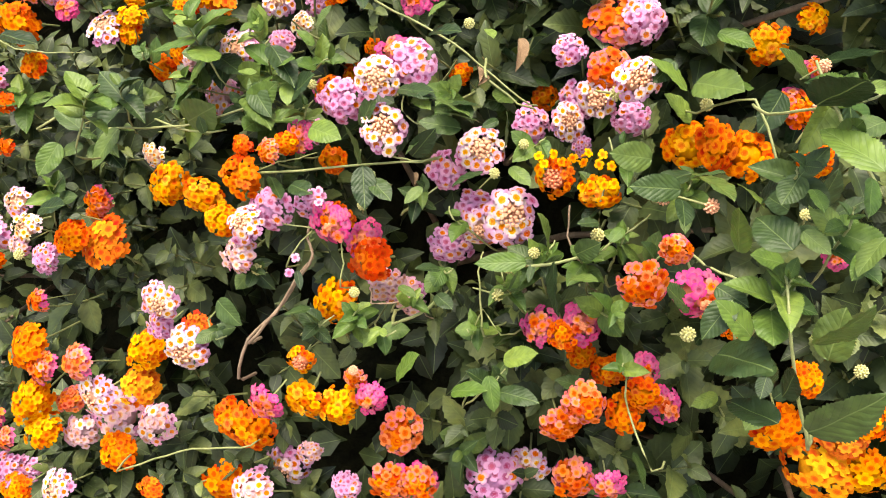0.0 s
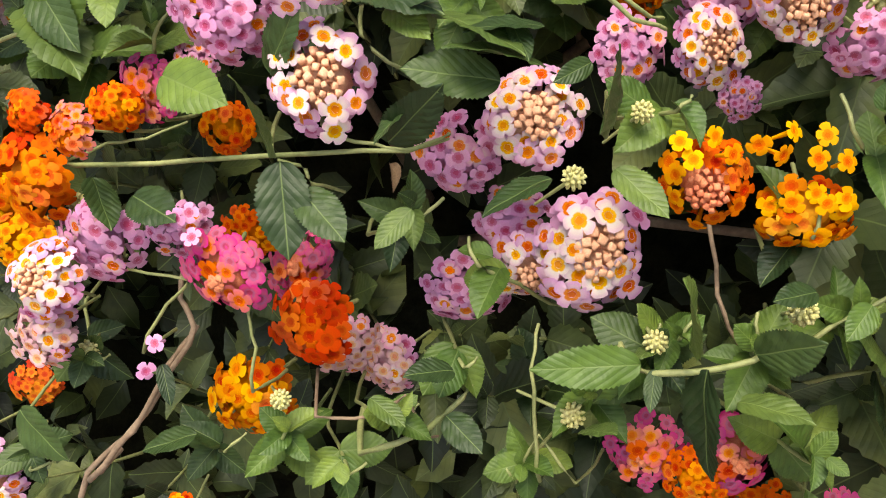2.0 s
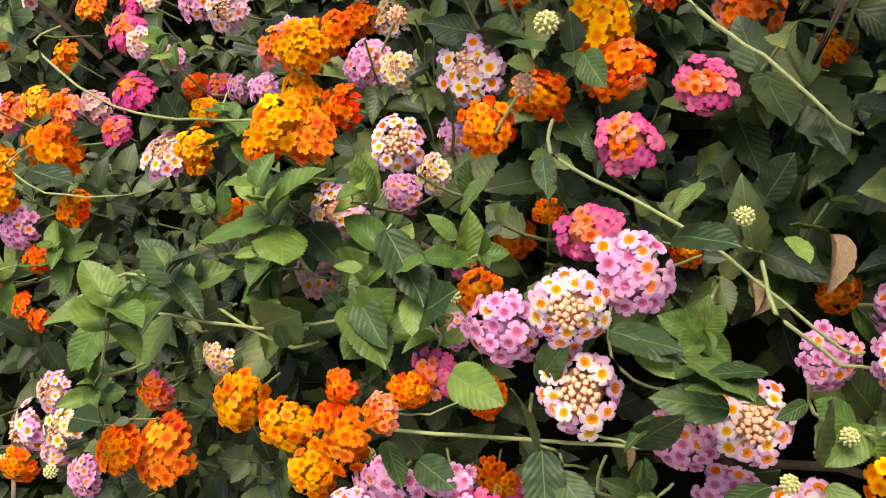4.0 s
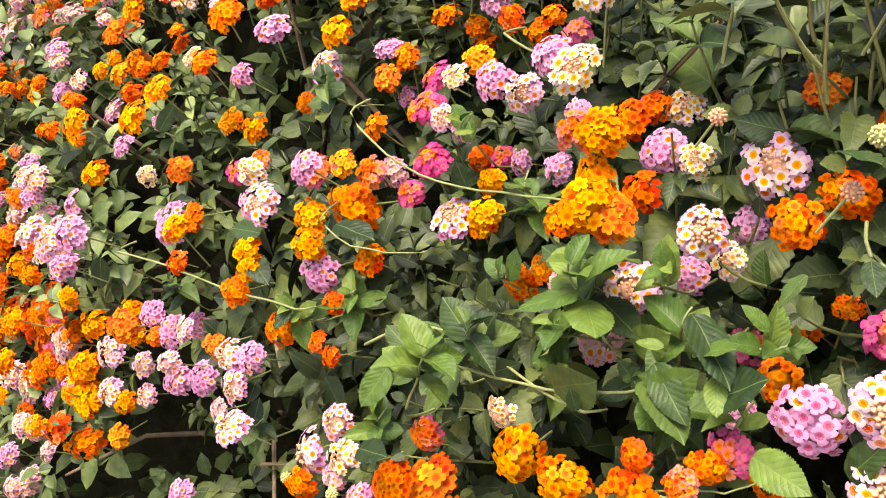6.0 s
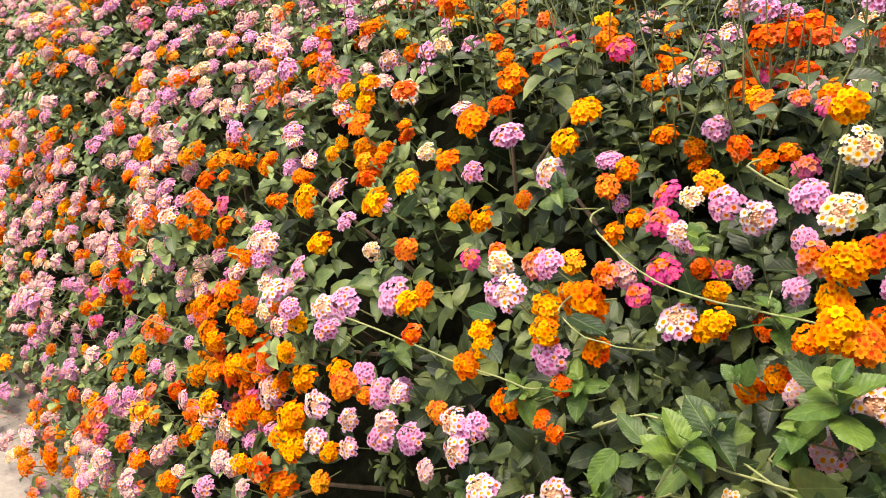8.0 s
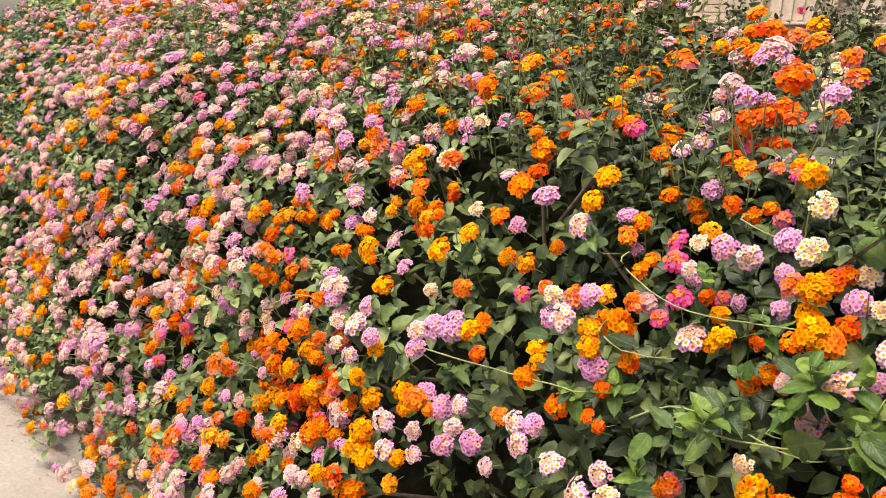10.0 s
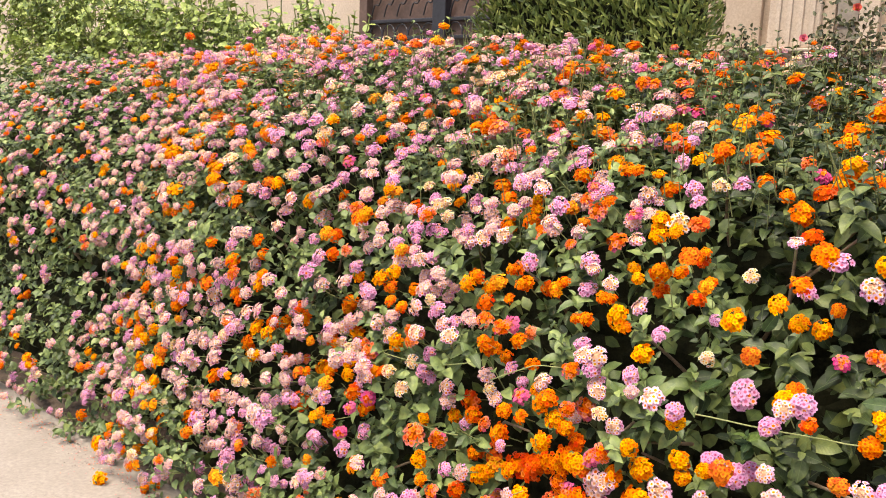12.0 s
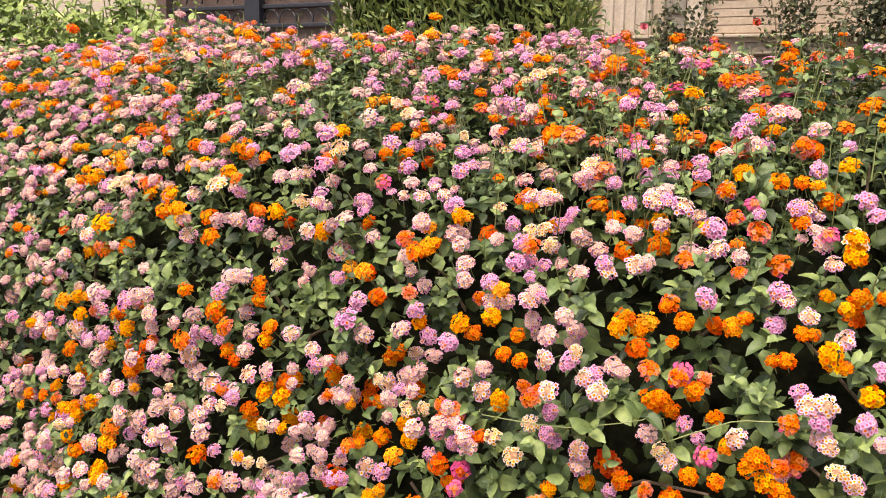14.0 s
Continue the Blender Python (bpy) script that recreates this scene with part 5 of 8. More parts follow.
flower(-1.734, 1.748, 1.045, "lilac", 1.21)
flower(-1.737, 1.423, 0.324, "pinkwhite", 1.15)
flower(-1.739, 1.407, 0.713, "orange", 0.97)
flower(-1.740, 1.483, 0.797, "blushy", 0.89)
flower(-1.750, 1.451, 0.670, "orange", 1.01)
flower(-1.751, 1.406, 0.429, "yellow", 1.18)
flower(-1.752, 1.471, 0.843, "orange", 0.88)
flower(-1.755, 1.834, 1.161, "yellow", 0.97)
flower(-1.758, 1.384, 0.734, "blushy", 1.07)
flower(-1.758, 1.287, 0.187, "lilac", 1.11)
flower(-1.759, 1.386, 0.541, "pinkwhite", 1.27)
flower(-1.760, 1.396, 0.457, "orange", 1.29)
flower(-1.766, 1.410, 0.114, "lilac", 1.35)
flower(-1.766, 1.396, 0.583, "blushy", 1.04)
flower(-1.766, 1.480, 0.816, "lilac", 1.07)
flower(-1.769, 1.435, 0.611, "blushy", 1.18)
flower(-1.773, 1.359, 0.111, "blushy", 1.41)
flower(-1.779, 1.818, 1.089, "blushy", 1.50)
flower(-1.790, 1.470, 0.641, "blushy", 1.32)
flower(-1.791, 1.399, 0.558, "red", 0.82)
flower(-1.791, 1.396, 0.725, "blushy", 1.03)
flower(-1.793, 1.405, 0.358, "pinkwhite", 1.19)
flower(-1.794, 1.376, 0.238, "blushy", 1.24)
flower(-1.797, 1.352, 0.189, "lilac", 1.15)
flower(-1.799, 1.796, 1.059, "blushy", 1.10)
flower(-1.802, 1.387, 0.314, "blushy", 1.41)
flower(-1.804, 1.481, 0.906, "orange", 0.82)
flower(-1.806, 1.494, 0.824, "blushy", 1.14)
flower(-1.807, 1.755, 1.021, "blushy", 1.22)
flower(-1.808, 1.415, 0.574, "orange", 1.06)
flower(-1.808, 1.563, 0.958, "orange", 1.47)
flower(-1.810, 1.907, 1.214, "orange", 0.93)
flower(-1.817, 1.411, 0.905, "cream", 1.36)
flower(-1.821, 1.494, 0.920, "yellow", 1.07)
flower(-1.821, 1.399, 0.137, "blushy", 1.30)
flower(-1.821, 1.416, 0.693, "lilac", 1.10)
flower(-1.832, 1.457, 0.477, "lilac", 1.28)
flower(-1.833, 1.919, 1.206, "pinkwhite", 0.94)
flower(-1.835, 1.393, 0.317, "blushy", 1.30)
flower(-1.839, 1.404, 0.374, "lilac", 1.02)
flower(-1.844, 1.457, 0.647, "orange", 1.38)
flower(-1.851, 1.376, 0.241, "blushy", 1.19)
flower(-1.856, 1.447, 0.498, "pinkwhite", 1.21)
flower(-1.858, 1.440, 0.166, "blushy", 1.24)
flower(-1.863, 1.441, 0.452, "pinkwhite", 1.09)
flower(-1.864, 1.399, 0.409, "blushy", 1.37)
flower(-1.872, 1.504, 0.786, "orange", 1.34)
flower(-1.881, 1.427, 0.433, "blushy", 1.27)
flower(-1.885, 1.543, 0.820, "orange", 1.24)
flower(-1.886, 1.430, 0.352, "orange", 1.30)
flower(-1.892, 1.462, 0.514, "blushy", 1.28)
flower(-1.895, 1.467, 0.632, "blushy", 1.15)
flower(-1.903, 1.450, 0.687, "orange", 1.01)
flower(-1.904, 2.024, 1.139, "orange", 1.15)
flower(-1.906, 1.460, 0.545, "pinkwhite", 1.40)
flower(-1.906, 1.380, 0.247, "lilac", 1.35)
flower(-1.912, 1.411, 0.251, "blushy", 1.35)
flower(-1.914, 1.781, 1.028, "red", 1.50)
flower(-1.914, 1.423, 0.289, "lilac", 1.04)
flower(-1.914, 1.440, 0.585, "orange", 1.20)
flower(-1.915, 1.403, 0.106, "lilac", 1.19)
flower(-1.917, 1.934, 1.117, "lilac", 1.18)
flower(-1.918, 1.984, 1.202, "orange", 0.97)
flower(-1.923, 1.524, 0.784, "pinkwhite", 1.23)
flower(-1.924, 1.451, 0.147, "blushy", 1.35)
flower(-1.940, 1.424, 0.370, "pinkwhite", 1.10)
flower(-1.941, 1.626, 0.964, "orange", 1.28)
flower(-1.943, 1.431, 0.264, "blushy", 1.36)
flower(-1.943, 1.441, 0.297, "blushy", 1.24)
flower(-1.946, 1.410, 0.234, "orange", 1.19)
flower(-1.947, 2.005, 1.216, "yellow", 1.28)
flower(-1.949, 1.412, 0.395, "blushy", 1.19)
flower(-1.950, 1.547, 0.812, "yellow", 1.25)
flower(-1.962, 1.797, 1.017, "yellow", 1.05)
flower(-1.965, 1.655, 0.915, "yellow", 1.11)
flower(-1.965, 1.490, 0.430, "blushy", 1.35)
flower(-1.968, 1.475, 0.530, "blushy", 1.05)
flower(-1.972, 1.427, 0.386, "pinkwhite", 1.22)
flower(-1.974, 1.926, 1.077, "yellow", 1.50)
flower(-1.978, 1.969, 1.113, "cream", 1.13)
flower(-1.985, 1.424, 0.319, "blushy", 1.50)
flower(-1.992, 1.474, 0.626, "blushy", 1.10)
flower(-1.994, 1.496, 0.419, "blushy", 1.14)
flower(-1.995, 1.487, 0.591, "blushy", 1.05)
flower(-1.995, 1.598, 0.859, "yellow", 1.34)
flower(-1.998, 1.585, 0.822, "orange", 1.15)
flower(-2.001, 1.484, 0.662, "blushy", 1.10)
flower(-2.012, 1.784, 1.017, "yellow", 1.25)
flower(-2.021, 1.463, 0.283, "blushy", 1.41)
flower(-2.022, 1.448, 0.323, "blushy", 1.30)
flower(-2.023, 2.016, 1.220, "pinkwhite", 0.76)
flower(-2.025, 2.073, 1.163, "red", 1.18)
flower(-2.031, 1.477, 0.391, "blushy", 1.35)
flower(-2.033, 1.497, 0.658, "blushy", 1.18)
flower(-2.038, 1.491, 0.510, "orange", 1.50)
flower(-2.038, 1.675, 0.914, "blushy", 0.93)
flower(-2.047, 1.485, 0.493, "orange", 1.06)
flower(-2.055, 1.491, 0.642, "lilac", 1.17)
flower(-2.057, 1.781, 0.999, "lilac", 1.46)
flower(-2.057, 1.459, 0.078, "yellow", 1.24)
flower(-2.061, 1.511, 0.582, "yellow", 1.20)
flower(-2.061, 2.011, 1.173, "lilac", 1.38)
flower(-2.064, 2.023, 1.222, "pinkwhite", 0.84)
flower(-2.069, 1.470, 0.405, "blushy", 1.25)
flower(-2.070, 1.995, 1.117, "blushy", 1.30)
flower(-2.072, 1.472, 0.466, "pinkwhite", 1.25)
flower(-2.077, 1.683, 0.851, "yellow", 1.34)
flower(-2.079, 1.430, 0.016, "orange", 1.30)
flower(-2.083, 1.702, 0.913, "blushy", 1.15)
flower(-2.086, 1.526, 0.608, "orange", 1.08)
flower(-2.087, 1.399, 0.016, "orange", 1.19)
flower(-2.088, 1.947, 1.088, "blushy", 1.35)
flower(-2.096, 1.480, 0.370, "orange", 1.35)
flower(-2.102, 1.612, 0.740, "orange", 1.18)
flower(-2.103, 1.480, 0.344, "yellow", 1.27)
flower(-2.106, 1.494, 0.168, "orange", 1.41)
flower(-2.108, 1.469, 0.669, "blushy", 1.22)
flower(-2.112, 1.503, 0.478, "pinkwhite", 1.08)
flower(-2.121, 1.778, 0.988, "orange", 1.47)
flower(-2.126, 1.477, 0.105, "yellow", 1.30)
flower(-2.131, 1.759, 1.048, "blushy", 1.50)
flower(-2.133, 1.493, 0.272, "yellow", 1.29)
flower(-2.140, 2.050, 1.265, "blushy", 0.93)
flower(-2.141, 1.566, 0.551, "lilac", 0.98)
flower(-2.148, 1.537, 0.502, "blushy", 1.23)
flower(-2.151, 1.506, 0.255, "yellow", 1.41)
flower(-2.159, 1.510, 0.320, "pinkwhite", 1.17)
flower(-2.167, 1.642, 0.783, "yellow", 1.47)
flower(-2.169, 1.651, 0.721, "orange", 1.14)
flower(-2.170, 2.048, 1.245, "blushy", 0.93)
flower(-2.171, 1.982, 1.087, "blushy", 1.50)
flower(-2.171, 1.543, 0.403, "yellow", 1.25)
flower(-2.179, 1.829, 0.956, "orange", 1.22)
flower(-2.179, 1.480, 0.078, "yellow", 1.19)
flower(-2.189, 1.580, 0.531, "lilac", 1.06)
flower(-2.189, 1.777, 0.917, "yellow", 1.50)
flower(-2.196, 2.035, 1.194, "orange", 1.16)
flower(-2.198, 1.522, 0.301, "orange", 1.25)
flower(-2.198, 1.541, 0.447, "blushy", 1.37)
flower(-2.203, 1.633, 0.758, "pinkwhite", 1.20)
flower(-2.210, 1.552, 0.366, "yellow", 1.13)
flower(-2.212, 1.701, 0.881, "yellow", 1.50)
flower(-2.215, 2.102, 1.147, "orange", 1.12)
flower(-2.218, 2.041, 1.131, "yellow", 1.41)
flower(-2.220, 1.669, 0.712, "yellow", 1.16)
flower(-2.228, 1.386, 0.018, "yellow", 1.35)
flower(-2.229, 1.606, 0.542, "pinkwhite", 1.48)
flower(-2.233, 1.996, 1.151, "red", 1.38)
flower(-2.241, 1.598, 0.503, "orange", 1.21)
flower(-2.242, 1.800, 0.901, "blushy", 1.43)
flower(-2.243, 1.549, 0.211, "yellow", 1.24)
flower(-2.246, 1.571, 0.376, "yellow", 1.01)
flower(-2.250, 1.596, 0.614, "yellow", 1.39)
flower(-2.258, 1.697, 0.774, "blushy", 1.24)
flower(-2.269, 1.601, 0.341, "lilac", 1.24)
flower(-2.278, 1.964, 1.128, "yellow", 1.37)
flower(-2.280, 1.539, 0.121, "orange", 1.35)
flower(-2.288, 1.588, 0.225, "pinkwhite", 1.38)
flower(-2.306, 1.803, 0.846, "lilac", 1.30)
flower(-2.311, 1.728, 0.749, "red", 0.98)
flower(-2.312, 1.562, 0.063, "yellow", 1.24)
flower(-2.318, 2.001, 1.157, "lilac", 1.39)
flower(-2.323, 1.976, 1.094, "lilac", 1.38)
flower(-2.332, 1.676, 0.513, "yellow", 1.19)
flower(-2.338, 1.664, 0.446, "blushy", 1.26)
flower(-2.342, 1.622, 0.227, "lilac", 1.40)
flower(-2.344, 1.497, 0.055, "yellow", 1.30)
flower(-2.346, 1.847, 0.804, "blushy", 1.34)
flower(-2.357, 1.661, 0.274, "blushy", 1.41)
flower(-2.361, 1.622, 0.163, "blushy", 1.27)
flower(-2.362, 1.562, 0.074, "yellow", 1.41)
flower(-2.370, 1.612, 0.141, "blushy", 1.30)
flower(-2.398, 1.652, 0.210, "blushy", 1.29)
flower(-2.406, 2.065, 1.166, "orange", 1.27)
flower(-2.416, 1.752, 0.492, "lilac", 1.24)
flower(-2.430, 1.781, 0.716, "lilac", 1.24)
flower(-2.432, 1.726, 0.249, "blushy", 1.50)
flower(-2.438, 1.997, 0.940, "lilac", 1.50)
flower(-2.443, 1.711, 0.354, "blushy", 1.50)
flower(-2.450, 1.678, 0.122, "yellow", 1.24)
flower(-2.450, 2.083, 1.229, "red", 1.12)
flower(-2.456, 1.760, 0.409, "coral", 1.48)
flower(-2.461, 1.659, 0.105, "blushy", 1.19)
flower(-2.465, 2.091, 1.182, "lilac", 1.29)
flower(-2.480, 1.772, 0.575, "blushy", 1.32)
flower(-2.483, 1.800, 0.476, "blushy", 1.28)
flower(-2.507, 2.046, 0.911, "blushy", 1.38)
flower(-2.513, 2.120, 1.084, "lilac", 1.24)
flower(-2.553, 1.734, 0.179, "blushy", 1.24)
flower(-2.555, 1.659, 0.042, "orange", 1.19)
flower(-2.559, 2.029, 0.800, "coral", 1.38)
flower(-2.579, 2.127, 1.025, "yellow", 1.50)
flower(-2.604, 2.123, 0.892, "orange", 1.43)
flower(-2.625, 1.745, 0.261, "blushy", 1.41)
flower(-2.625, 1.769, 0.087, "blushy", 1.35)
flower(-2.649, 2.152, 1.076, "orange", 1.43)
flower(-2.686, 2.165, 1.137, "orange", 1.35)
flower(-2.696, 2.161, 1.075, "yellow", 1.50)
flower(-2.768, 2.268, 0.937, "lilac", 1.50)
flower(-2.792, 2.256, 0.887, "pinkwhite", 1.50)


# flower heads between those, from seeded chance
CHANCE = random.Random(11)
KINDS_LEFT = "blushy blushy blushy blushy blushy blushy blushy pinkwhite pinkwhite lilac lilac lilac orange yellow yellow coral cream".split()
KINDS_RIGHT = "pinkwhite blushy lilac orange orange orange red yellow yellow coral magenta".split()
KINDS_TOP = "coral coral coral orange orange yellow pinkwhite lilac blushy blushy cream".split()


def chance_vector(r, amount):
    return Vector((r.uniform(-amount, amount), r.uniform(-amount, amount), r.uniform(-amount, amount)))


def free(p, gap):
    if not PLACED:
        return True
    a = np.array(PLACED)
    return float(np.min(np.sum((a - np.array(p)) ** 2, axis=1))) > gap * gap


tries = 0
while tries < 6900:
    tries += 1
    x, q = CHANCE.uniform(-3.9, 0.7), CHANCE.uniform(0.04, 1.9)
    if tries > 6200:
        x, q = CHANCE.uniform(-2.9, -0.9), CHANCE.uniform(0.03, 0.6) if tries % 2 else CHANCE.uniform(0.9, 1.5)
    if x < -2.6 and CHANCE.random() < 0.5:
        continue
    if -2.35 < x < 0.45 and q < 1.45 and CHANCE.random() < (0.88 if x > -0.8 else 0.25):
        continue
    if x > -1.0 and q > 1.0 and CHANCE.random() < 0.6:
        continue
    # leafy patches with few flowers
    if noise.noise(Vector((x * 3.4, q * 3.4, 5.1))) < -0.1 and CHANCE.random() < (0.5 if x < -1.0 and q > 0.8 else 0.85):
        continue
    place, out = hedge(x, q, CHANCE.uniform(-0.05, 0.035))
    if (-0.45 < x < 0.3 and 0.42 < place.z < 0.86 or x > -0.25 and 0.8 < place.z < 0.93) and CHANCE.random() < 0.93:
        continue
    if not free(place, 0.033 if x < -0.6 else 0.042):
        continue
    kinds = KINDS_TOP if q > 1.15 and x > -1.0 else KINDS_LEFT if x < -0.7 else KINDS_RIGHT
    kind = CHANCE.choice(kinds)
    flower(*place, kind, CHANCE.uniform(0.66, 1.16))
    # neighbours of the same branch
    for k in range(CHANCE.choice((0, 0, 0, 1, 1, 2))):
        beside = place + (Vector((0.37, 1, 0)).cross(out).normalized() * CHANCE.uniform(-1, 1) + chance_vector(CHANCE, 0.6)).normalized() * CHANCE.uniform(0.02, 0.03)
        if free(beside, 0.02):
            flower(*beside, kind if CHANCE.random() < 0.6 else CHANCE.choice(kinds), CHANCE.uniform(0.6, 1.0))

for shrub, rest in zip(SHRUBS, REST):
    if rest.n:
        tagged(part("blossom", rest.mesh("blossom", BLOSSOM_MATERIALS), shrub, None, "further pink, white and orange flower heads"), kind="stuff")

# ---- foliage ----
LEAF_NEAR = [leaf_shape(12, 2, 0.62, 0.5, 0.2, 0.075), leaf_shape(12, 2, 0.55, 0.8, 0.36, 0.075), leaf_shape(12, 2, 0.66, 0.2, 0.05, 0.08)]
LEAF_CLEAR = [leaf_shape(40, 4, 0.62, 0.75, 0.2, 0.05, 0.4, 0.008, 0.3), leaf_shape(40, 4, 0.58, 0.95, 0.36, 0.05, 0.4, 0.008, 0.2), leaf_shape(40, 4, 0.68, 0.3, 0.05, 0.05, 0.4, 0.008, 0.4)]
LEAF_MID = [leaf_shape(4, 2, 0.62, 0.45, 0.2, 0.03), leaf_shape(4, 2, 0.56, 0.6, 0.36, 0.03)]
LEAF_LESS = [leaf_shape(3, 2, 0.66, 0.35, 0.16, 0.0), leaf_shape(3, 2, 0.6, 0.45, 0.34, 0.0)]
LEAF_FILL = leaf_shape(3, 2, 0.66, 0.2, 0.2, 0.0)
LEAVES = random.Random(23)


def leaf_pose(root, along, face, size):
    along = along.normalized()
    side = along.cross(face).normalized()
    up = side.cross(along)
    m = np.eye(4)
    m[:3, 0], m[:3, 1], m[:3, 2], m[:3, 3] = np.array(side) * size, np.array(along) * size, np.array(up) * size, np.array(root)
    return m


def sprig(root, way, length, size, r):
    """Leaf poses of a shoot with crossed pairs of leaves, and its stem points."""
    way = way.normalized()
    side = way.orthogonal().normalized()
    side.rotate(Matrix.Rotation(r.uniform(0, 6.28), 3, way))
    poses, pts = [], [root]
    pairs = r.choice((3, 4, 4, 5))
    place = root.copy()
    for k in range(pairs):
        t = (k + 1) / pairs
        way = (way + Vector((0, -0.03, 0.12)) + chance_vector(r, 0.1)).normalized()
        place = place + way * length / pairs
        pts.append(place.copy())
        side.rotate(Matrix.Rotation(radians(90 + r.uniform(-15, 15)), 3, way))
        out = (side - way * side.dot(way)).normalized()
        for sign in (1, -1):
            if r.random() < 0.08:
                continue
            rise = 0.25 + 0.8 * t * t
            along = out * sign + way * rise + chance_vector(r, 0.22) + Vector((0, 0, -0.15))
            grow = size * (1.05 - 0.62 * t ** 3) * r.uniform(0.75, 1.15)
            poses.append(leaf_pose(place, along, way + chance_vector(r, 0.55) + Vector((0, 0, 0.3)), grow))
    return poses, pts


HEAD_PLACES = np.array(PLACED)


def uncovered(poses, out):
    """The leaves that do not grow over a flower head; heads stand out of the foliage."""
    if not poses:
        return poses
    m = np.array(poses)
    mids = m[:, :3, 3] + 0.5 * m[:, :3, 1]
    near_by = HEAD_PLACES[np.abs(HEAD_PLACES - mids.mean(axis=0)).max(axis=1) < 0.12]
    if not len(near_by):
        return poses
    gap = mids[:, None, :] - near_by[None, :, :]
    size = np.linalg.norm(m[:, :3, 1], axis=1)
    hides = np.zeros(len(poses), bool)
    for o in (out + Vector((0.0, -0.25, 0.1)), out * 0.45 + Vector((0.0, -0.85, 0.15)), out * 0.3 + Vector((0.5, -0.8, 0.2))):
        o = np.array(o.normalized())
        along = gap @ o
        across = np.linalg.norm(gap - along[..., None] * o, axis=2)
        hides |= ((along > -0.006) & (across < 0.008 + 0.3 * size[:, None])).any(axis=1)
    return [p for p, h in zip(poses, hides.tolist()) if not h]


PILES = [Pile() for s in SHRUBS]
STEMS = [Pile() for s in SHRUBS]
single = 0
LEAF_MESHES = [triangles("lantana_leaf", *shape, [LEAF_SINGLE]) for shape in LEAF_CLEAR]
for k in range(6900):
    x, q = (LEAVES.uniform(-4.4, 0.9) if k % 10 < 8 else LEAVES.uniform(-0.5, 0.45)), LEAVES.uniform(0.0, 1.8 if k % 10 < 8 else 1.2)
    if (x < -2.8 or q > 1.5) and LEAVES.random() < 0.45:
        continue
    place, out = hedge(x, q, LEAVES.uniform(0.07, 0.16) if x > 0.14 and q > 0.55 else LEAVES.uniform(0.01, 0.08) if q > 0.95 and k % 4 == 0 else LEAVES.uniform(0.085, 0.17) if x > -0.75 else LEAVES.uniform(0.03, 0.125))
    gap = noise.noise(Vector((x * 13, q * 13, 7.7)))
    if x > -0.75 and place.z < 0.94 and gap > (0.0 if x > 0.06 and place.z > 0.72 else 0.02 if x > -0.3 and place.z < 0.68 else 0.12):
        continue
    if x > -0.75:
        place = place - out * 0.1 * max(0.0, gap + 0.12)
    close = x > -0.36 and 0.38 < place.z < 0.92
    poses, pts = sprig(place, out + Vector((0, 0, 0.3)) + chance_vector(LEAVES, 0.55), LEAVES.uniform(0.045, 0.09), LEAVES.uniform(0.022, 0.042), LEAVES)
    poses = uncovered(poses, out)
    i = shrub_at(x)
    shapes = LEAF_NEAR if close else LEAF_MID if x > -1.3 else LEAF_LESS
    if -0.2 < x < 0.24 and 0.42 < place.z < 0.86 and single < 290:
        for m in poses:
            part("leaf", LEAVES.choice(LEAF_MESHES), SHRUBS[i], Matrix(m.tolist()))
        single += len(poses)
    else:
        PILES[i].add_many(LEAVES.choice(shapes), poses)
    if close or LEAVES.random() < 0.65:
        STEMS[i].add(tube_shape(pts, [0.0014 - 0.0008 * j / len(pts) for j in range(len(pts))], 3))
# leafy shoots over the top
for k in range(1700):
    x, q = LEAVES.uniform(-2.2, 0.6), LEAVES.uniform(0.95, 1.75)
    place, out = hedge(x, q, LEAVES.uniform(-0.01, 0.11))
    poses, pts = sprig(place, out * 0.7 + Vector((0, 0, 0.6)) + chance_vector(LEAVES, 0.5), LEAVES.uniform(0.05, 0.1), LEAVES.uniform(0.018, 0.034), LEAVES)
    i = shrub_at(x)
    PILES[i].add_many(LEAVES.choice(LEAF_MID if x > -1.2 else LEAF_LESS), uncovered(poses, out))
    STEMS[i].add(tube_shape(pts, [0.0014 - 0.0008 * j / len(pts) for j in range(len(pts))], 3))
for k in range(8000):
    x, q = (LEAVES.uniform(-4.8, 1.0) if k % 3 else LEAVES.uniform(-0.75, 0.55)), LEAVES.uniform(0.0, 1.75)
    near_end = x > -0.75
    place, out = hedge(x, q, LEAVES.uniform(0.15, 0.21) if near_end and q < 1.0 else LEAVES.uniform(0.1, 0.17))
    PILES[shrub_at(x)].add(LEAF_FILL, leaf_pose(place, chance_vector(LEAVES, 1.0) - out * 0.1, out + chance_vector(LEAVES, 0.7), LEAVES.uniform(0.026, 0.042) if near_end else LEAVES.uniform(0.028, 0.046)))
# the far side and the two ends of the hedge
for k in range(1000):
    x, q = LEAVES.uniform(-4.7, 1.05), LEAVES.uniform(1.75, Q_END)
    place, out = hedge(x, q, LEAVES.uniform(0.03, 0.12))
    if k % 4 == 0:
        x = LEAVES.choice((-4.68, 1.2))
        place, out = hedge(x, LEAVES.uniform(0.0, Q_END), LEAVES.uniform(0.05, 0.6))
        place.x += LEAVES.uniform(-0.03, 0.03)
        out = Vector((1 if x > 0 else -1, 0, 0))
    poses, pts = sprig(place, out + Vector((0, 0, 0.3)) + chance_vector(LEAVES, 0.5), LEAVES.uniform(0.06, 0.1), LEAVES.uniform(0.035, 0.055), LEAVES)
    PILES[shrub_at(x)].add_many(LEAF_FILL, poses)
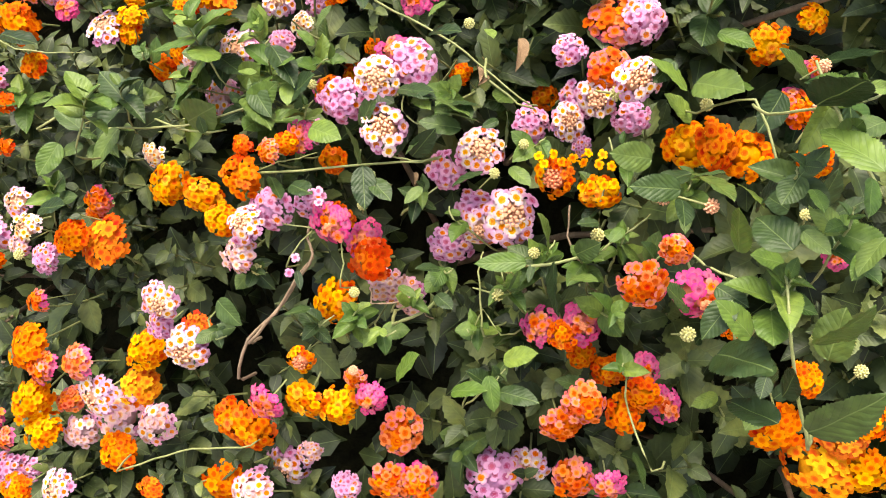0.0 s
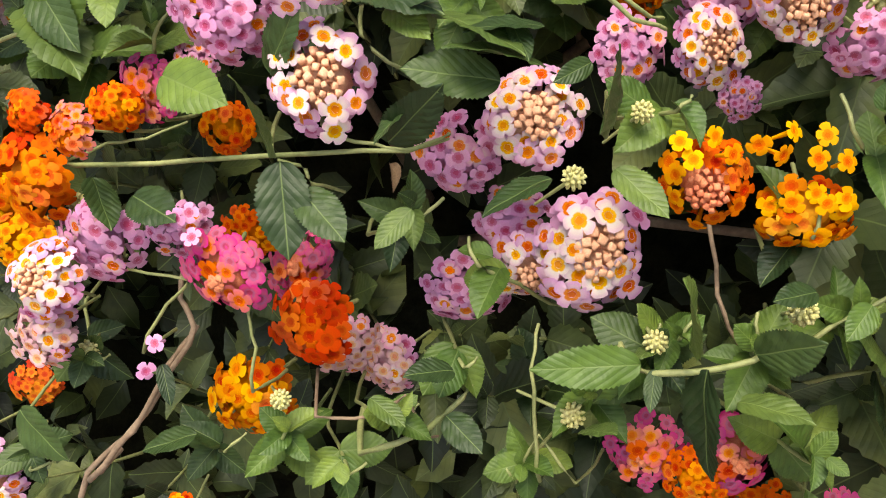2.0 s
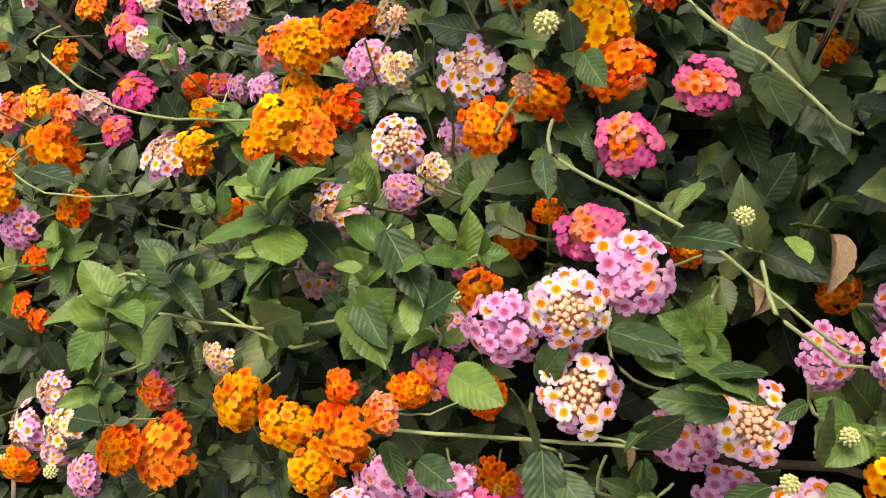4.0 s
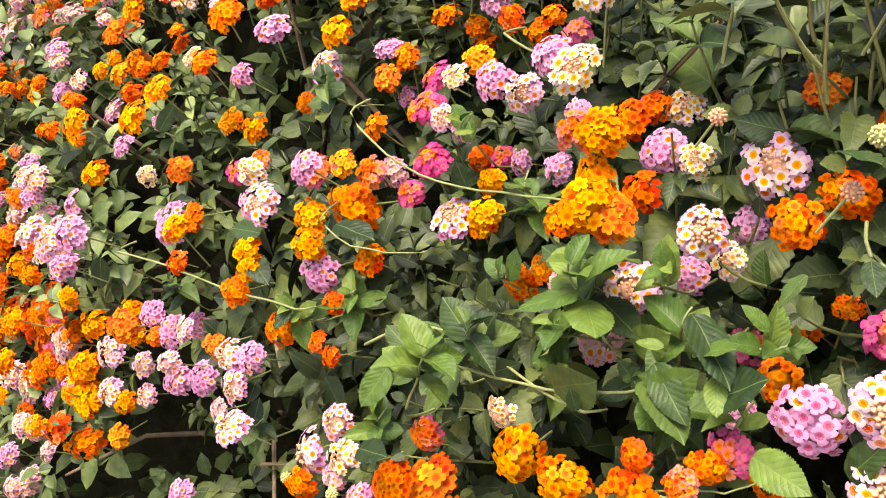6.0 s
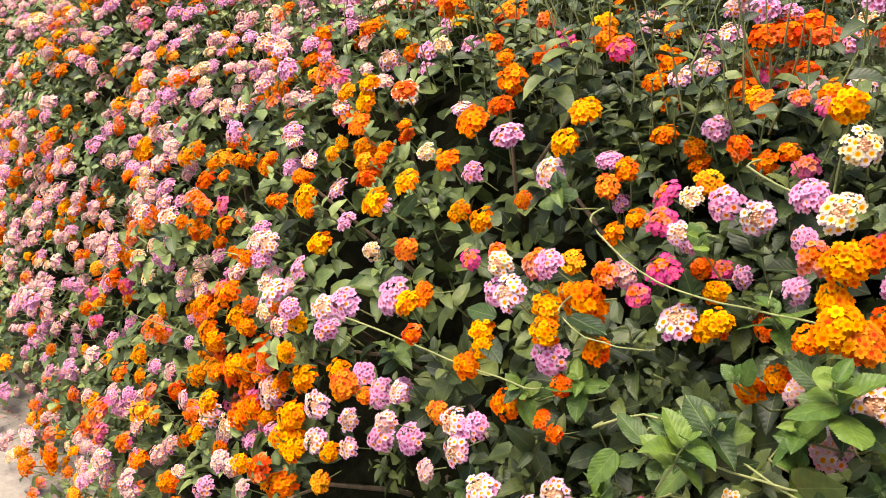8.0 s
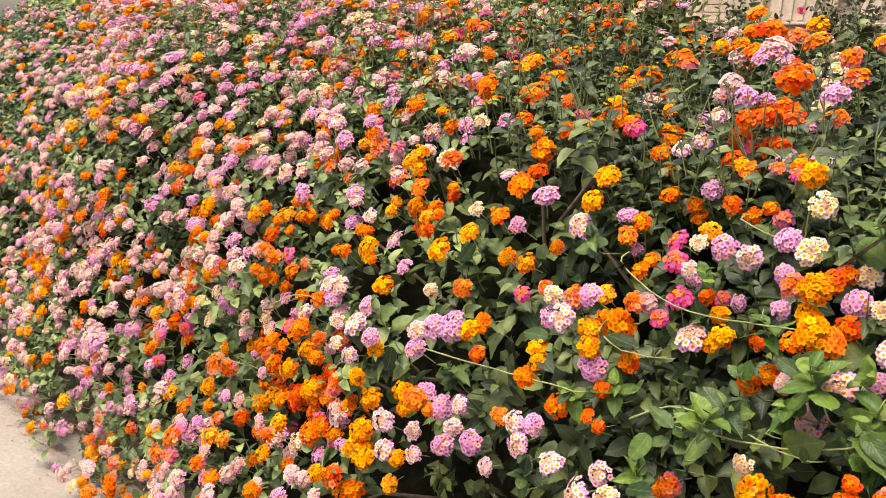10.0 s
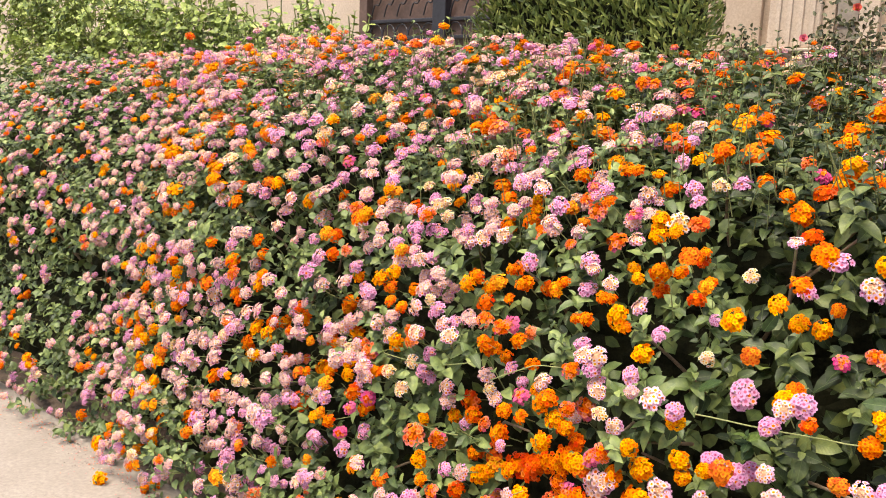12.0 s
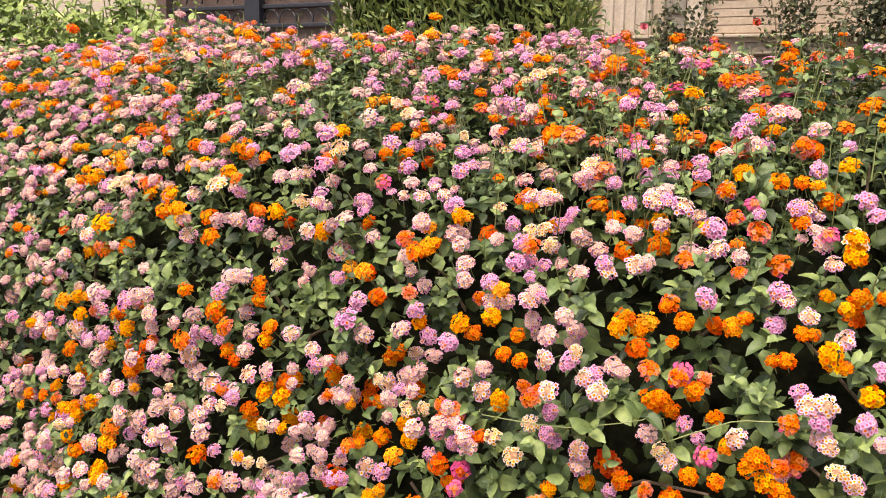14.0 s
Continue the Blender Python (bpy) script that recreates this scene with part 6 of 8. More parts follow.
for shrub, pile, stems in zip(SHRUBS, PILES, STEMS):
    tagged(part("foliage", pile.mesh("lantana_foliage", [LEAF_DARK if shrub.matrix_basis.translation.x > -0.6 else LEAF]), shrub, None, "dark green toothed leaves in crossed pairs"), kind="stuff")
    tagged(part("twig", stems.mesh("lantana_twigs", [STEM]), shrub, None, "thin green shoots"), kind="stuff")

# a solid core in each plant, its dark colour standing for the shade inside
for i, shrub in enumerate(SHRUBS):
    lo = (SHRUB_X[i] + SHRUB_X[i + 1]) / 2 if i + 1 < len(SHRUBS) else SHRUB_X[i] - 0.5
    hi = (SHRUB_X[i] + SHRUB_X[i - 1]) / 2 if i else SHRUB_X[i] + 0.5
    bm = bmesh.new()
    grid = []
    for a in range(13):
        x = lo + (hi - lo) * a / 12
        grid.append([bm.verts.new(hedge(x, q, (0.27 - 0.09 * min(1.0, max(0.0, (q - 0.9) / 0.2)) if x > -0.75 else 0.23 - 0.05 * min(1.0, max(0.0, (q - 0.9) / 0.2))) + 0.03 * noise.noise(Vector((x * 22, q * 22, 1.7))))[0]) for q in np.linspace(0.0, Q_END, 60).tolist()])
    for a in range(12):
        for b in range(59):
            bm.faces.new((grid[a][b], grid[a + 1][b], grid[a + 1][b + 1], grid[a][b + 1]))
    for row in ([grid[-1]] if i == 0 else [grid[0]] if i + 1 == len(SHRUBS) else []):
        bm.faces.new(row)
    part("inner_thicket", bm_mesh("inner_thicket", bm, CORE_SHADE), shrub, None, "solid core coloured like the shade inside the plant")

# woody canes inside each plant
for i, shrub in enumerate(SHRUBS):
    base = shrub.matrix_basis.translation
    for k in range(9):
        end, out = hedge(SHRUB_X[i] + LEAVES.uniform(-0.45, 0.45), LEAVES.uniform(0.3, 1.4), 0.05)
        start = base + Vector((LEAVES.uniform(-0.12, 0.12), LEAVES.uniform(-0.1, 0.1), 0))
        pts = [start.lerp(end, t) + Vector((0, 0, 0.12 * math.sin(3.14 * t))) + chance_vector(LEAVES, 0.02) * (0 < t < 1) for t in (0, 0.2, 0.4, 0.6, 0.8, 1)]
        pile = Pile()
        pile.add(tube_shape(pts, [0.008, 0.007, 0.0055, 0.004, 0.003, 0.002], 6))
        part("cane", pile.mesh("cane", [WOOD]), shrub, None, "brown woody cane")


def cane(points, radius, mat):
    """A stem through points, smoothed, thinning towards its end."""
    pts = [Vector(p) for p in points]
    pts = [pts[0] + (pts[0] - pts[1]).normalized() * 0.012 + DEEP * 0.03] + pts + [pts[-1] + (pts[-1] - pts[-2]).normalized() * 0.01 + DEEP * 0.012]
    radius *= 0.72
    fine = []
    for i in range(len(pts) - 1):
        a, b = pts[max(i - 1, 0)], pts[min(i + 2, len(pts) - 1)]
        for t in (0.0, 0.33, 0.67):
            h = pts[i].lerp(pts[i + 1], t) + (pts[i] * 2 - a - pts[i + 1]) * (t * (1 - t) * 0.2) + (pts[i + 1] * 2 - b - pts[i]) * (t * (1 - t) * 0.2)
            fine.append(h + chance_vector(LEAVES, 0.0006))
    fine.append(pts[-1])
    pile = Pile()
    pile.add(tube_shape(fine, [radius * (1.15 - 0.4 * i / len(fine)) for i in range(len(fine))], 7))
    part("cane" if mat is WOOD else "shoot", pile.mesh("shoot", [mat]), SHRUBS[shrub_at(pts[0].x)], None, "brown woody cane" if mat is WOOD else "pale green shoot")


WIDE = {w: [triangles("lantana_leaf", *leaf_shape(40, 4, w, 0.5, droop, 0.05, 0.4, 0.008, 0.35), [LEAF_SINGLE]) for droop in (0.05, 0.18)] for w in (0.35, 0.4, 0.45, 0.5, 0.55, 0.6, 0.65, 0.7, 0.8)}
WIDE_FRESH = {w: [triangles("lantana_leaf", *leaf_shape(40, 4, w, 0.5, droop, 0.05, 0.4, 0.008, 0.35), [LEAF_FRESH]) for droop in (0.05, 0.18)] for w in (0.35, 0.4, 0.45, 0.5, 0.55, 0.6, 0.65, 0.7, 0.8)}


def hides_head(p):
    gap = np.array(p) - HEAD_PLACES
    toward = np.array((0.0, -0.97, 0.24))
    along = gap @ toward
    across = np.linalg.norm(gap - along[:, None] * toward, axis=1)
    return bool(((along > 0.0) & (along < 0.1) & (across < 0.013)).any())


def big_leaf(root, tip, width):
    """One large leaf from root to tip, its face outwards."""
    root, tip = Vector(root), Vector(tip)
    i = shrub_at(root.x)
    if (tip - root).length > 0.04:
        tip = root + (tip - root) * 0.04 / (tip - root).length
    out = Vector((-0.1, -0.5, 0.85)) + chance_vector(LEAVES, 0.65)
    near_width = min(WIDE, key=lambda w: abs(w - width))
    m = leaf_pose(root, tip - root, out, (tip - root).length)
    if hides_head(root.lerp(tip, 0.5)):
        return
    part("leaf", LEAVES.choice((WIDE if LEAVES.random() < 0.75 else WIDE_FRESH)[near_width]), SHRUBS[i], Matrix(m.tolist()))


BUD_BALLS = {}
for name in ("green", "peach"):
    pile = Pile()
    pile.add(tube_shape([(0, 0, -0.03), (0, 0, -0.004)], [0.0008, 0.001], 5), None, 0)
    pile.add(sphere_shape(0.004, 4, 8), None, 1)
    for k in range(34):
        z = 1 - 1.6 * (k + 0.5) / 34
        a = k * 2.4
        r = math.sqrt(max(0.0, 1 - z * z))
        pile.add(sphere_shape(0.0011, 2, 5, 1.4), frame_of(Vector((r * math.cos(a), r * math.sin(a), z)) * 0.0047, (r * math.cos(a), r * math.sin(a), z)), 1)
    BUD_BALLS[name] = pile.mesh("flower_bud", [STEM, BUDS[name]])


FRESH_MESHES = [triangles("lantana_leaf_young", *shape, [LEAF_FRESH]) for shape in LEAF_CLEAR]


def rosette(x, y, z, size):
    """The tip of a shoot seen from its end: crossed pairs of young leaves, the inner ones smaller."""
    way = (Vector((-0.1, -0.75, 0.65)) + chance_vector(LEAVES, 0.5)).normalized()
    root = Vector((x, y, z)) - way * 0.026
    poses, pts = sprig(root, way, 0.03, size, LEAVES)
    i = shrub_at(x)
    meshes = FRESH_MESHES if LEAVES.random() < 0.6 else LEAF_MESHES
    for m in poses:
        if not hides_head(m[:3, 3] + 0.5 * m[:3, 1]):
            part("leaf", LEAVES.choice(meshes), SHRUBS[i], Matrix(m.tolist()))
    cane([root - way * 0.03, root, Vector((x, y, z))], 0.0011, STEM)


DRY = rough_material("dry_leaf", (0.2, 0.12, 0.06), (0.34, 0.22, 0.12), 30.0, 0.8, 0.001)
DRY_MESH = triangles("dry_leaf", *leaf_shape(14, 4, 0.4, 1.2, 0.3, 0.04, 0.4, 0.05, -0.5), [DRY])


def dry_leaf(root, tip):
    root, tip = Vector(root), Vector(tip)
    m = leaf_pose(root, tip - root, Vector((0.3, -0.8, 0.2)), (tip - root).length)
    part("dry_leaf", DRY_MESH, SHRUBS[shrub_at(root.x)], Matrix(m.tolist()), "curled brown dry leaf")


def loose_floret(x, y, z, colour):
    """A single open floret on its own tube."""
    way = Vector((0, -0.8, 0.5)) + chance_vector(LEAVES, 0.4)
    part("floret", LEAVES.choice(FLORET_MESHES[colour]), SHRUBS[shrub_at(x)], frame_of((x, y, z), way, LEAVES.uniform(0, 6), 0.0036))


def flower_bud(x, y, z, colour):
    way = Vector((0, -0.8, 0.5)) + chance_vector(LEAVES, 0.5)
    part("flower_bud", BUD_BALLS[colour], SHRUBS[shrub_at(x)], frame_of((x, y, z), way, 0, LEAVES.uniform(0.6, 0.85)), "tight yellow-green bud cluster" if colour == "green" else "tight peach bud cluster")


# canes and shoots that show between the leaves
cane([(-0.129, 0.633, 0.689), (-0.084, 0.612, 0.701), (-0.045, 0.596, 0.714), (0.000, 0.582, 0.725)], 0.0013, STEM)
cane([(-0.043, 0.596, 0.714), (-0.033, 0.592, 0.713), (-0.029, 0.590, 0.708)], 0.001, STEM)
cane([(0.074, 0.546, 0.670), (0.089, 0.539, 0.676), (0.105, 0.536, 0.683)], 0.0016, STEM)
cane([(-0.117, 0.592, 0.568), (-0.097, 0.594, 0.597), (-0.083, 0.594, 0.622), (-0.072, 0.597, 0.643), (-0.077, 0.599, 0.654)], 0.0017, WOOD)
cane([(-0.010, 0.575, 0.603), (0.010, 0.571, 0.616), (0.021, 0.571, 0.628)], 0.0017, STEM)
cane([(-0.027, 0.581, 0.615), (-0.005, 0.576, 0.621), (0.005, 0.575, 0.631), (0.011, 0.571, 0.616)], 0.0009, WOOD)
cane([(0.054, 0.557, 0.608), (0.050, 0.560, 0.629), (0.046, 0.563, 0.655)], 0.0011, STEM)
cane([(0.065, 0.552, 0.613), (0.052, 0.560, 0.628), (0.046, 0.559, 0.605)], 0.0008, STEM)
cane([(0.038, 0.583, 0.785), (0.048, 0.579, 0.779), (0.060, 0.574, 0.772)], 0.0011, STEM)
cane([(0.120, 0.541, 0.685), (0.131, 0.539, 0.698), (0.140, 0.538, 0.706)], 0.0011, STEM)
cane([(-0.123, 0.631, 0.689), (-0.102, 0.622, 0.703), (-0.087, 0.615, 0.709)], 0.0008, STEM)
cane([(-0.050, 0.582, 0.626), (-0.049, 0.586, 0.643), (-0.051, 0.588, 0.657)], 0.0009, STEM)
cane([(-0.091, 0.595, 0.633), (-0.081, 0.597, 0.653), (-0.073, 0.597, 0.664), (-0.095, 0.605, 0.662)], 0.0009, STEM)
cane([(-0.015, 0.596, 0.755), (-0.002, 0.589, 0.748)], 0.0009, STEM)
cane([(-0.026, 0.592, 0.727), (-0.010, 0.586, 0.724), (0.000, 0.582, 0.725)], 0.0009, STEM)
cane([(0.104, 0.566, 0.686), (0.113, 0.562, 0.670), (0.121, 0.556, 0.655)], 0.001, WOOD)
cane([(0.202, 0.378, 0.658), (0.191, 0.381, 0.685), (0.181, 0.383, 0.715), (0.177, 0.388, 0.731)], 0.0013, STEM)
cane([(0.212, 0.393, 0.784), (0.197, 0.403, 0.804), (0.185, 0.408, 0.820), (0.177, 0.410, 0.832)], 0.0012, STEM)
cane([(0.207, 0.473, 0.697), (0.186, 0.480, 0.703), (0.171, 0.488, 0.706)], 0.0012, STEM)
cane([(0.203, 0.486, 0.761), (0.184, 0.501, 0.803), (0.164, 0.537, 0.785)], 0.0011, STEM)
cane([(-0.338, 0.768, 0.665), (-0.299, 0.768, 0.689), (-0.243, 0.730, 0.702), (-0.193, 0.691, 0.701), (-0.161, 0.663, 0.708)], 0.0014, STEM)
cane([(-0.126, 0.593, 0.535), (-0.119, 0.594, 0.570), (-0.098, 0.593, 0.595), (-0.082, 0.595, 0.627)], 0.0017, WOOD)
cane([(-0.243, 0.642, 0.399), (-0.204, 0.625, 0.428), (-0.168, 0.609, 0.454), (-0.122, 0.587, 0.475)], 0.0012, STEM)
cane([(0.168, 0.486, 0.556), (0.155, 0.520, 0.578), (0.151, 0.522, 0.594)], 0.0011, STEM)
cane([(-0.005, 0.625, 0.890), (0.009, 0.617, 0.878), (0.025, 0.608, 0.870), (0.050, 0.598, 0.851)], 0.0011, STEM)
cane([(-0.044, 0.640, 0.822), (-0.026, 0.629, 0.815), (0.006, 0.613, 0.805), (0.033, 0.600, 0.791), (0.063, 0.586, 0.772)], 0.0011, STEM)
cane([(-0.294, 0.755, 0.675), (-0.242, 0.718, 0.689), (-0.186, 0.684, 0.705), (-0.139, 0.654, 0.729)], 0.0013, STEM)
cane([(-0.391, 0.805, 0.743), (-0.362, 0.797, 0.729), (-0.320, 0.796, 0.729)], 0.001, STEM)
cane([(-0.683, 0.916, 0.637), (-0.611, 0.899, 0.639), (-0.522, 0.840, 0.658), (-0.457, 0.807, 0.669), (-0.408, 0.792, 0.672)], 0.0014, STEM)
cane([(-0.387, 0.851, 0.815), (-0.345, 0.824, 0.793), (-0.298, 0.804, 0.783), (-0.238, 0.759, 0.794), (-0.182, 0.713, 0.808)], 0.0012, STEM)
cane([(-0.263, 0.838, 0.882), (-0.221, 0.774, 0.878)], 0.0012, STEM)
cane([(-1.294, 1.189, 0.560), (-1.162, 1.114, 0.576), (-1.059, 1.063, 0.615)], 0.0013, STEM)
cane([(-1.025, 1.039, 0.594), (-0.946, 1.013, 0.638), (-0.899, 0.991, 0.649)], 0.0013, STEM)

# large leaves that stand out: root, tip, width over length
big_leaf((0.204, 0.562, 0.798), (0.166, 0.554, 0.802), 0.60)
big_leaf((0.221, 0.555, 0.798), (0.207, 0.536, 0.778), 0.65)
big_leaf((0.243, 0.563, 0.816), (0.277, 0.557, 0.830), 0.60)
big_leaf((0.261, 0.561, 0.812), (0.266, 0.536, 0.782), 0.50)
big_leaf((0.237, 0.560, 0.808), (0.215, 0.558, 0.825), 0.60)
big_leaf((0.155, 0.536, 0.798), (0.133, 0.535, 0.818), 0.60)
big_leaf((0.180, 0.576, 0.827), (0.201, 0.563, 0.826), 0.60)
big_leaf((0.168, 0.555, 0.775), (0.148, 0.552, 0.792), 0.55)
big_leaf((0.250, 0.544, 0.776), (0.236, 0.543, 0.797), 0.60)
big_leaf((0.276, 0.510, 0.635), (0.279, 0.515, 0.672), 0.80)
big_leaf((0.240, 0.507, 0.631), (0.198, 0.500, 0.634), 0.65)
big_leaf((0.240, 0.518, 0.590), (0.222, 0.515, 0.605), 0.70)
big_leaf((0.238, 0.503, 0.614), (0.238, 0.502, 0.636), 0.60)
big_leaf((0.248, 0.519, 0.593), (0.231, 0.504, 0.581), 0.70)
big_leaf((0.242, 0.500, 0.609), (0.250, 0.496, 0.624), 0.60)
big_leaf((0.116, 0.446, 0.689), (0.131, 0.439, 0.701), 0.60)
big_leaf((0.174, 0.502, 0.668), (0.154, 0.501, 0.687), 0.60)
big_leaf((0.136, 0.561, 0.568), (0.112, 0.556, 0.579), 0.50)
big_leaf((0.170, 0.536, 0.533), (0.181, 0.518, 0.518), 0.45)
big_leaf((0.223, 0.541, 0.583), (0.204, 0.530, 0.580), 0.50)
big_leaf((0.262, 0.526, 0.731), (0.277, 0.521, 0.745), 0.55)
big_leaf((0.249, 0.520, 0.716), (0.265, 0.510, 0.719), 0.55)
big_leaf((0.232, 0.514, 0.699), (0.207, 0.508, 0.707), 0.60)
big_leaf((0.092, 0.536, 0.679), (0.091, 0.522, 0.646), 0.60)
big_leaf((0.087, 0.541, 0.683), (0.082, 0.534, 0.713), 0.70)
big_leaf((0.105, 0.535, 0.686), (0.116, 0.522, 0.700), 0.68)
big_leaf((0.103, 0.533, 0.669), (0.116, 0.517, 0.680), 0.50)
big_leaf((0.075, 0.545, 0.673), (0.041, 0.542, 0.672), 0.40)
big_leaf((0.062, 0.545, 0.645), (0.067, 0.532, 0.657), 0.60)
big_leaf((0.079, 0.543, 0.673), (0.076, 0.532, 0.665), 0.40)
big_leaf((0.070, 0.547, 0.681), (0.069, 0.538, 0.696), 0.60)
big_leaf((0.035, 0.564, 0.760), (0.008, 0.562, 0.770), 0.50)
big_leaf((0.024, 0.568, 0.754), (-0.004, 0.567, 0.757), 0.50)
big_leaf((0.052, 0.558, 0.744), (0.052, 0.551, 0.772), 0.55)
big_leaf((0.041, 0.561, 0.728), (0.020, 0.553, 0.723), 0.50)
big_leaf((0.058, 0.557, 0.734), (0.070, 0.540, 0.729), 0.50)
big_leaf((-0.006, 0.576, 0.730), (0.007, 0.560, 0.754), 0.45)
big_leaf((-0.042, 0.586, 0.718), (-0.048, 0.585, 0.747), 0.50)
big_leaf((-0.039, 0.586, 0.717), (-0.035, 0.567, 0.693), 0.55)
big_leaf((-0.032, 0.582, 0.709), (-0.018, 0.565, 0.702), 0.60)
big_leaf((0.002, 0.570, 0.711), (-0.009, 0.561, 0.702), 0.50)
big_leaf((-0.018, 0.588, 0.771), (0.004, 0.565, 0.778), 0.35)
big_leaf((-0.042, 0.593, 0.743), (-0.036, 0.582, 0.768), 0.50)
big_leaf((-0.130, 0.648, 0.741), (-0.106, 0.618, 0.734), 0.60)
big_leaf((-0.097, 0.629, 0.759), (-0.095, 0.613, 0.748), 0.60)
big_leaf((-0.106, 0.613, 0.694), (-0.095, 0.593, 0.686), 0.50)
big_leaf((0.103, 0.545, 0.738), (0.094, 0.531, 0.725), 0.60)
big_leaf((0.112, 0.543, 0.755), (0.128, 0.527, 0.754), 0.50)
big_leaf((0.089, 0.551, 0.772), (0.102, 0.537, 0.764), 0.60)
big_leaf((0.069, 0.558, 0.770), (0.085, 0.544, 0.782), 0.50)
big_leaf((0.116, 0.535, 0.709), (0.101, 0.529, 0.710), 0.50)
big_leaf((0.131, 0.531, 0.708), (0.122, 0.522, 0.703), 0.60)
big_leaf((0.138, 0.533, 0.738), (0.127, 0.524, 0.736), 0.60)
big_leaf((0.019, 0.560, 0.656), (0.003, 0.554, 0.661), 0.60)
big_leaf((0.023, 0.560, 0.657), (0.023, 0.547, 0.655), 0.40)
big_leaf((0.026, 0.557, 0.661), (0.036, 0.546, 0.669), 0.60)
big_leaf((-0.008, 0.566, 0.638), (0.004, 0.554, 0.637), 0.50)
big_leaf((0.018, 0.559, 0.637), (0.029, 0.544, 0.635), 0.60)
big_leaf((-0.070, 0.576, 0.610), (-0.089, 0.572, 0.606), 0.60)
big_leaf((-0.053, 0.572, 0.603), (-0.043, 0.562, 0.602), 0.60)
big_leaf((-0.043, 0.573, 0.643), (-0.027, 0.563, 0.647), 0.50)
big_leaf((-0.082, 0.585, 0.635), (-0.077, 0.573, 0.627), 0.40)
big_leaf((-0.142, 0.600, 0.598), (-0.124, 0.581, 0.589), 0.60)
big_leaf((-0.078, 0.609, 0.734), (-0.058, 0.587, 0.737), 0.60)
big_leaf((-0.000, 0.574, 0.745), (-0.011, 0.565, 0.735), 0.45)
big_leaf((0.034, 0.568, 0.770), (0.012, 0.563, 0.773), 0.50)
big_leaf((0.047, 0.562, 0.763), (0.037, 0.555, 0.760), 0.50)
big_leaf((-0.008, 0.583, 0.768), (0.002, 0.566, 0.768), 0.50)
big_leaf((-0.090, 0.603, 0.693), (-0.073, 0.585, 0.695), 0.60)
big_leaf((0.178, 0.358, 0.728), (0.193, 0.341, 0.751), 0.70)
big_leaf((0.187, 0.357, 0.682), (0.207, 0.337, 0.712), 0.60)
big_leaf((0.172, 0.403, 0.824), (0.175, 0.359, 0.851), 0.60)
big_leaf((0.170, 0.403, 0.845), (0.149, 0.401, 0.851), 0.60)
big_leaf((0.188, 0.362, 0.808), (0.170, 0.390, 0.821), 0.50)
big_leaf((0.153, 0.395, 0.729), (0.139, 0.387, 0.711), 0.60)
big_leaf((0.164, 0.390, 0.712), (0.145, 0.386, 0.732), 0.50)
big_leaf((0.210, 0.383, 0.771), (0.194, 0.372, 0.759), 0.55)
big_leaf((0.198, 0.388, 0.797), (0.196, 0.376, 0.783), 0.65)
big_leaf((0.167, 0.426, 0.764), (0.170, 0.419, 0.787), 0.75)
big_leaf((0.158, 0.434, 0.774), (0.167, 0.415, 0.773), 0.55)
big_leaf((0.162, 0.424, 0.742), (0.156, 0.419, 0.768), 0.65)
big_leaf((0.174, 0.392, 0.758), (0.162, 0.416, 0.767), 0.75)
big_leaf((0.177, 0.394, 0.767), (0.185, 0.379, 0.763), 0.55)
big_leaf((0.186, 0.383, 0.668), (0.168, 0.408, 0.665), 0.65)
big_leaf((0.162, 0.418, 0.685), (0.173, 0.373, 0.709), 0.75)
big_leaf((0.132, 0.441, 0.767), (0.106, 0.437, 0.768), 0.55)
big_leaf((0.116, 0.447, 0.780), (0.093, 0.441, 0.783), 0.65)
big_leaf((0.133, 0.439, 0.762), (0.133, 0.423, 0.756), 0.75)
big_leaf((0.135, 0.438, 0.774), (0.146, 0.424, 0.784), 0.55)
big_leaf((0.198, 0.391, 0.822), (0.181, 0.384, 0.817), 0.65)
big_leaf((0.183, 0.395, 0.810), (0.185, 0.384, 0.824), 0.75)
big_leaf((0.177, 0.396, 0.787), (0.178, 0.381, 0.784), 0.55)
big_leaf((0.155, 0.423, 0.722), (0.166, 0.407, 0.721), 0.65)
big_leaf((0.174, 0.384, 0.694), (0.170, 0.376, 0.686), 0.75)
big_leaf((0.184, 0.383, 0.684), (0.184, 0.372, 0.707), 0.55)
big_leaf((0.202, 0.383, 0.762), (0.196, 0.373, 0.754), 0.65)
big_leaf((0.166, 0.528, 0.749), (0.132, 0.525, 0.735), 0.50)
big_leaf((0.169, 0.527, 0.749), (0.184, 0.480, 0.755), 0.50)
big_leaf((0.165, 0.525, 0.727), (0.165, 0.511, 0.717), 0.50)
big_leaf((0.209, 0.480, 0.747), (0.190, 0.478, 0.757), 0.60)
big_leaf((0.223, 0.475, 0.750), (0.226, 0.469, 0.776), 0.60)
big_leaf((0.210, 0.478, 0.727), (0.193, 0.471, 0.738), 0.60)
big_leaf((0.161, 0.539, 0.802), (0.181, 0.489, 0.811), 0.60)
big_leaf((0.147, 0.546, 0.813), (0.134, 0.535, 0.801), 0.60)
big_leaf((0.059, 0.541, 0.586), (0.065, 0.527, 0.565), 0.50)
big_leaf((0.035, 0.546, 0.567), (0.055, 0.531, 0.584), 0.50)
big_leaf((0.068, 0.538, 0.575), (0.091, 0.520, 0.583), 0.50)
big_leaf((0.068, 0.540, 0.600), (0.087, 0.524, 0.617), 0.50)
big_leaf((-0.005, 0.558, 0.569), (0.008, 0.547, 0.596), 0.60)
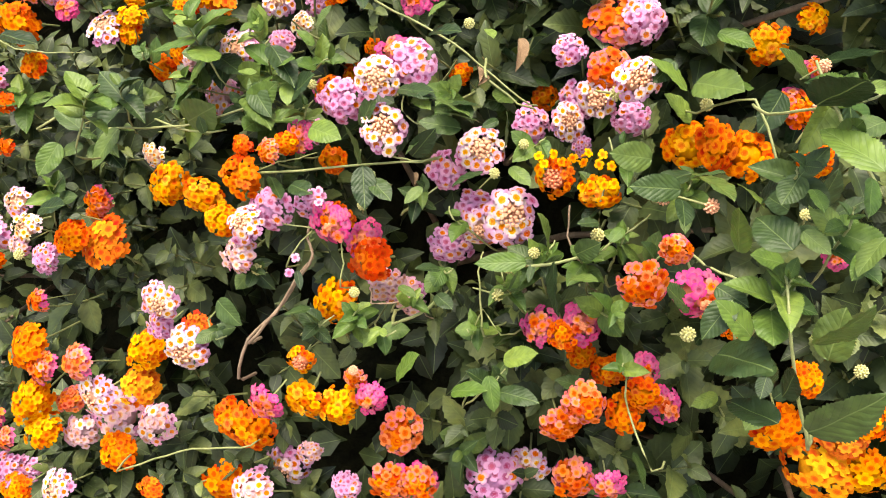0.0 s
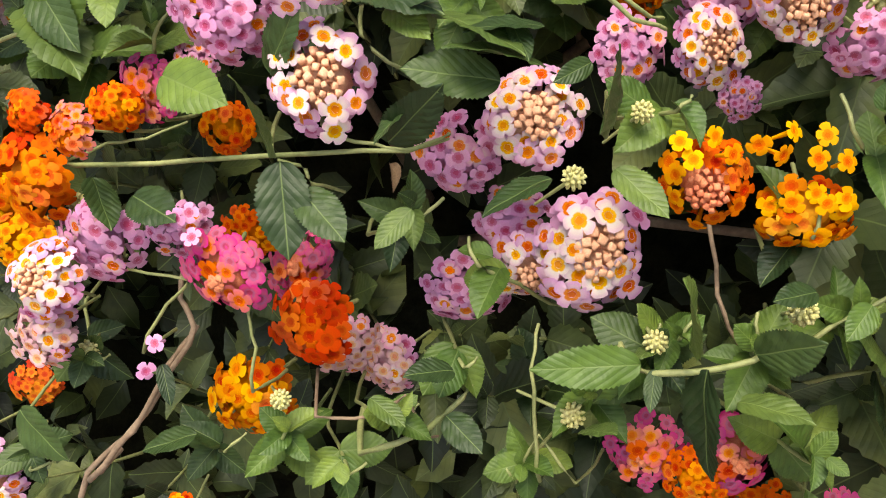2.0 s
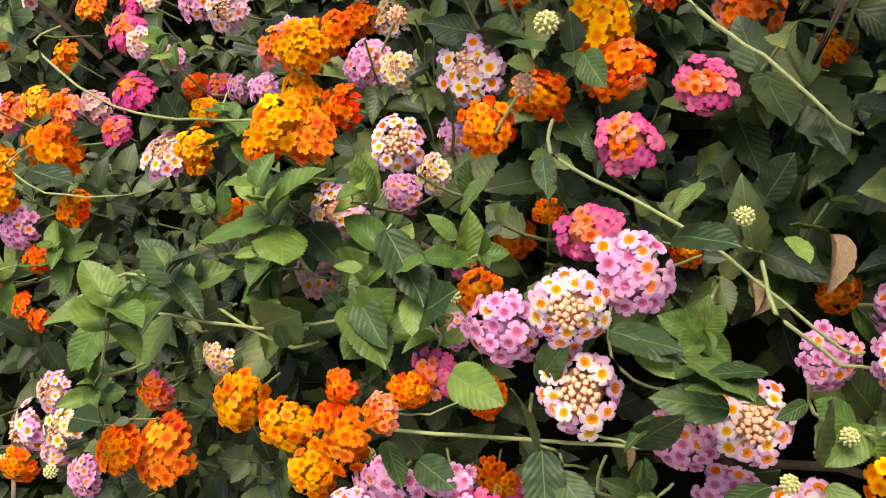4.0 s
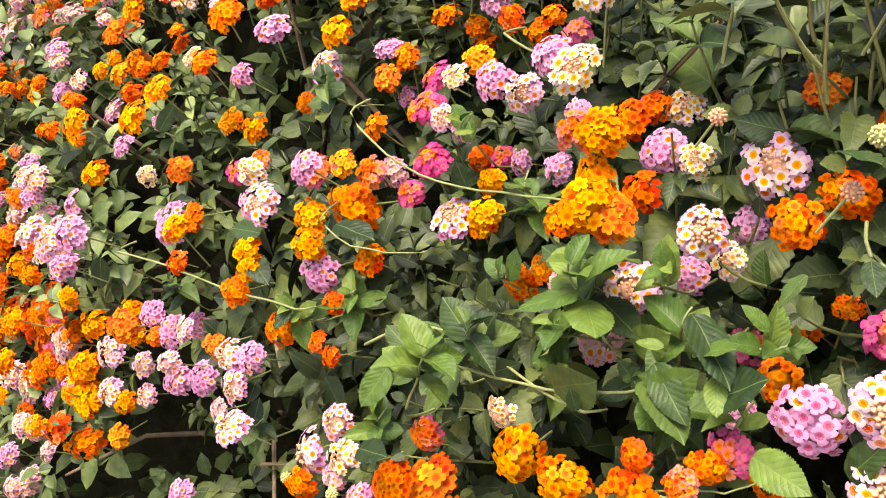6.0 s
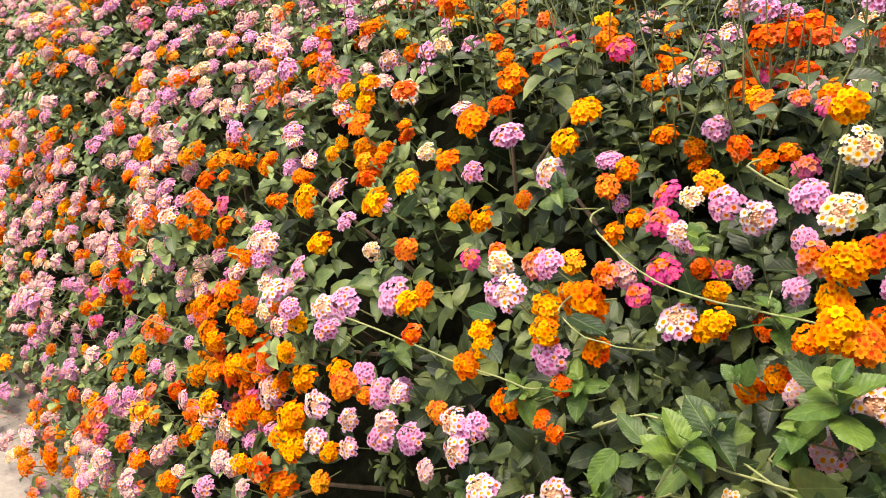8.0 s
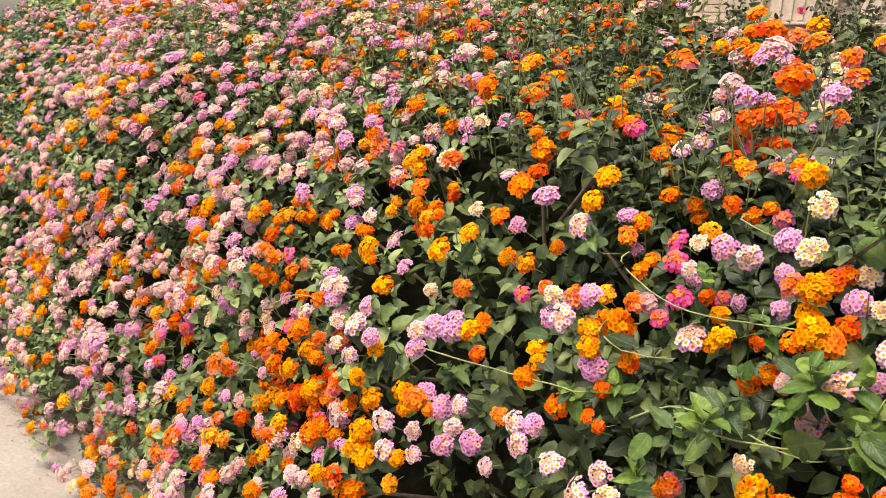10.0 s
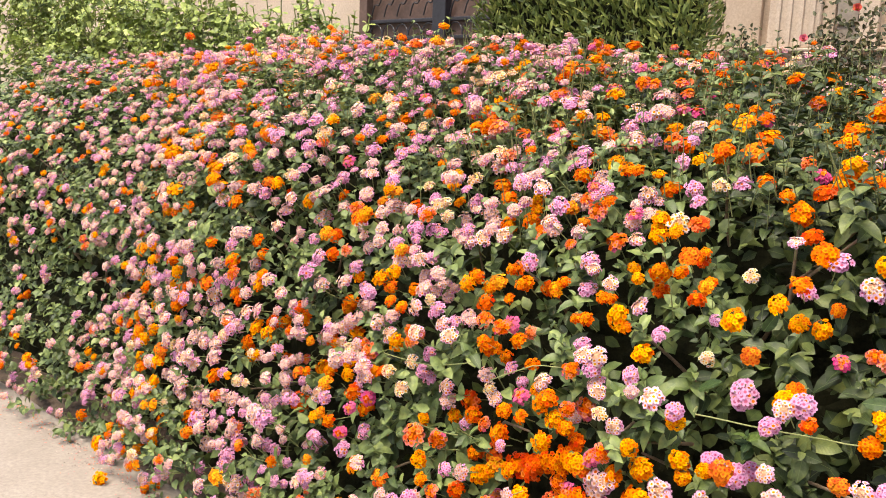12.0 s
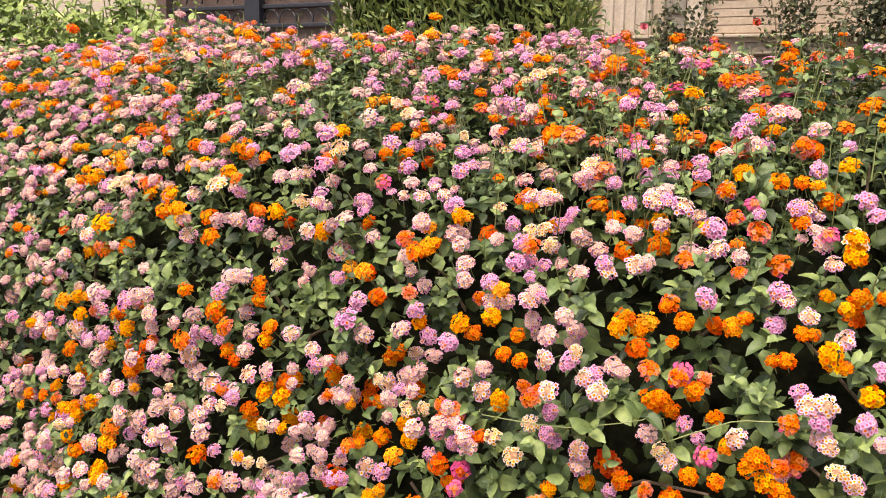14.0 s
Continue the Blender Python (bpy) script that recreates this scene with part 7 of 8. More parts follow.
big_leaf((-0.112, 0.645, 0.781), (-0.087, 0.612, 0.764), 0.50)
big_leaf((-0.184, 0.711, 0.775), (-0.132, 0.658, 0.800), 0.50)
big_leaf((-0.225, 0.730, 0.737), (-0.177, 0.694, 0.764), 0.50)
big_leaf((-0.249, 0.735, 0.701), (-0.281, 0.732, 0.674), 0.60)
big_leaf((-0.242, 0.724, 0.700), (-0.279, 0.756, 0.706), 0.50)
big_leaf((-0.165, 0.664, 0.707), (-0.169, 0.663, 0.720), 0.60)
big_leaf((-0.314, 0.754, 0.659), (-0.327, 0.736, 0.634), 0.60)
big_leaf((-0.324, 0.726, 0.607), (-0.270, 0.685, 0.636), 0.50)
big_leaf((-0.127, 0.642, 0.733), (-0.108, 0.628, 0.758), 0.60)
big_leaf((-0.097, 0.627, 0.748), (-0.078, 0.611, 0.772), 0.60)
big_leaf((-0.167, 0.691, 0.783), (-0.128, 0.652, 0.804), 0.60)
big_leaf((-0.174, 0.693, 0.756), (-0.228, 0.719, 0.730), 0.60)
big_leaf((-0.179, 0.700, 0.756), (-0.236, 0.745, 0.772), 0.50)
big_leaf((-0.155, 0.675, 0.764), (-0.164, 0.681, 0.776), 0.60)
big_leaf((-0.126, 0.645, 0.752), (-0.110, 0.619, 0.739), 0.50)
big_leaf((-0.123, 0.649, 0.760), (-0.137, 0.651, 0.760), 0.50)
big_leaf((-0.108, 0.637, 0.766), (-0.092, 0.619, 0.780), 0.50)
big_leaf((-0.250, 0.722, 0.687), (-0.278, 0.702, 0.650), 0.45)
big_leaf((-0.244, 0.726, 0.698), (-0.228, 0.719, 0.730), 0.50)
big_leaf((-0.290, 0.746, 0.675), (-0.319, 0.763, 0.688), 0.50)
big_leaf((-0.068, 0.622, 0.816), (-0.079, 0.617, 0.803), 0.50)
big_leaf((-0.047, 0.614, 0.828), (-0.045, 0.598, 0.820), 0.50)
big_leaf((0.000, 0.587, 0.810), (0.016, 0.569, 0.819), 0.60)
big_leaf((0.035, 0.576, 0.817), (0.038, 0.561, 0.817), 0.50)
big_leaf((0.027, 0.582, 0.828), (0.030, 0.573, 0.846), 0.60)
big_leaf((0.007, 0.588, 0.830), (-0.003, 0.578, 0.822), 0.50)
big_leaf((0.024, 0.572, 0.771), (0.030, 0.558, 0.766), 0.50)
big_leaf((0.005, 0.576, 0.769), (0.028, 0.557, 0.771), 0.55)
big_leaf((-0.018, 0.585, 0.772), (0.005, 0.566, 0.777), 0.50)
big_leaf((-0.181, 0.678, 0.711), (-0.152, 0.651, 0.733), 0.80)
big_leaf((-0.079, 0.624, 0.788), (-0.090, 0.623, 0.799), 0.50)
big_leaf((-0.035, 0.617, 0.866), (-0.030, 0.599, 0.860), 0.60)
big_leaf((-0.063, 0.634, 0.866), (-0.050, 0.614, 0.868), 0.60)
big_leaf((-0.087, 0.647, 0.856), (-0.077, 0.634, 0.876), 0.50)
big_leaf((-0.172, 0.716, 0.855), (-0.157, 0.707, 0.875), 0.50)
big_leaf((-0.176, 0.712, 0.766), (-0.204, 0.721, 0.777), 0.50)
big_leaf((-0.168, 0.702, 0.761), (-0.194, 0.702, 0.721), 0.60)
big_leaf((-0.163, 0.702, 0.770), (-0.131, 0.668, 0.799), 0.60)
big_leaf((-0.161, 0.697, 0.758), (-0.138, 0.663, 0.760), 0.50)
big_leaf((-0.139, 0.674, 0.745), (-0.122, 0.652, 0.765), 0.60)
big_leaf((-0.271, 0.756, 0.682), (-0.297, 0.769, 0.691), 0.50)
big_leaf((-0.262, 0.752, 0.687), (-0.219, 0.718, 0.725), 0.50)
big_leaf((-0.235, 0.723, 0.685), (-0.208, 0.697, 0.707), 0.50)
big_leaf((-0.292, 0.752, 0.659), (-0.316, 0.751, 0.651), 0.50)
big_leaf((-0.393, 0.793, 0.671), (-0.361, 0.777, 0.673), 0.60)
big_leaf((-0.415, 0.797, 0.669), (-0.424, 0.785, 0.655), 0.50)
big_leaf((-0.467, 0.821, 0.699), (-0.432, 0.797, 0.684), 0.50)
big_leaf((-0.453, 0.821, 0.718), (-0.489, 0.827, 0.718), 0.50)
big_leaf((-0.384, 0.817, 0.736), (-0.335, 0.800, 0.734), 0.60)
big_leaf((-0.372, 0.772, 0.621), (-0.382, 0.760, 0.608), 0.60)
big_leaf((-0.607, 0.903, 0.770), (-0.590, 0.905, 0.796), 0.50)
big_leaf((-0.832, 1.039, 0.736), (-0.748, 0.988, 0.731), 0.40)
big_leaf((-0.683, 0.926, 0.670), (-0.650, 0.908, 0.695), 0.50)
big_leaf((-0.710, 0.921, 0.625), (-0.720, 0.925, 0.580), 0.50)

# tips of shoots
rosette(-0.173, 0.653, 0.789, 0.036)
rosette(-0.248, 0.653, 0.729, 0.033)
rosette(-0.125, 0.700, 0.743, 0.03)
rosette(-0.189, 0.699, 0.732, 0.028)
rosette(-0.240, 0.701, 0.723, 0.03)
rosette(-0.102, 0.697, 0.716, 0.03)
rosette(-0.180, 0.694, 0.709, 0.027)
rosette(-0.131, 0.713, 0.763, 0.028)
rosette(-0.292, 0.847, 0.757, 0.03)
rosette(0.006, 0.582, 0.701, 0.019)
rosette(0.024, 0.572, 0.648, 0.019)
rosette(0.090, 0.554, 0.677, 0.019)
rosette(0.063, 0.559, 0.650, 0.019)
rosette(0.135, 0.541, 0.696, 0.019)
rosette(-0.144, 0.601, 0.564, 0.019)
rosette(-0.062, 0.584, 0.593, 0.019)
rosette(-0.040, 0.580, 0.603, 0.019)
rosette(0.075, 0.567, 0.748, 0.019)
rosette(-0.114, 0.604, 0.620, 0.019)
rosette(0.012, 0.587, 0.766, 0.019)
rosette(0.110, 0.546, 0.681, 0.019)
rosette(-0.135, 0.657, 0.729, 0.019)
rosette(-0.014, 0.573, 0.594, 0.019)
rosette(-0.085, 0.629, 0.739, 0.019)
rosette(0.122, 0.554, 0.751, 0.019)
rosette(0.044, 0.558, 0.609, 0.019)
rosette(0.025, 0.576, 0.688, 0.019)
rosette(0.003, 0.572, 0.622, 0.019)
rosette(0.137, 0.531, 0.643, 0.019)
rosette(0.179, 0.397, 0.737, 0.024)
rosette(0.173, 0.406, 0.789, 0.024)
rosette(0.194, 0.405, 0.827, 0.024)
rosette(0.199, 0.396, 0.770, 0.024)
rosette(0.170, 0.539, 0.734, 0.023)
rosette(0.118, 0.549, 0.719, 0.023)
rosette(0.065, 0.549, 0.576, 0.023)
rosette(-0.133, 0.674, 0.782, 0.023)
rosette(-0.237, 0.753, 0.740, 0.023)
rosette(-0.270, 0.754, 0.688, 0.023)
rosette(-0.075, 0.633, 0.775, 0.023)
rosette(0.156, 0.530, 0.689, 0.023)
rosette(0.083, 0.554, 0.671, 0.023)
rosette(0.148, 0.525, 0.605, 0.023)
rosette(-0.172, 0.710, 0.763, 0.027)
rosette(-0.274, 0.750, 0.670, 0.027)
rosette(-0.117, 0.663, 0.767, 0.027)
rosette(-0.223, 0.757, 0.800, 0.027)
rosette(-0.366, 0.801, 0.685, 0.027)
rosette(-0.289, 0.827, 0.816, 0.027)
rosette(-0.320, 0.746, 0.618, 0.027)
rosette(-0.122, 0.659, 0.733, 0.027)
rosette(-0.459, 0.803, 0.549, 0.027)
rosette(-0.418, 0.797, 0.659, 0.027)
rosette(-0.180, 0.705, 0.729, 0.027)
rosette(-0.440, 0.903, 0.820, 0.027)
rosette(-0.613, 0.906, 0.617, 0.027)

# single open florets
for x, y, z in ((0.079, 0.555, 0.739), (0.09, 0.555, 0.741), (0.085, 0.558, 0.745), (0.075, 0.558, 0.743), (0.097, 0.556, 0.744), (0.104, 0.554, 0.742), (0.114, 0.553, 0.742), (0.116, 0.556, 0.748), (0.107, 0.558, 0.748), (0.122, 0.552, 0.742)):
    loose_floret(x, y, z, "gold")
loose_floret(-0.073, 0.588, 0.694, "lilac")
loose_floret(-0.068, 0.586, 0.688, "lilac")
loose_floret(-0.076, 0.590, 0.691, "lilac")
loose_floret(-0.083, 0.583, 0.646, "lilac")
loose_floret(-0.087, 0.582, 0.634, "lilac")
loose_floret(-0.069, 0.590, 0.695, "lilac")

# withered leaves
dry_leaf((0.058, 0.605, 0.808), (0.060, 0.591, 0.792))
dry_leaf((0.039, 0.605, 0.782), (0.036, 0.596, 0.778))
dry_leaf((0.033, 0.607, 0.786), (0.036, 0.595, 0.782))
dry_leaf((0.080, 0.568, 0.643), (0.077, 0.562, 0.641))
dry_leaf((-0.004, 0.604, 0.709), (-0.002, 0.596, 0.704))

# green bud clusters
flower_bud(0.066, 0.568, 0.747, "green")
flower_bud(0.049, 0.566, 0.726, "green")
flower_bud(0.065, 0.554, 0.663, "green")
flower_bud(0.080, 0.550, 0.678, "green")
flower_bud(-0.116, 0.623, 0.678, "green")
flower_bud(-0.040, 0.581, 0.623, "green")
flower_bud(-0.114, 0.605, 0.624, "green")
flower_bud(-0.021, 0.599, 0.768, "green")
flower_bud(0.119, 0.560, 0.787, "green")
flower_bud(0.118, 0.541, 0.698, "green")
flower_bud(0.060, 0.554, 0.643, "green")
flower_bud(-0.038, 0.590, 0.687, "green")
flower_bud(0.171, 0.487, 0.659, "green")
flower_bud(0.171, 0.542, 0.789, "green")
flower_bud(0.265, 0.455, 0.660, "green")
flower_bud(0.221, 0.483, 0.744, "green")
flower_bud(0.024, 0.593, 0.817, "green")
flower_bud(-0.049, 0.638, 0.873, "green")
flower_bud(-0.411, 0.771, 0.531, "green")
flower_bud(-0.349, 0.731, 0.559, "green")
flower_bud(-0.080, 0.628, 0.760, "green")
flower_bud(0.155, 0.538, 0.728, "peach")
flower_bud(0.173, 0.502, 0.738, "peach")
flower_bud(0.216, 0.498, 0.826, "peach")
flower_bud(-0.037, 0.569, 0.565, "peach")
flower_bud(0.220, 0.497, 0.803, "peach")
flower_bud(-0.056, 0.634, 0.850, "peach")
flower_bud(-0.113, 0.681, 0.867, "peach")


# ---- ground ----
bm = bmesh.new()
bmesh.ops.create_grid(bm, x_segments=40, y_segments=40, size=120)
ground = new("ground", bm_mesh("ground", bm, PAVING))
tagged(ground, "pale beige concrete pavement with faint stains", "ground", kind="structure")

bm = bmesh.new()
for k in range(41):
    x = -5.2 + 6.6 * k / 40
    front = 0.7 - SLANT * x
    for y, z in ((front, 0.003), (front + 0.06, 0.02), (front + 0.9, 0.03), (front + 1.7, 0.02), (front + 1.8, 0.003)):
        bm.verts.new((x, y + 0.02 * noise.noise(Vector((x * 6, y, 0))), z))
bm.verts.ensure_lookup_table()
for k in range(40):
    for j in range(4):
        a = k * 5 + j
        bm.faces.new((bm.verts[a], bm.verts[a + 5], bm.verts[a + 6], bm.verts[a + 1]))
bed = new("planting_bed", bm_mesh("planting_bed", bm, SOIL))
tagged(bed, "dry brown soil bed under the lantana hedge", "soil bed", kind="structure")

# fallen petals on the pavement along the hedge
PETAL_DROP = Pile()
drop = leaf_shape(2, 2, 0.8, 0.3, 0.2, 0.0, 0.5)
for k in range(3400):
    x = LEAVES.uniform(-4.2, 0.6)
    off = abs(LEAVES.gauss(0.0, 0.045))
    y = 0.62 + float(np.interp(x, SHIFT_X, SHIFT_D)) * 0.4 - SLANT * x - off
    PETAL_DROP.add(drop, leaf_pose((x, y, 0.004), Vector((LEAVES.uniform(-1, 1), LEAVES.uniform(-1, 1), 0.1)), Vector((0, 0, 1)), LEAVES.uniform(0.003, 0.007)), LEAVES.choice((0, 0, 1, 2, 2, 3)))
litter = new("fallen_petals", PETAL_DROP.mesh("fallen_petals", [ROSE_DUST, PETALS["blush"], SOIL, PETALS["coral"]]))
tagged(litter, "small dry pink and brown fallen petals on pavement", "petal litter", kind="stuff")

# ---- behind the hedge: stone wall, gate, clipped bush, roses ----
WALL_C = 5.8


def on_wall(along, forward, z):
    """World place: metres along the wall from x = 0 (towards plus x), metres in front of its face, height."""
    a = Vector((1, -SLANT, 0)).normalized()
    return Vector((0, WALL_C, 0)) + a * along - DEEP * forward + Vector((0, 0, z))


WALL_POSE = Matrix.Translation((0, WALL_C, 0)) @ Matrix.Rotation(math.atan2(-SLANT, 1), 4, "Z")


def wall_box(name, mat, a0, a1, f0, f1, z0, z1, parent=None, bevel=0.01, label="", kind="structure"):
    bm = bmesh.new()
    box(bm, a0, -f1, z0, a1, -f0, z1, bevel)
    me = bm_mesh(name, bm, mat)
    if parent:
        return part(name, me, parent, WALL_POSE, label)
    ob = new(name, me)
    ob.matrix_basis = WALL_POSE
    return tagged(ob, label, name.split("_")[0], kind=kind)


wall = wall_box("wall_back", STONE, -2.87, 6.0, -0.25, 0.0, 0.0, 3.6, label="beige stone boundary wall with pilasters and plinth")
wall_left = wall_box("wall_left", STONE_PALE, -14.0, -4.97, -0.25, 0.0, 0.0, 3.6, label="plain pale beige stone wall beside the gate")
# raised and sunk work on the wall: metres along, proud of the face, height
for k, (a0, a1, f1, mat, name) in enumerate([(-1.16, -0.9, 0.05, STONE, "pilaster"), (-0.84, -0.5, 0.07, STONE_PALE, "pilaster"), (-0.27, -0.15, 0.06, STONE_PALE, "pilaster"), (1.35, 1.65, 0.07, STONE_PALE, "pilaster"), (2.9, 3.2, 0.07, STONE_PALE, "pilaster"), (-2.3, -2.0, 0.07, STONE_PALE, "pilaster"), (-0.5, -0.42, 0.04, STONE, "pilaster")]):
    wall_box(name, mat, a0, a1, 0.0, f1, 1.462, 3.6, parent=wall, bevel=0.012)
for a0 in (-0.79, -0.715, -0.64, -0.565):
    wall_box("flute", STONE_PALE, a0, a0 + 0.035, 0.072, 0.086, 1.47, 3.5, parent=wall, bevel=0.006)
for a0, a1 in ((-2.0, -1.18), (-0.13, 1.33), (1.67, 2.88)):
    for k in range(22):
        z = 1.475 + 0.052 * k
        wall_box("rib_board", STONE, a0, a1, 0.0, 0.008, z, z + 0.047, parent=wall, bevel=0.003)
for z0, z1, f in ((1.335, 1.352, 0.1), (1.352, 1.41, 0.085), (1.41, 1.44, 0.1), (1.44, 1.46, 0.13)):
    wall_box("moulding", STONE_PALE, -2.9, 6.0, 0.0, f, z0, z1, parent=wall, bevel=0.006)
wall_box("plinth", STONE, -2.9, 6.0, 0.0, 0.05, 0.0, 1.333, parent=wall, bevel=0.01)
wall_box("coping", STONE_PALE, -2.87, 6.0, -0.3, 0.12, 3.6, 3.72, parent=wall, bevel=0.02)
# recess imitated by panels on the face, its shade in their colour
wall_box("recess_panel", SHADED_STONE, -0.41, -0.28, 0.0, 0.012, 1.462, 1.6, parent=wall, bevel=0.004)
wall_box("recess_panel", SHADED_STONE, -0.41, -0.28, 0.0, 0.03, 1.615, 3.4, parent=wall, bevel=0.004)
wall_box("coping", STONE_PALE, -14.0, -4.97, -0.3, 0.12, 3.6, 3.72, parent=wall_left, bevel=0.02)

# gate between the two walls
gate = new("garden_gate")
gate.matrix_basis = Matrix.Translation(on_wall(-3.9, 0.0, 0.0))
tagged(gate, "brown panelled gate with black wrought iron frame and scrolls", "gate")


def gate_box(name, mat, a0, a1, f0, f1, z0, z1, bevel=0.008):
    return wall_box(name, mat, a0, a1, f0, f1, z0, z1, parent=gate, bevel=bevel)


for a0, a1 in ((-4.86, -3.98), (-3.82, -2.97)):
    gate_box("panel", GATE_PANEL, a0, a1, -0.1, -0.06, 0.1, 2.6)
    for z in (0.12, 1.58, 1.74, 2.5):
        gate_box("rail", IRON, a0, a1, -0.058, -0.02, z, z + 0.035)
    for k in range(5):
        centre = a0 + (a1 - a0) * (k + 0.5) / 5
        pts = [(centre + 0.085 * math.cos(t), 0.03, 1.62 + 0.11 * math.sin(t)) for t in np.linspace(0.0, math.pi, 9).tolist()]
        pile = Pile()
        pile.add(tube_shape(pts, [0.007] * 9, 5))
        part("scroll", pile.mesh("scroll", [IRON]), gate, WALL_POSE)
        pts = [(centre - 0.07 + 0.14 * t, 0.03, 1.8 + 0.22 * t + 0.05 * math.sin(6 * t)) for t in np.linspace(0.0, 1.0, 8).tolist()]
        pile = Pile()
        pile.add(tube_shape(pts, [0.008] * 8, 5))
        part("scroll", pile.mesh("scroll", [IRON]), gate, WALL_POSE)
gate_box("gate_post", IRON, -3.98, -3.82, -0.12, 0.02, 0.0, 2.7)
gate_box("gate_post", GATE_PANEL, -4.97, -4.86, -0.12, 0.02, 0.0, 2.7)
gate_box("side_post", STONE_PALE, -2.97, -2.87, -0.12, 0.04, 0.0, 3.0)

# clipped bush, leafy bush and roses in front of the wall
GARDEN = random.Random(41)
BLADE = leaf_shape(3, 2, 0.27, 0.3, 0.15, 0.0, 0.5)
BROAD = leaf_shape(4, 2, 0.6, 0.3, 0.25, 0.0)


def along_wall(c, a, z):
    way = Vector((1, -SLANT, 0)).normalized()
    return Vector((0, c, 0)) + way * a + Vector((0, 0, z))


bush = new("clipped_bush")
bush.matrix_basis = Matrix.Translation(along_wall(3.85, -1.72, 0))
tagged(bush, "tall clipped evergreen bush with narrow upright leaves", "bush")
pile, core = Pile(), Pile()
for k in range(12000):
    face = GARDEN.random()
    a, z, back = GARDEN.uniform(-2.42, -1.06), GARDEN.uniform(0.6, 2.3), GARDEN.uniform(-0.02, 0.12)
    wobble = 0.07 * noise.noise(Vector((a * 4, z * 4, 2.0)))
    if face > 0.96:
        place, out = along_wall(3.42 + GARDEN.uniform(0, 0.8), a, 2.28 + wobble), Vector((0, 0, 1))
    elif face < 0.72:
        place, out = along_wall(3.42 + back + wobble, a, z), -DEEP
    elif face < 0.87:
        place, out = along_wall(3.42 + GARDEN.uniform(0, 0.8), -1.06 - back + wobble, z), Vector((1, -SLANT, 0)).normalized()
    else:
        place, out = along_wall(3.42 + GARDEN.uniform(0, 0.8), -2.42 + back + wobble, z), -Vector((1, -SLANT, 0)).normalized()
    pile.add(BLADE, leaf_pose(place, out * 0.8 + Vector((0, 0, 0.8)) + chance_vector(GARDEN, 0.8), out + Vector((0, 0, 0.4)) + chance_vector(GARDEN, 0.6), GARDEN.uniform(0.035, 0.065)))
tagged(part("foliage", pile.mesh("bush_foliage", [HEDGE_LEAF]), bush, None, "dark and yellowish green narrow leaves"), kind="stuff")
# solid core, coloured dark as the shade deep in the bush
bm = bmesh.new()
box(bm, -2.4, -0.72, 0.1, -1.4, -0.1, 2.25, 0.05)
inner = part("inner_thicket", bm_mesh("inner_thicket", bm, CORE_SHADE), bush, Matrix.Translation((0, 3.4, 0)) @ Matrix.Rotation(math.atan2(-SLANT, 1), 4, "Z") @ Matrix.Translation((0, 0.85, 0)))
core.add(tube_shape([along_wall(3.85, -1.72, 0), along_wall(3.85, -1.7, 0.4), along_wall(3.85, -1.75, 1.2)], [0.05, 0.04, 0.02], 8))
part("trunk", core.mesh("trunk", [WOOD]), bush)

leafy = new("leafy_bush")
leafy.matrix_basis = Matrix.Translation(along_wall(3.9, -5.5, 0))
tagged(leafy, "loose pale green leafy bush in front of the pale wall", "bush")
pile, stems = Pile(), Pile()
for k in range(800):
    a = GARDEN.uniform(-9.0, -3.6)
    top = float(np.interp(a, [-9, -7, -5.8, -4.6, -3.6], [2.2, 1.95, 1.75, 1.65, 1.52])) + 0.1 * noise.noise(Vector((a * 3, 0, 0)))
    z = top * GARDEN.uniform(0.55, 1.0)
    root = along_wall(3.4 + GARDEN.uniform(0.0, 0.5), a, z - 0.12)
    poses, pts = sprig(root, Vector((0, -0.3, 1.0)) + chance_vector(GARDEN, 0.6), GARDEN.uniform(0.18, 0.34), GARDEN.uniform(0.06, 0.1), GARDEN)
    pile.add_many(BROAD, poses)
    more, pts2 = sprig(root + chance_vector(GARDEN, 0.08), Vector((0, -0.7, 0.6)) + chance_vector(GARDEN, 0.6), GARDEN.uniform(0.15, 0.25), GARDEN.uniform(0.06, 0.1), GARDEN)
    pile.add_many(BROAD, more)
    stems.add(tube_shape(pts, [0.004] * len(pts), 4))
tagged(part("foliage", pile.mesh("leafy_bush_foliage", [PALE_LEAF]), leafy, None, "pale green oval leaves"), kind="stuff")
for k in range(10):
    a = -8.6 + 0.52 * k
    stems.add(tube_shape([along_wall(3.8, a, 0), along_wall(3.75, a + 0.05, 0.5), along_wall(3.65, a - 0.05, 1.2)], [0.018, 0.014, 0.006], 6))
part("branch", stems.mesh("leafy_bush_branches", [STEM]), leafy)

ROSE_PINK = petal_material("rose_pink_petal", (0.78, 0.2, 0.3), (0.72, 0.13, 0.22), YELLOW)
ROSE_RED = petal_material("rose_coral_petal", (0.6, 0.1, 0.09), (0.55, 0.06, 0.06), YELLOW)


def rose_shape():
    """An open rose of radius 1: three whorls of cupped petals."""
    pile = Pile()
    petal = leaf_shape(3, 2, 1.0, 0.35, -0.25, 0.0, 0.6)
    for ring, (count, lean, size) in enumerate(((5, 1.3, 1.0), (5, 0.9, 0.8), (4, 0.45, 0.6))):
        for k in range(count):
            t = 2 * math.pi * (k + 0.5 * ring) / count
            along = Vector((math.cos(t) * math.sin(lean), math.sin(t) * math.sin(lean), math.cos(lean)))
            pile.add(petal, leaf_pose((0, 0, 0), along, Vector((0, 0, 1)) - along * 0.2 + Vector((0.01, 0, 0)), size))
    return pile


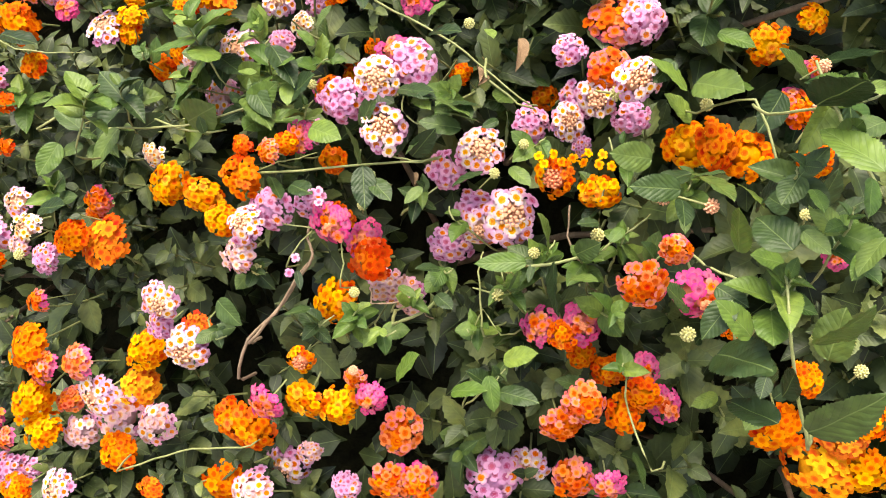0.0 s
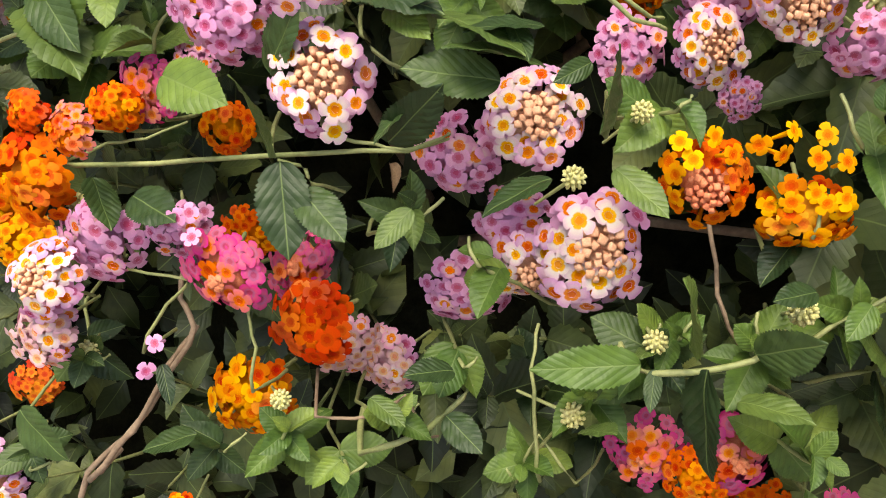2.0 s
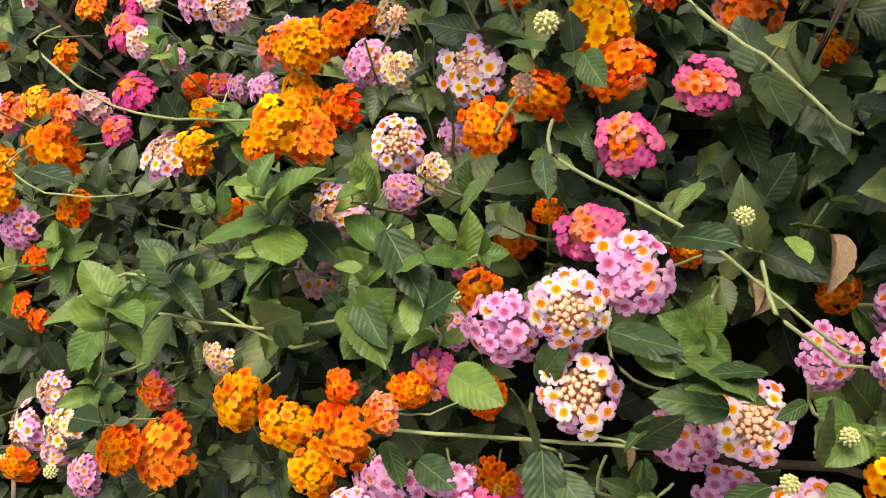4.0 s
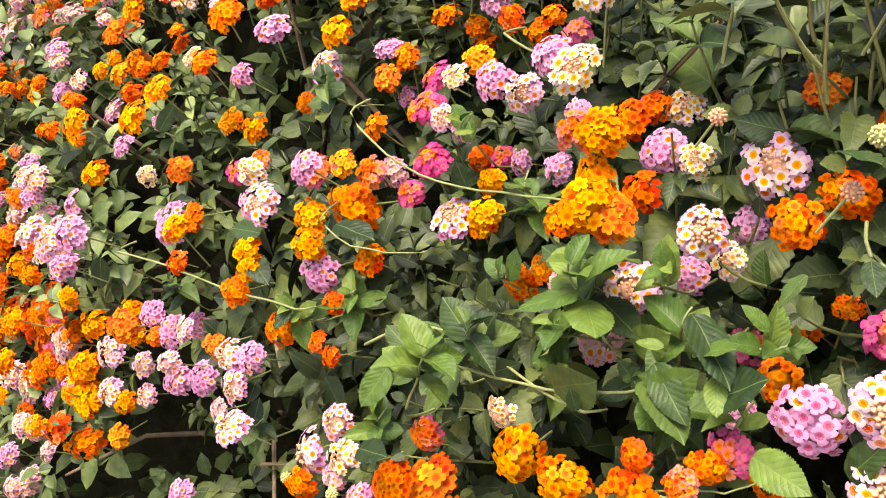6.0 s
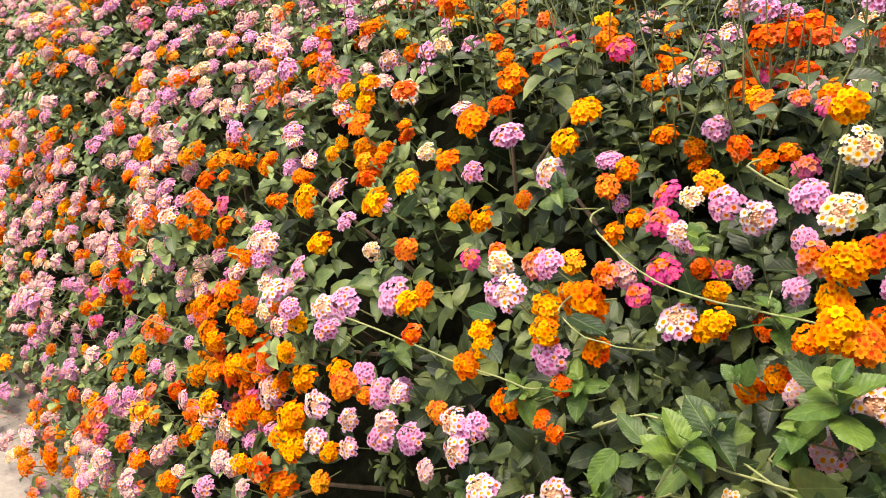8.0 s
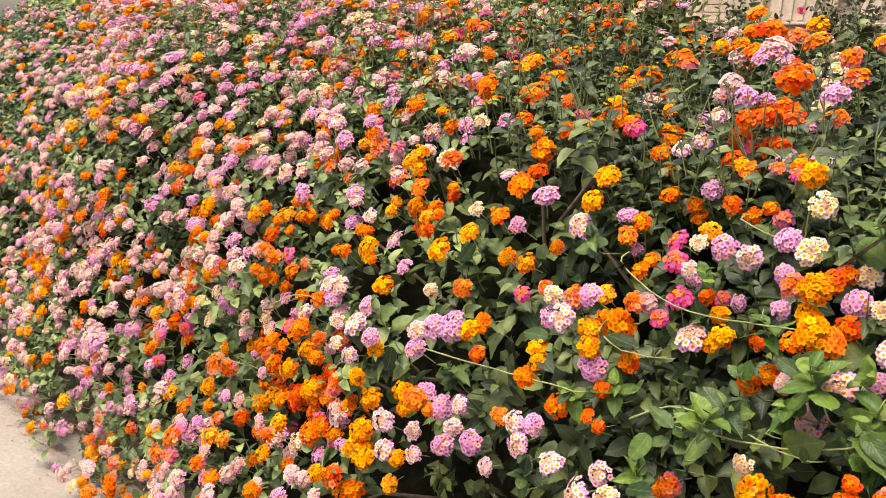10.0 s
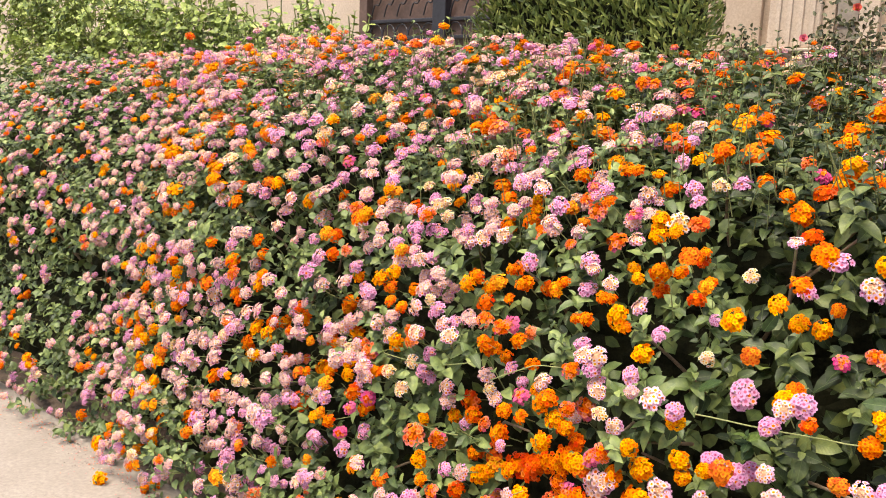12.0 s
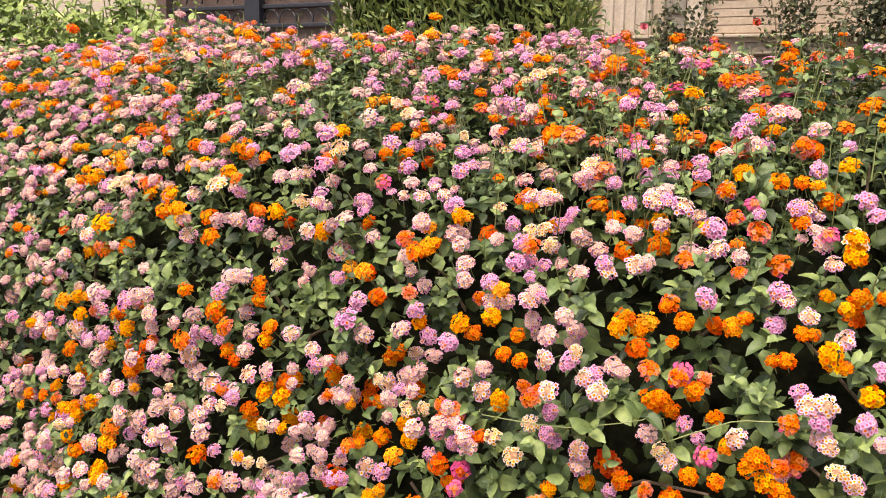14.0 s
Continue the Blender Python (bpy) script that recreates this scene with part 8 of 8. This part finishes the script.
ROSE_MESHES = [rose_shape().mesh("rose_bloom", [m]) for m in (ROSE_PINK, ROSE_RED)]


def rose_bush(a, height, spread, blooms):
    """Thin upright canes with small leaves; blooms: (along the wall, height, kind)."""
    ob = new("rose_bush")
    ob.matrix_basis = Matrix.Translation(along_wall(5.35, a, 0))
    tagged(ob, "thin rose bush with small dull green leaves before the wall", "rose bush", "roses along the wall")
    pile = Pile()
    for k in range(7):
        lean = GARDEN.uniform(-spread, spread)
        tip = height * GARDEN.uniform(0.82, 1.05)
        pts = [along_wall(5.35 + GARDEN.uniform(-0.06, 0.06), a + lean * t * t + GARDEN.uniform(-0.02, 0.02), tip * t) for t in (0, 0.3, 0.6, 0.8, 1.0)]
        cane = Pile()
        cane.add(tube_shape(pts, [0.008, 0.007, 0.005, 0.004, 0.002], 5))
        part("cane", cane.mesh("rose_cane", [WOOD]), ob)
        for j in range(300):
            t = GARDEN.uniform(0.38, 1.0) ** 0.8
            place = along_wall(5.35, a + lean * t * t, tip * t) + chance_vector(GARDEN, 0.09)
            pile.add(BROAD, leaf_pose(place, chance_vector(GARDEN, 1.0) + Vector((0, -0.3, 0.1)), Vector((0, -0.6, 0.6)) + chance_vector(GARDEN, 0.6), GARDEN.uniform(0.022, 0.042)))
    tagged(part("foliage", pile.mesh("rose_foliage", [ROSE_LEAF]), ob), kind="stuff")
    for b, z, which in blooms:
        part("rose_bloom", ROSE_MESHES[which], ob, Matrix.Translation(along_wall(5.3, b, z)) @ Matrix.Rotation(radians(70), 4, "X") @ Matrix.Scale(0.032, 4), "pink rose" if which == 0 else "faded coral rose")


rose_bush(-0.95, 1.5, 0.22, [(-1.3, 1.42, 0)])
rose_bush(-0.42, 1.78, 0.25, [(-0.62, 1.49, 0), (-0.33, 1.66, 1), (-0.12, 1.68, 0)])
rose_bush(0.28, 1.85, 0.35, [(0.05, 1.5, 1)])
rose_bush(0.75, 1.95, 0.12, [])
rose_bush(1.12, 1.95, 0.16, [(1.3, 1.7, 0)])
rose_bush(1.7, 1.8, 0.3, [])
